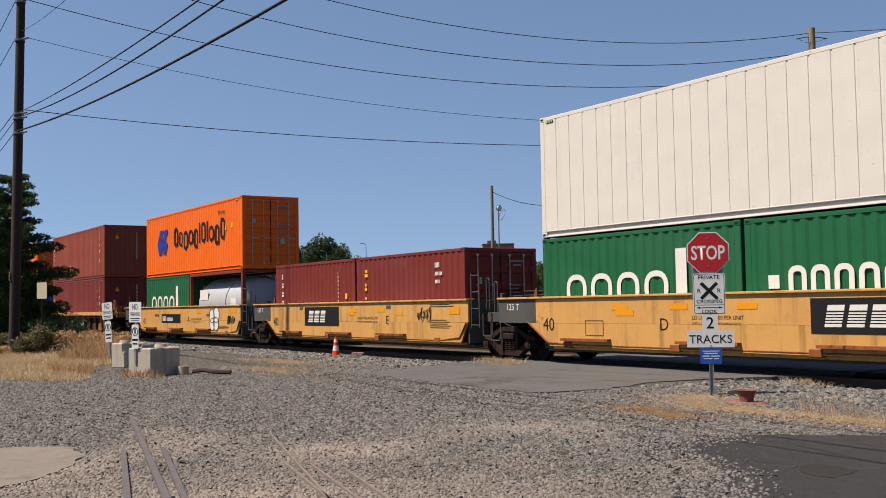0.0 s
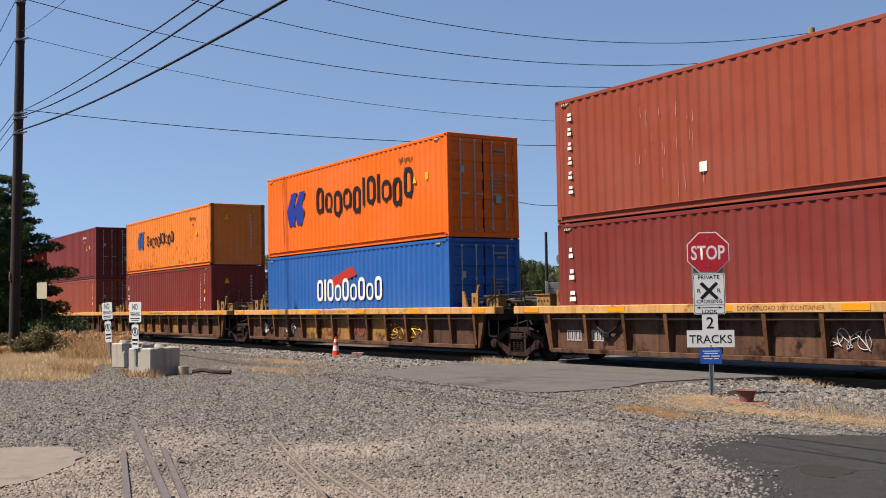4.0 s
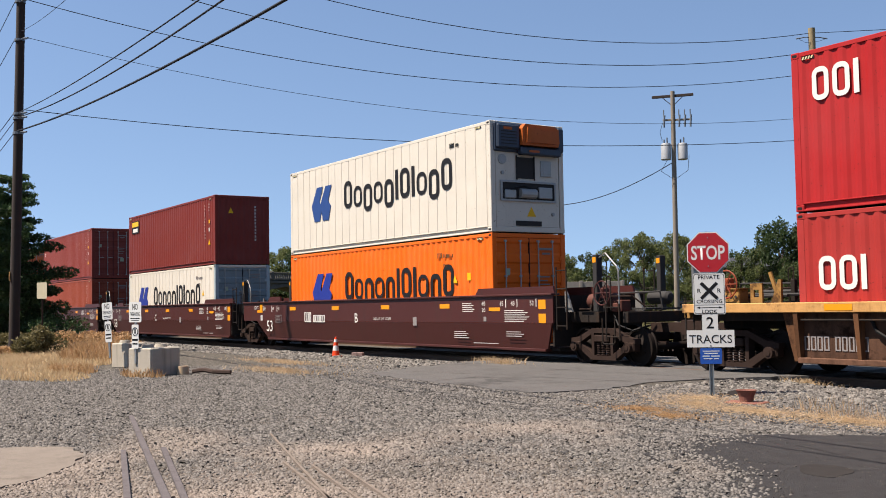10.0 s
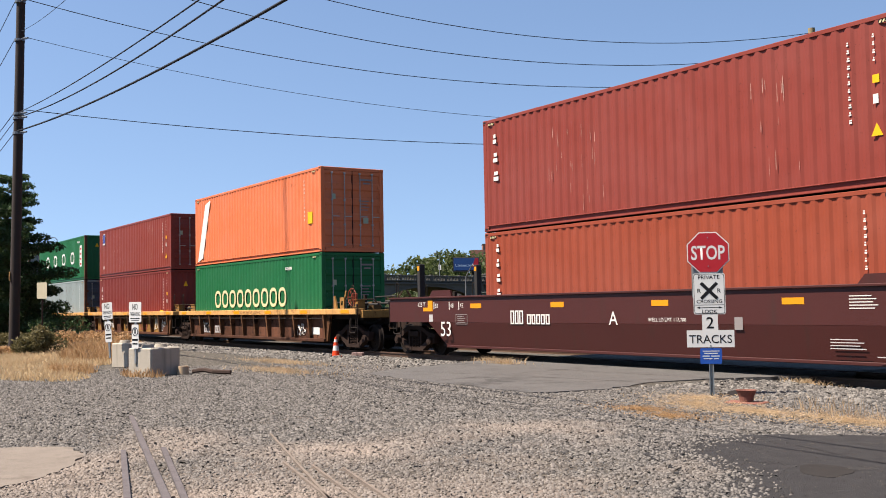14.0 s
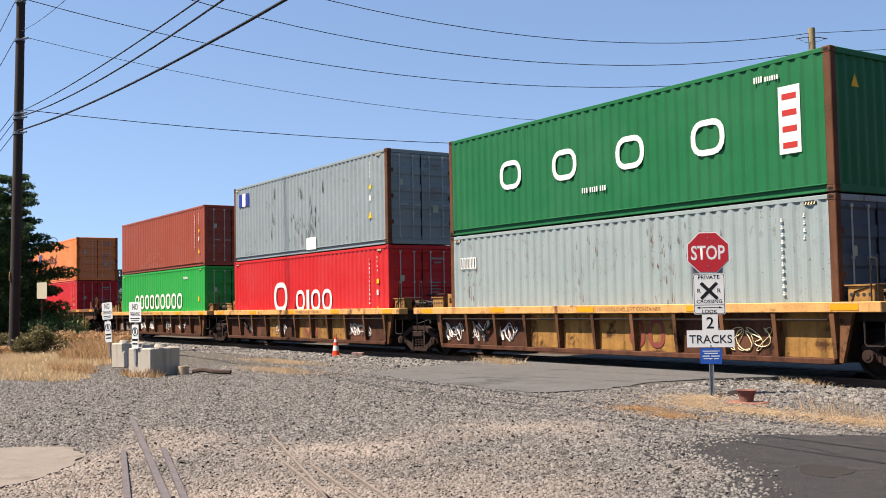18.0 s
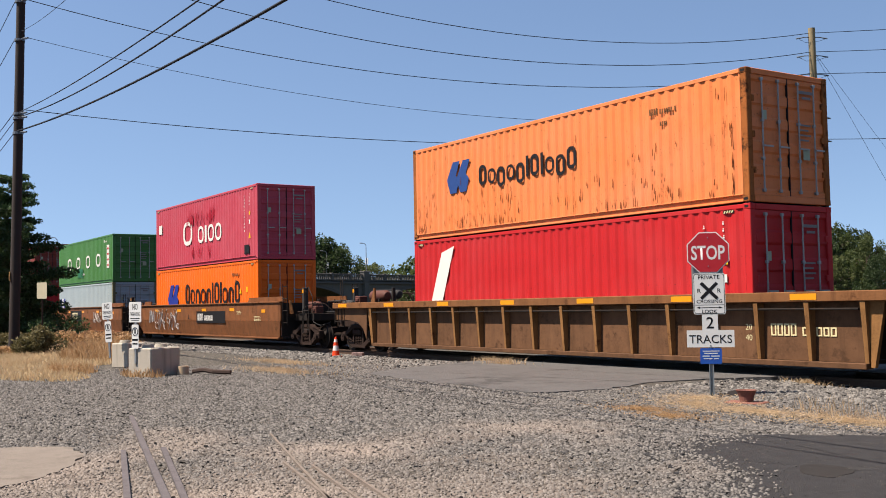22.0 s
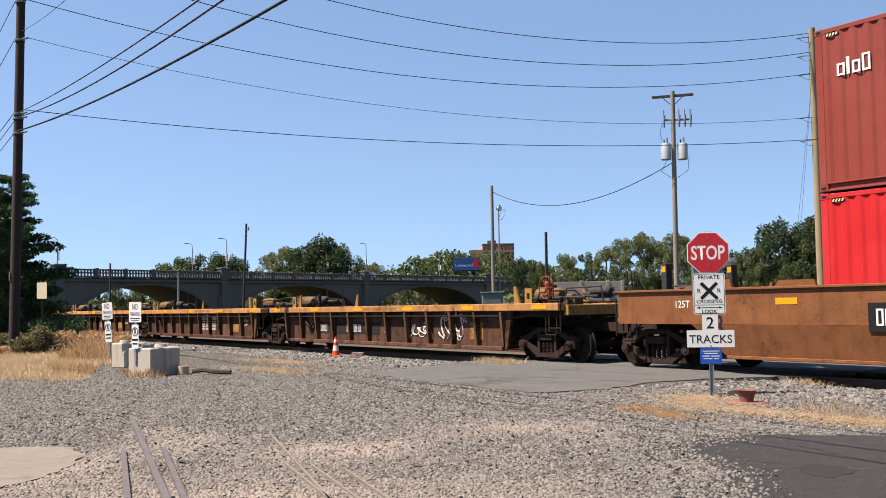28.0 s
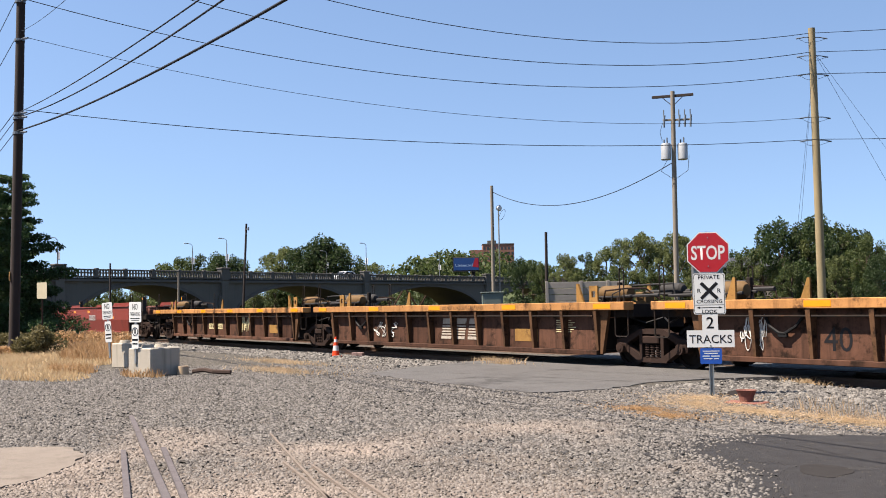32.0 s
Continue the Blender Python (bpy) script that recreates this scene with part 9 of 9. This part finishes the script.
bp = part("emergency_plate", Shape().prism([(x, z + 0.585) for x, z in rounded(0.315, 0.235, 0.02)], -0.004, 0.0), SIGN_BLUE, stop, "blue emergency notice plate")
part("lettering", Shape().box(-0.12, 0.12, -0.006, -0.0045, 0.652, 0.664).box(-0.10, 0.10, -0.006, -0.0045, 0.618, 0.630).box(-0.125, -0.02, -0.006, -0.0045, 0.577, 0.591).box(0.0, 0.125, -0.006, -0.0045, 0.577, 0.591).box(-0.11, 0.02, -0.006, -0.0045, 0.538, 0.550).box(0.04, 0.11, -0.006, -0.0045, 0.538, 0.550), SIGN_WHITE, bp)
for z in (2.36, 1.93, 1.78, 1.25, 0.74):
    part("bolt", shared("bolt", lambda: Shape().cyl((0, -0.012, 0), (0, 0, 0), 0.010, 8), POST_STEEL), None, stop, "", (0, -0.004, z))

# an older sign plate behind it
part("spare_plate", Shape().prism([(x - 0.02, z + 1.70) for x, z in rounded(0.46, 0.5)], 0.045, 0.049), SIGN_BACK, stop, "bare back of another plate")


def notice(x, y, turn, w, h, z, small, label):
    ob = thing("notice_sign", (x, y, 0.0), label, "sign", "notice signs on the concrete blocks", turn=turn)
    part("post", Shape().box(-0.03, 0.03, 0.004, 0.03, 0.25, z + h / 2 - 0.1, 0.004), POST_STEEL, ob)
    p = part("plate", Shape().prism([(a, b + z) for a, b in rounded(w, h)], -0.003, 0.003), SIGN_WHITE, ob)
    centred(p, "NO", 0.19, SIGN_INK, 0, z + h * 0.12, 0.6, 0.0)
    centred(p, "TRESPASSING", 0.11, SIGN_INK, 0, z - h * 0.18, 0.46, 0.0)
    part("lettering", Shape().box(-w * 0.38, w * 0.38, -0.006, -0.0035, z - h * 0.33, z - h * 0.29).box(-w * 0.3, w * 0.3, -0.006, -0.0035, z - h * 0.42, z - h * 0.39), SIGN_INK, p)
    q = part("plate", Shape().prism([(a, b + z - h / 2 - 0.31) for a, b in rounded(0.21, 0.52)], -0.003, 0.003), SIGN_WHITE, ob, "narrow white plate with a prohibition ring")
    ring = Shape()
    pts = [(0.085 * math.cos(t), -0.005, z - h / 2 - 0.2 + 0.085 * math.sin(t)) for t in [i * math.pi / 10 for i in range(21)]]
    ring.tube(pts, 0.008, 4)
    part("ring", ring, SIGN_INK, q)
    part("lettering", Shape().box(-0.02, 0.02, -0.006, -0.0035, z - h / 2 - 0.25, z - h / 2 - 0.14).box(-0.09, 0.09, -0.006, -0.0035, z - h / 2 - 0.40, z - h / 2 - 0.36).box(-0.08, 0.08, -0.006, -0.0035, z - h / 2 - 0.48, z - h / 2 - 0.45), SIGN_INK, q)
    return ob


notice(-22.615, 6.747, 25.0, 0.38, 0.44, 1.38, True, "white no-trespassing sign on a steel post")
notice(-26.22, 7.2, 30.0, 0.34, 0.42, 1.42, True, "white no-trespassing sign leaning on its post").rotation_euler = (0.0, radians(-4.0), radians(30.0))


def block(x, y, turn, w, d, h, label, knobs=2):
    ob = thing("concrete_block", (x, y, -0.02), label, "concrete block", "concrete blocks", turn=turn)
    part("body", Shape().box(-w / 2, w / 2, -d / 2, d / 2, 0, h, 0.025), CONCRETE, ob)
    for i in range(knobs):
        part("knob", Shape().cyl((0, -d * 0.22 + i * d * 0.44, h), (0, -d * 0.22 + i * d * 0.44, h + 0.07), 0.14, 16, 0.12), CONCRETE, ob, "low round stacking knob")
    return ob


block(-22.72, 7.20, 25.0, 0.72, 0.85, 0.62, "grey cast concrete block with two round knobs")
block(-26.5, 7.75, 25.0, 0.6, 0.62, 0.62, "grey cast concrete block beside the notice sign", 1)
solid("log_stub", Shape().cyl((0, 0, -0.05), (0, 0, 0.2), 0.13, 16, 0.12), surface("cut_wood", "b9a184", 0.9, 0, 0.1, 6.0, "8a7355", 0.2, 3.0), "short pale sawn log stub", "log", at=(-22.35, 7.72, -0.02), smooth=True)
solid("driftwood", Shape().tube([(0, 0, 0.05), (0.3, 0.15, 0.09), (0.65, 0.22, 0.06), (0.95, 0.5, 0.05)], 0.05, 7), surface("dark_wood", "38261d", 0.95, 0, 0.2, 6.0), "dark weathered piece of wood", "wood", at=(-22.35, 7.95, 0.0))

cone = thing("traffic_cone", (-26.98, 13.86, -0.02), "orange traffic cone with two white bands", "traffic cone")
cone.scale = (0.8, 0.8, 0.8)
CONE_O = plain("cone_orange", "e2461c", 0.5)
part("base", Shape().box(-0.18, 0.18, -0.18, 0.18, 0, 0.035, 0.01), CONE_O, cone)
prof = [(0.14, 0.035), (0.115, 0.22), (0.09, 0.40), (0.07, 0.52), (0.055, 0.62), (0.03, 0.71)]
for i in range(5):
    part("band" if i in (1, 3) else "cone_body", Shape().cyl((0, 0, prof[i][1] + 0.0005), (0, 0, prof[i + 1][1]), prof[i][0], 18, prof[i + 1][0]), SIGN_WHITE if i in (1, 3) else CONE_O, cone, smooth=True)
solid("ballast_box", Shape().box(-0.17, 0.17, -0.08, 0.08, 0, 0.12, 0.015).box(-0.12, 0.02, -0.13, -0.1, 0.02, 0.13, 0.01), surface("faded_box", "8a6f68", 0.8, 0, 0.15, 5.0), "small faded pinkish box on the ballast", "box", at=(-26.55, 14.35, -0.03), turn=40)

hyd = thing("valve_cover", (-9.75, 11.3, -0.01), "rusty red upturned valve box on a plate", "valve box", turn=20)
RUSTY_RED = surface("rusty_red", "7f4d3f", 0.8, 0, 0.15, 6.0, "6a3526", 0.35, 3.0)
part("plate", Shape().box(-0.27, 0.27, -0.15, 0.15, 0.0, 0.03, 0.01), RUSTY_RED, hyd)
part("collar", Shape().revolve([(0.09, 0.03), (0.10, 0.1), (0.13, 0.17), (0.145, 0.19), (0.12, 0.19), (0.08, 0.11)], 16, "z"), RUSTY_RED, hyd)
solid("broken_block", Shape().prism([(-0.12, 0), (0.12, 0), (0.14, 0.07), (0.03, 0.11), (-0.09, 0.08)], -0.09, 0.09), surface("dark_lump", "3d3633", 0.9, 0, 0.2, 6.0), "dark broken lump of asphalt", "rubble", at=(-10.65, 12.1, -0.02), turn=30)

sp = thing("small_sign", (-36.2, 7.7, -0.02), "blank cream sign on a thin rusty post", "sign", turn=35.0)
part("post", Shape().cyl((0, 0.03, 0), (0, 0.03, 2.2), 0.025, 8), P_RUSTSTEEL, sp)
part("plate", Shape().prism([(x, z + 2.15) for x, z in rounded(0.42, 0.54, 0.04)], -0.003, 0.003), surface("cream_sign", "cfc4a4", 0.6, 0, 0.08, 4.0), sp)

# beyond the tracks
crate = thing("timber_bin", (-38.2, 33.1, -0.4), "grey weathered plank bin beyond the tracks", "bin", turn=58.0)
GREY_WOOD = surface("grey_planks", "9b948a", 0.9, 0, 0.15, 4.0, "6d665c", 0.4, 2.0, 0.0, 0.3, 20, 0.12)
for i in range(9):
    part("plank", Shape().box(-1.9, 1.9, -0.03, 0.03, 0.05 + i * 0.31, 0.05 + i * 0.31 + 0.285, 0.008), GREY_WOOD, crate)
    part("plank", Shape().box(1.86, 1.92, 0.05, 1.6, 0.05 + i * 0.31, 0.05 + i * 0.31 + 0.285, 0.008), GREY_WOOD, crate)
for x in (-1.85, -0.2, 1.1, 1.8):
    part("upright", Shape().box(x - 0.07, x + 0.07, -0.10, -0.032, 0, 2.86, 0.01), GREY_WOOD, crate)
cab = thing("signal_cabinet", (-48.9, 35.3, -0.4), "grey-green steel signal cabinet", "cabinet", turn=57.0)
CAB_M = surface("cabinet_green", "69756f", 0.6, 0.2, 0.1, 2.0)
part("body", Shape().box(-0.6, 0.6, -0.4, 0.4, 0.0, 2.45, 0.03), CAB_M, cab)
part("roof", Shape().box(-0.68, 0.68, -0.48, 0.48, 2.452, 2.52, 0.02), CAB_M, cab)
part("door", Shape().box(-0.5, 0.5, -0.43, -0.402, 0.2, 2.3, 0.015), CAB_M, cab)
part("handle", Shape().box(0.32, 0.36, -0.46, -0.432, 1.1, 1.3, 0.008), P_BLACK, cab)

bill = thing("billboard", (-181.4, 124.3, -0.5), "dark blue electronic billboard on a steel column", "billboard", turn=57.0)
part("column", Shape().cyl((1.5, 0.5, 0), (1.5, 0.5, 9.3), 0.4, 12), P_BLACK, bill)
part("cabinet", Shape().box(-2.8, 2.8, 0.0, 0.7, 9.0, 11.9, 0.05), P_BLACK, bill)
part("screen", Shape().box(-2.65, 2.65, -0.02, -0.003, 9.15, 11.75), plain("screen_blue", "2c4f86", 0.4), bill, "dark blue screen with a red corner")
part("patch", Shape().prism([(1.3, 9.9), (2.6, 9.7), (2.6, 11.7), (1.9, 11.7)], -0.03, -0.022), plain("screen_red", "b02c3a", 0.4), bill)
part("lettering", text_mesh("Connected", 0.85, plain("screen_text", "a9c4e0", 0.4)), None, bill, "", (-2.4, -0.024, 9.95))
part("catwalk", Shape().box(-2.9, 2.9, -0.7, 0.0, 8.85, 8.95), P_BLACK, bill)

apt = thing("apartment_building", (-484.0, 354.0, -0.6), "brick apartment block far off on the hill", "building", turn=57.0)
BRICK = surface("far_brick", "9c6c5a", 0.9, 0, 0.1, 0.2)
part("wall", Shape().box(-9, 9, -6, 6, 0.0, 36.0).box(-16, -9.05, -6, 6, 0.0, 33.0), BRICK, apt)
part("roof", Shape().box(-9.2, 9.2, -6.2, 6.2, 36.004, 36.5).box(-6.0, -1.0, -2, 2, 36.504, 38.5), B_DARK, apt)
GLASSY = plain("far_window", "4a4c50", 0.3)
win = Shape().box(-0.6, 0.6, -0.05, 0.0, 0, 1.5).mesh("window")
win.materials.append(GLASSY)
for r in range(6):
    for c in range(9):
        part("window", win, None, apt, "", (-8.0 + c * 2.0, -6.01, 19.0 + r * 2.8))
house = thing("far_house", (-133.5, 27.0, -0.3), "pale house behind the conifer", "house", turn=60.0)
part("wall", Shape().box(-2.2, 2.2, -2, 2, 0, 6.0), plain("house_white", "d8d6cf", 0.8), house)
part("roof", Shape().prism([(-2.5, 6.004), (2.5, 6.004), (0, 7.4)], -2.2, 2.2), plain("roof_grey", "5f5a57", 0.8), house)
for x in (-1.3, 0.2):
    part("window", Shape().box(x, x + 0.9, -2.05, -2.003, 3.6, 5.0), GLASSY, house)
# a low roof among the trees
shed = thing("far_shed", (-70.0, 88.0, -0.5), "dark-roofed shed among the trees", "shed", turn=40.0)
part("wall", Shape().box(-6, 6, -3, 3, 0, 5.2), plain("shed_wall", "8b857c", 0.8), shed)
part("roof", Shape().prism([(-3.4, 5.204), (3.4, 5.204), (0.0, 6.3)], -6.3, 6.3, "x"), plain("shed_roof", "3a3d42", 0.7), shed)


# ---------------------------------------------------------------- what moves
def train_way(t):
    """Metres the train has rolled at t seconds."""
    u = t / 32.0
    return 411.0377 * u - 6.1263 * u * u + 2.9779 * u ** 3


def motions():
    times = [0.0, 4.0, 8.0, 12.0, 16.0, 20.0, 24.0, 28.0, 32.0]
    for ob, x in MOVING:
        walk(ob, [(t, Matrix.Translation((x + train_way(t), TRACK_Y, ob.location.z))) for t in times])
    for ob, x, r, at in WHEELSETS:
        # turning is keyed only while the wheels are in the camera's view
        steps = [i / FPS for i in range(0, 32 * FPS + 1)]
        seen = [t for t in steps if -62.0 < x + train_way(t) < -6.0]
        rows = sorted(set([0.0, 32.0] + seen))
        base = train_way(seen[0]) if seen else 0.0
        out = []
        for t in rows:
            d = 0.0 if not seen or t < seen[0] else (train_way(min(t, seen[-1])) - base)
            out.append((t, Matrix.Translation(at) @ Matrix.Rotation(d / r, 4, 'Y')))
        walk(ob, out)
    walk(VAN, [(t, van_pose(t)) for t in (0.0, 8.0, 16.0, 24.0, 28.0, 30.0, 32.0)])


motions()
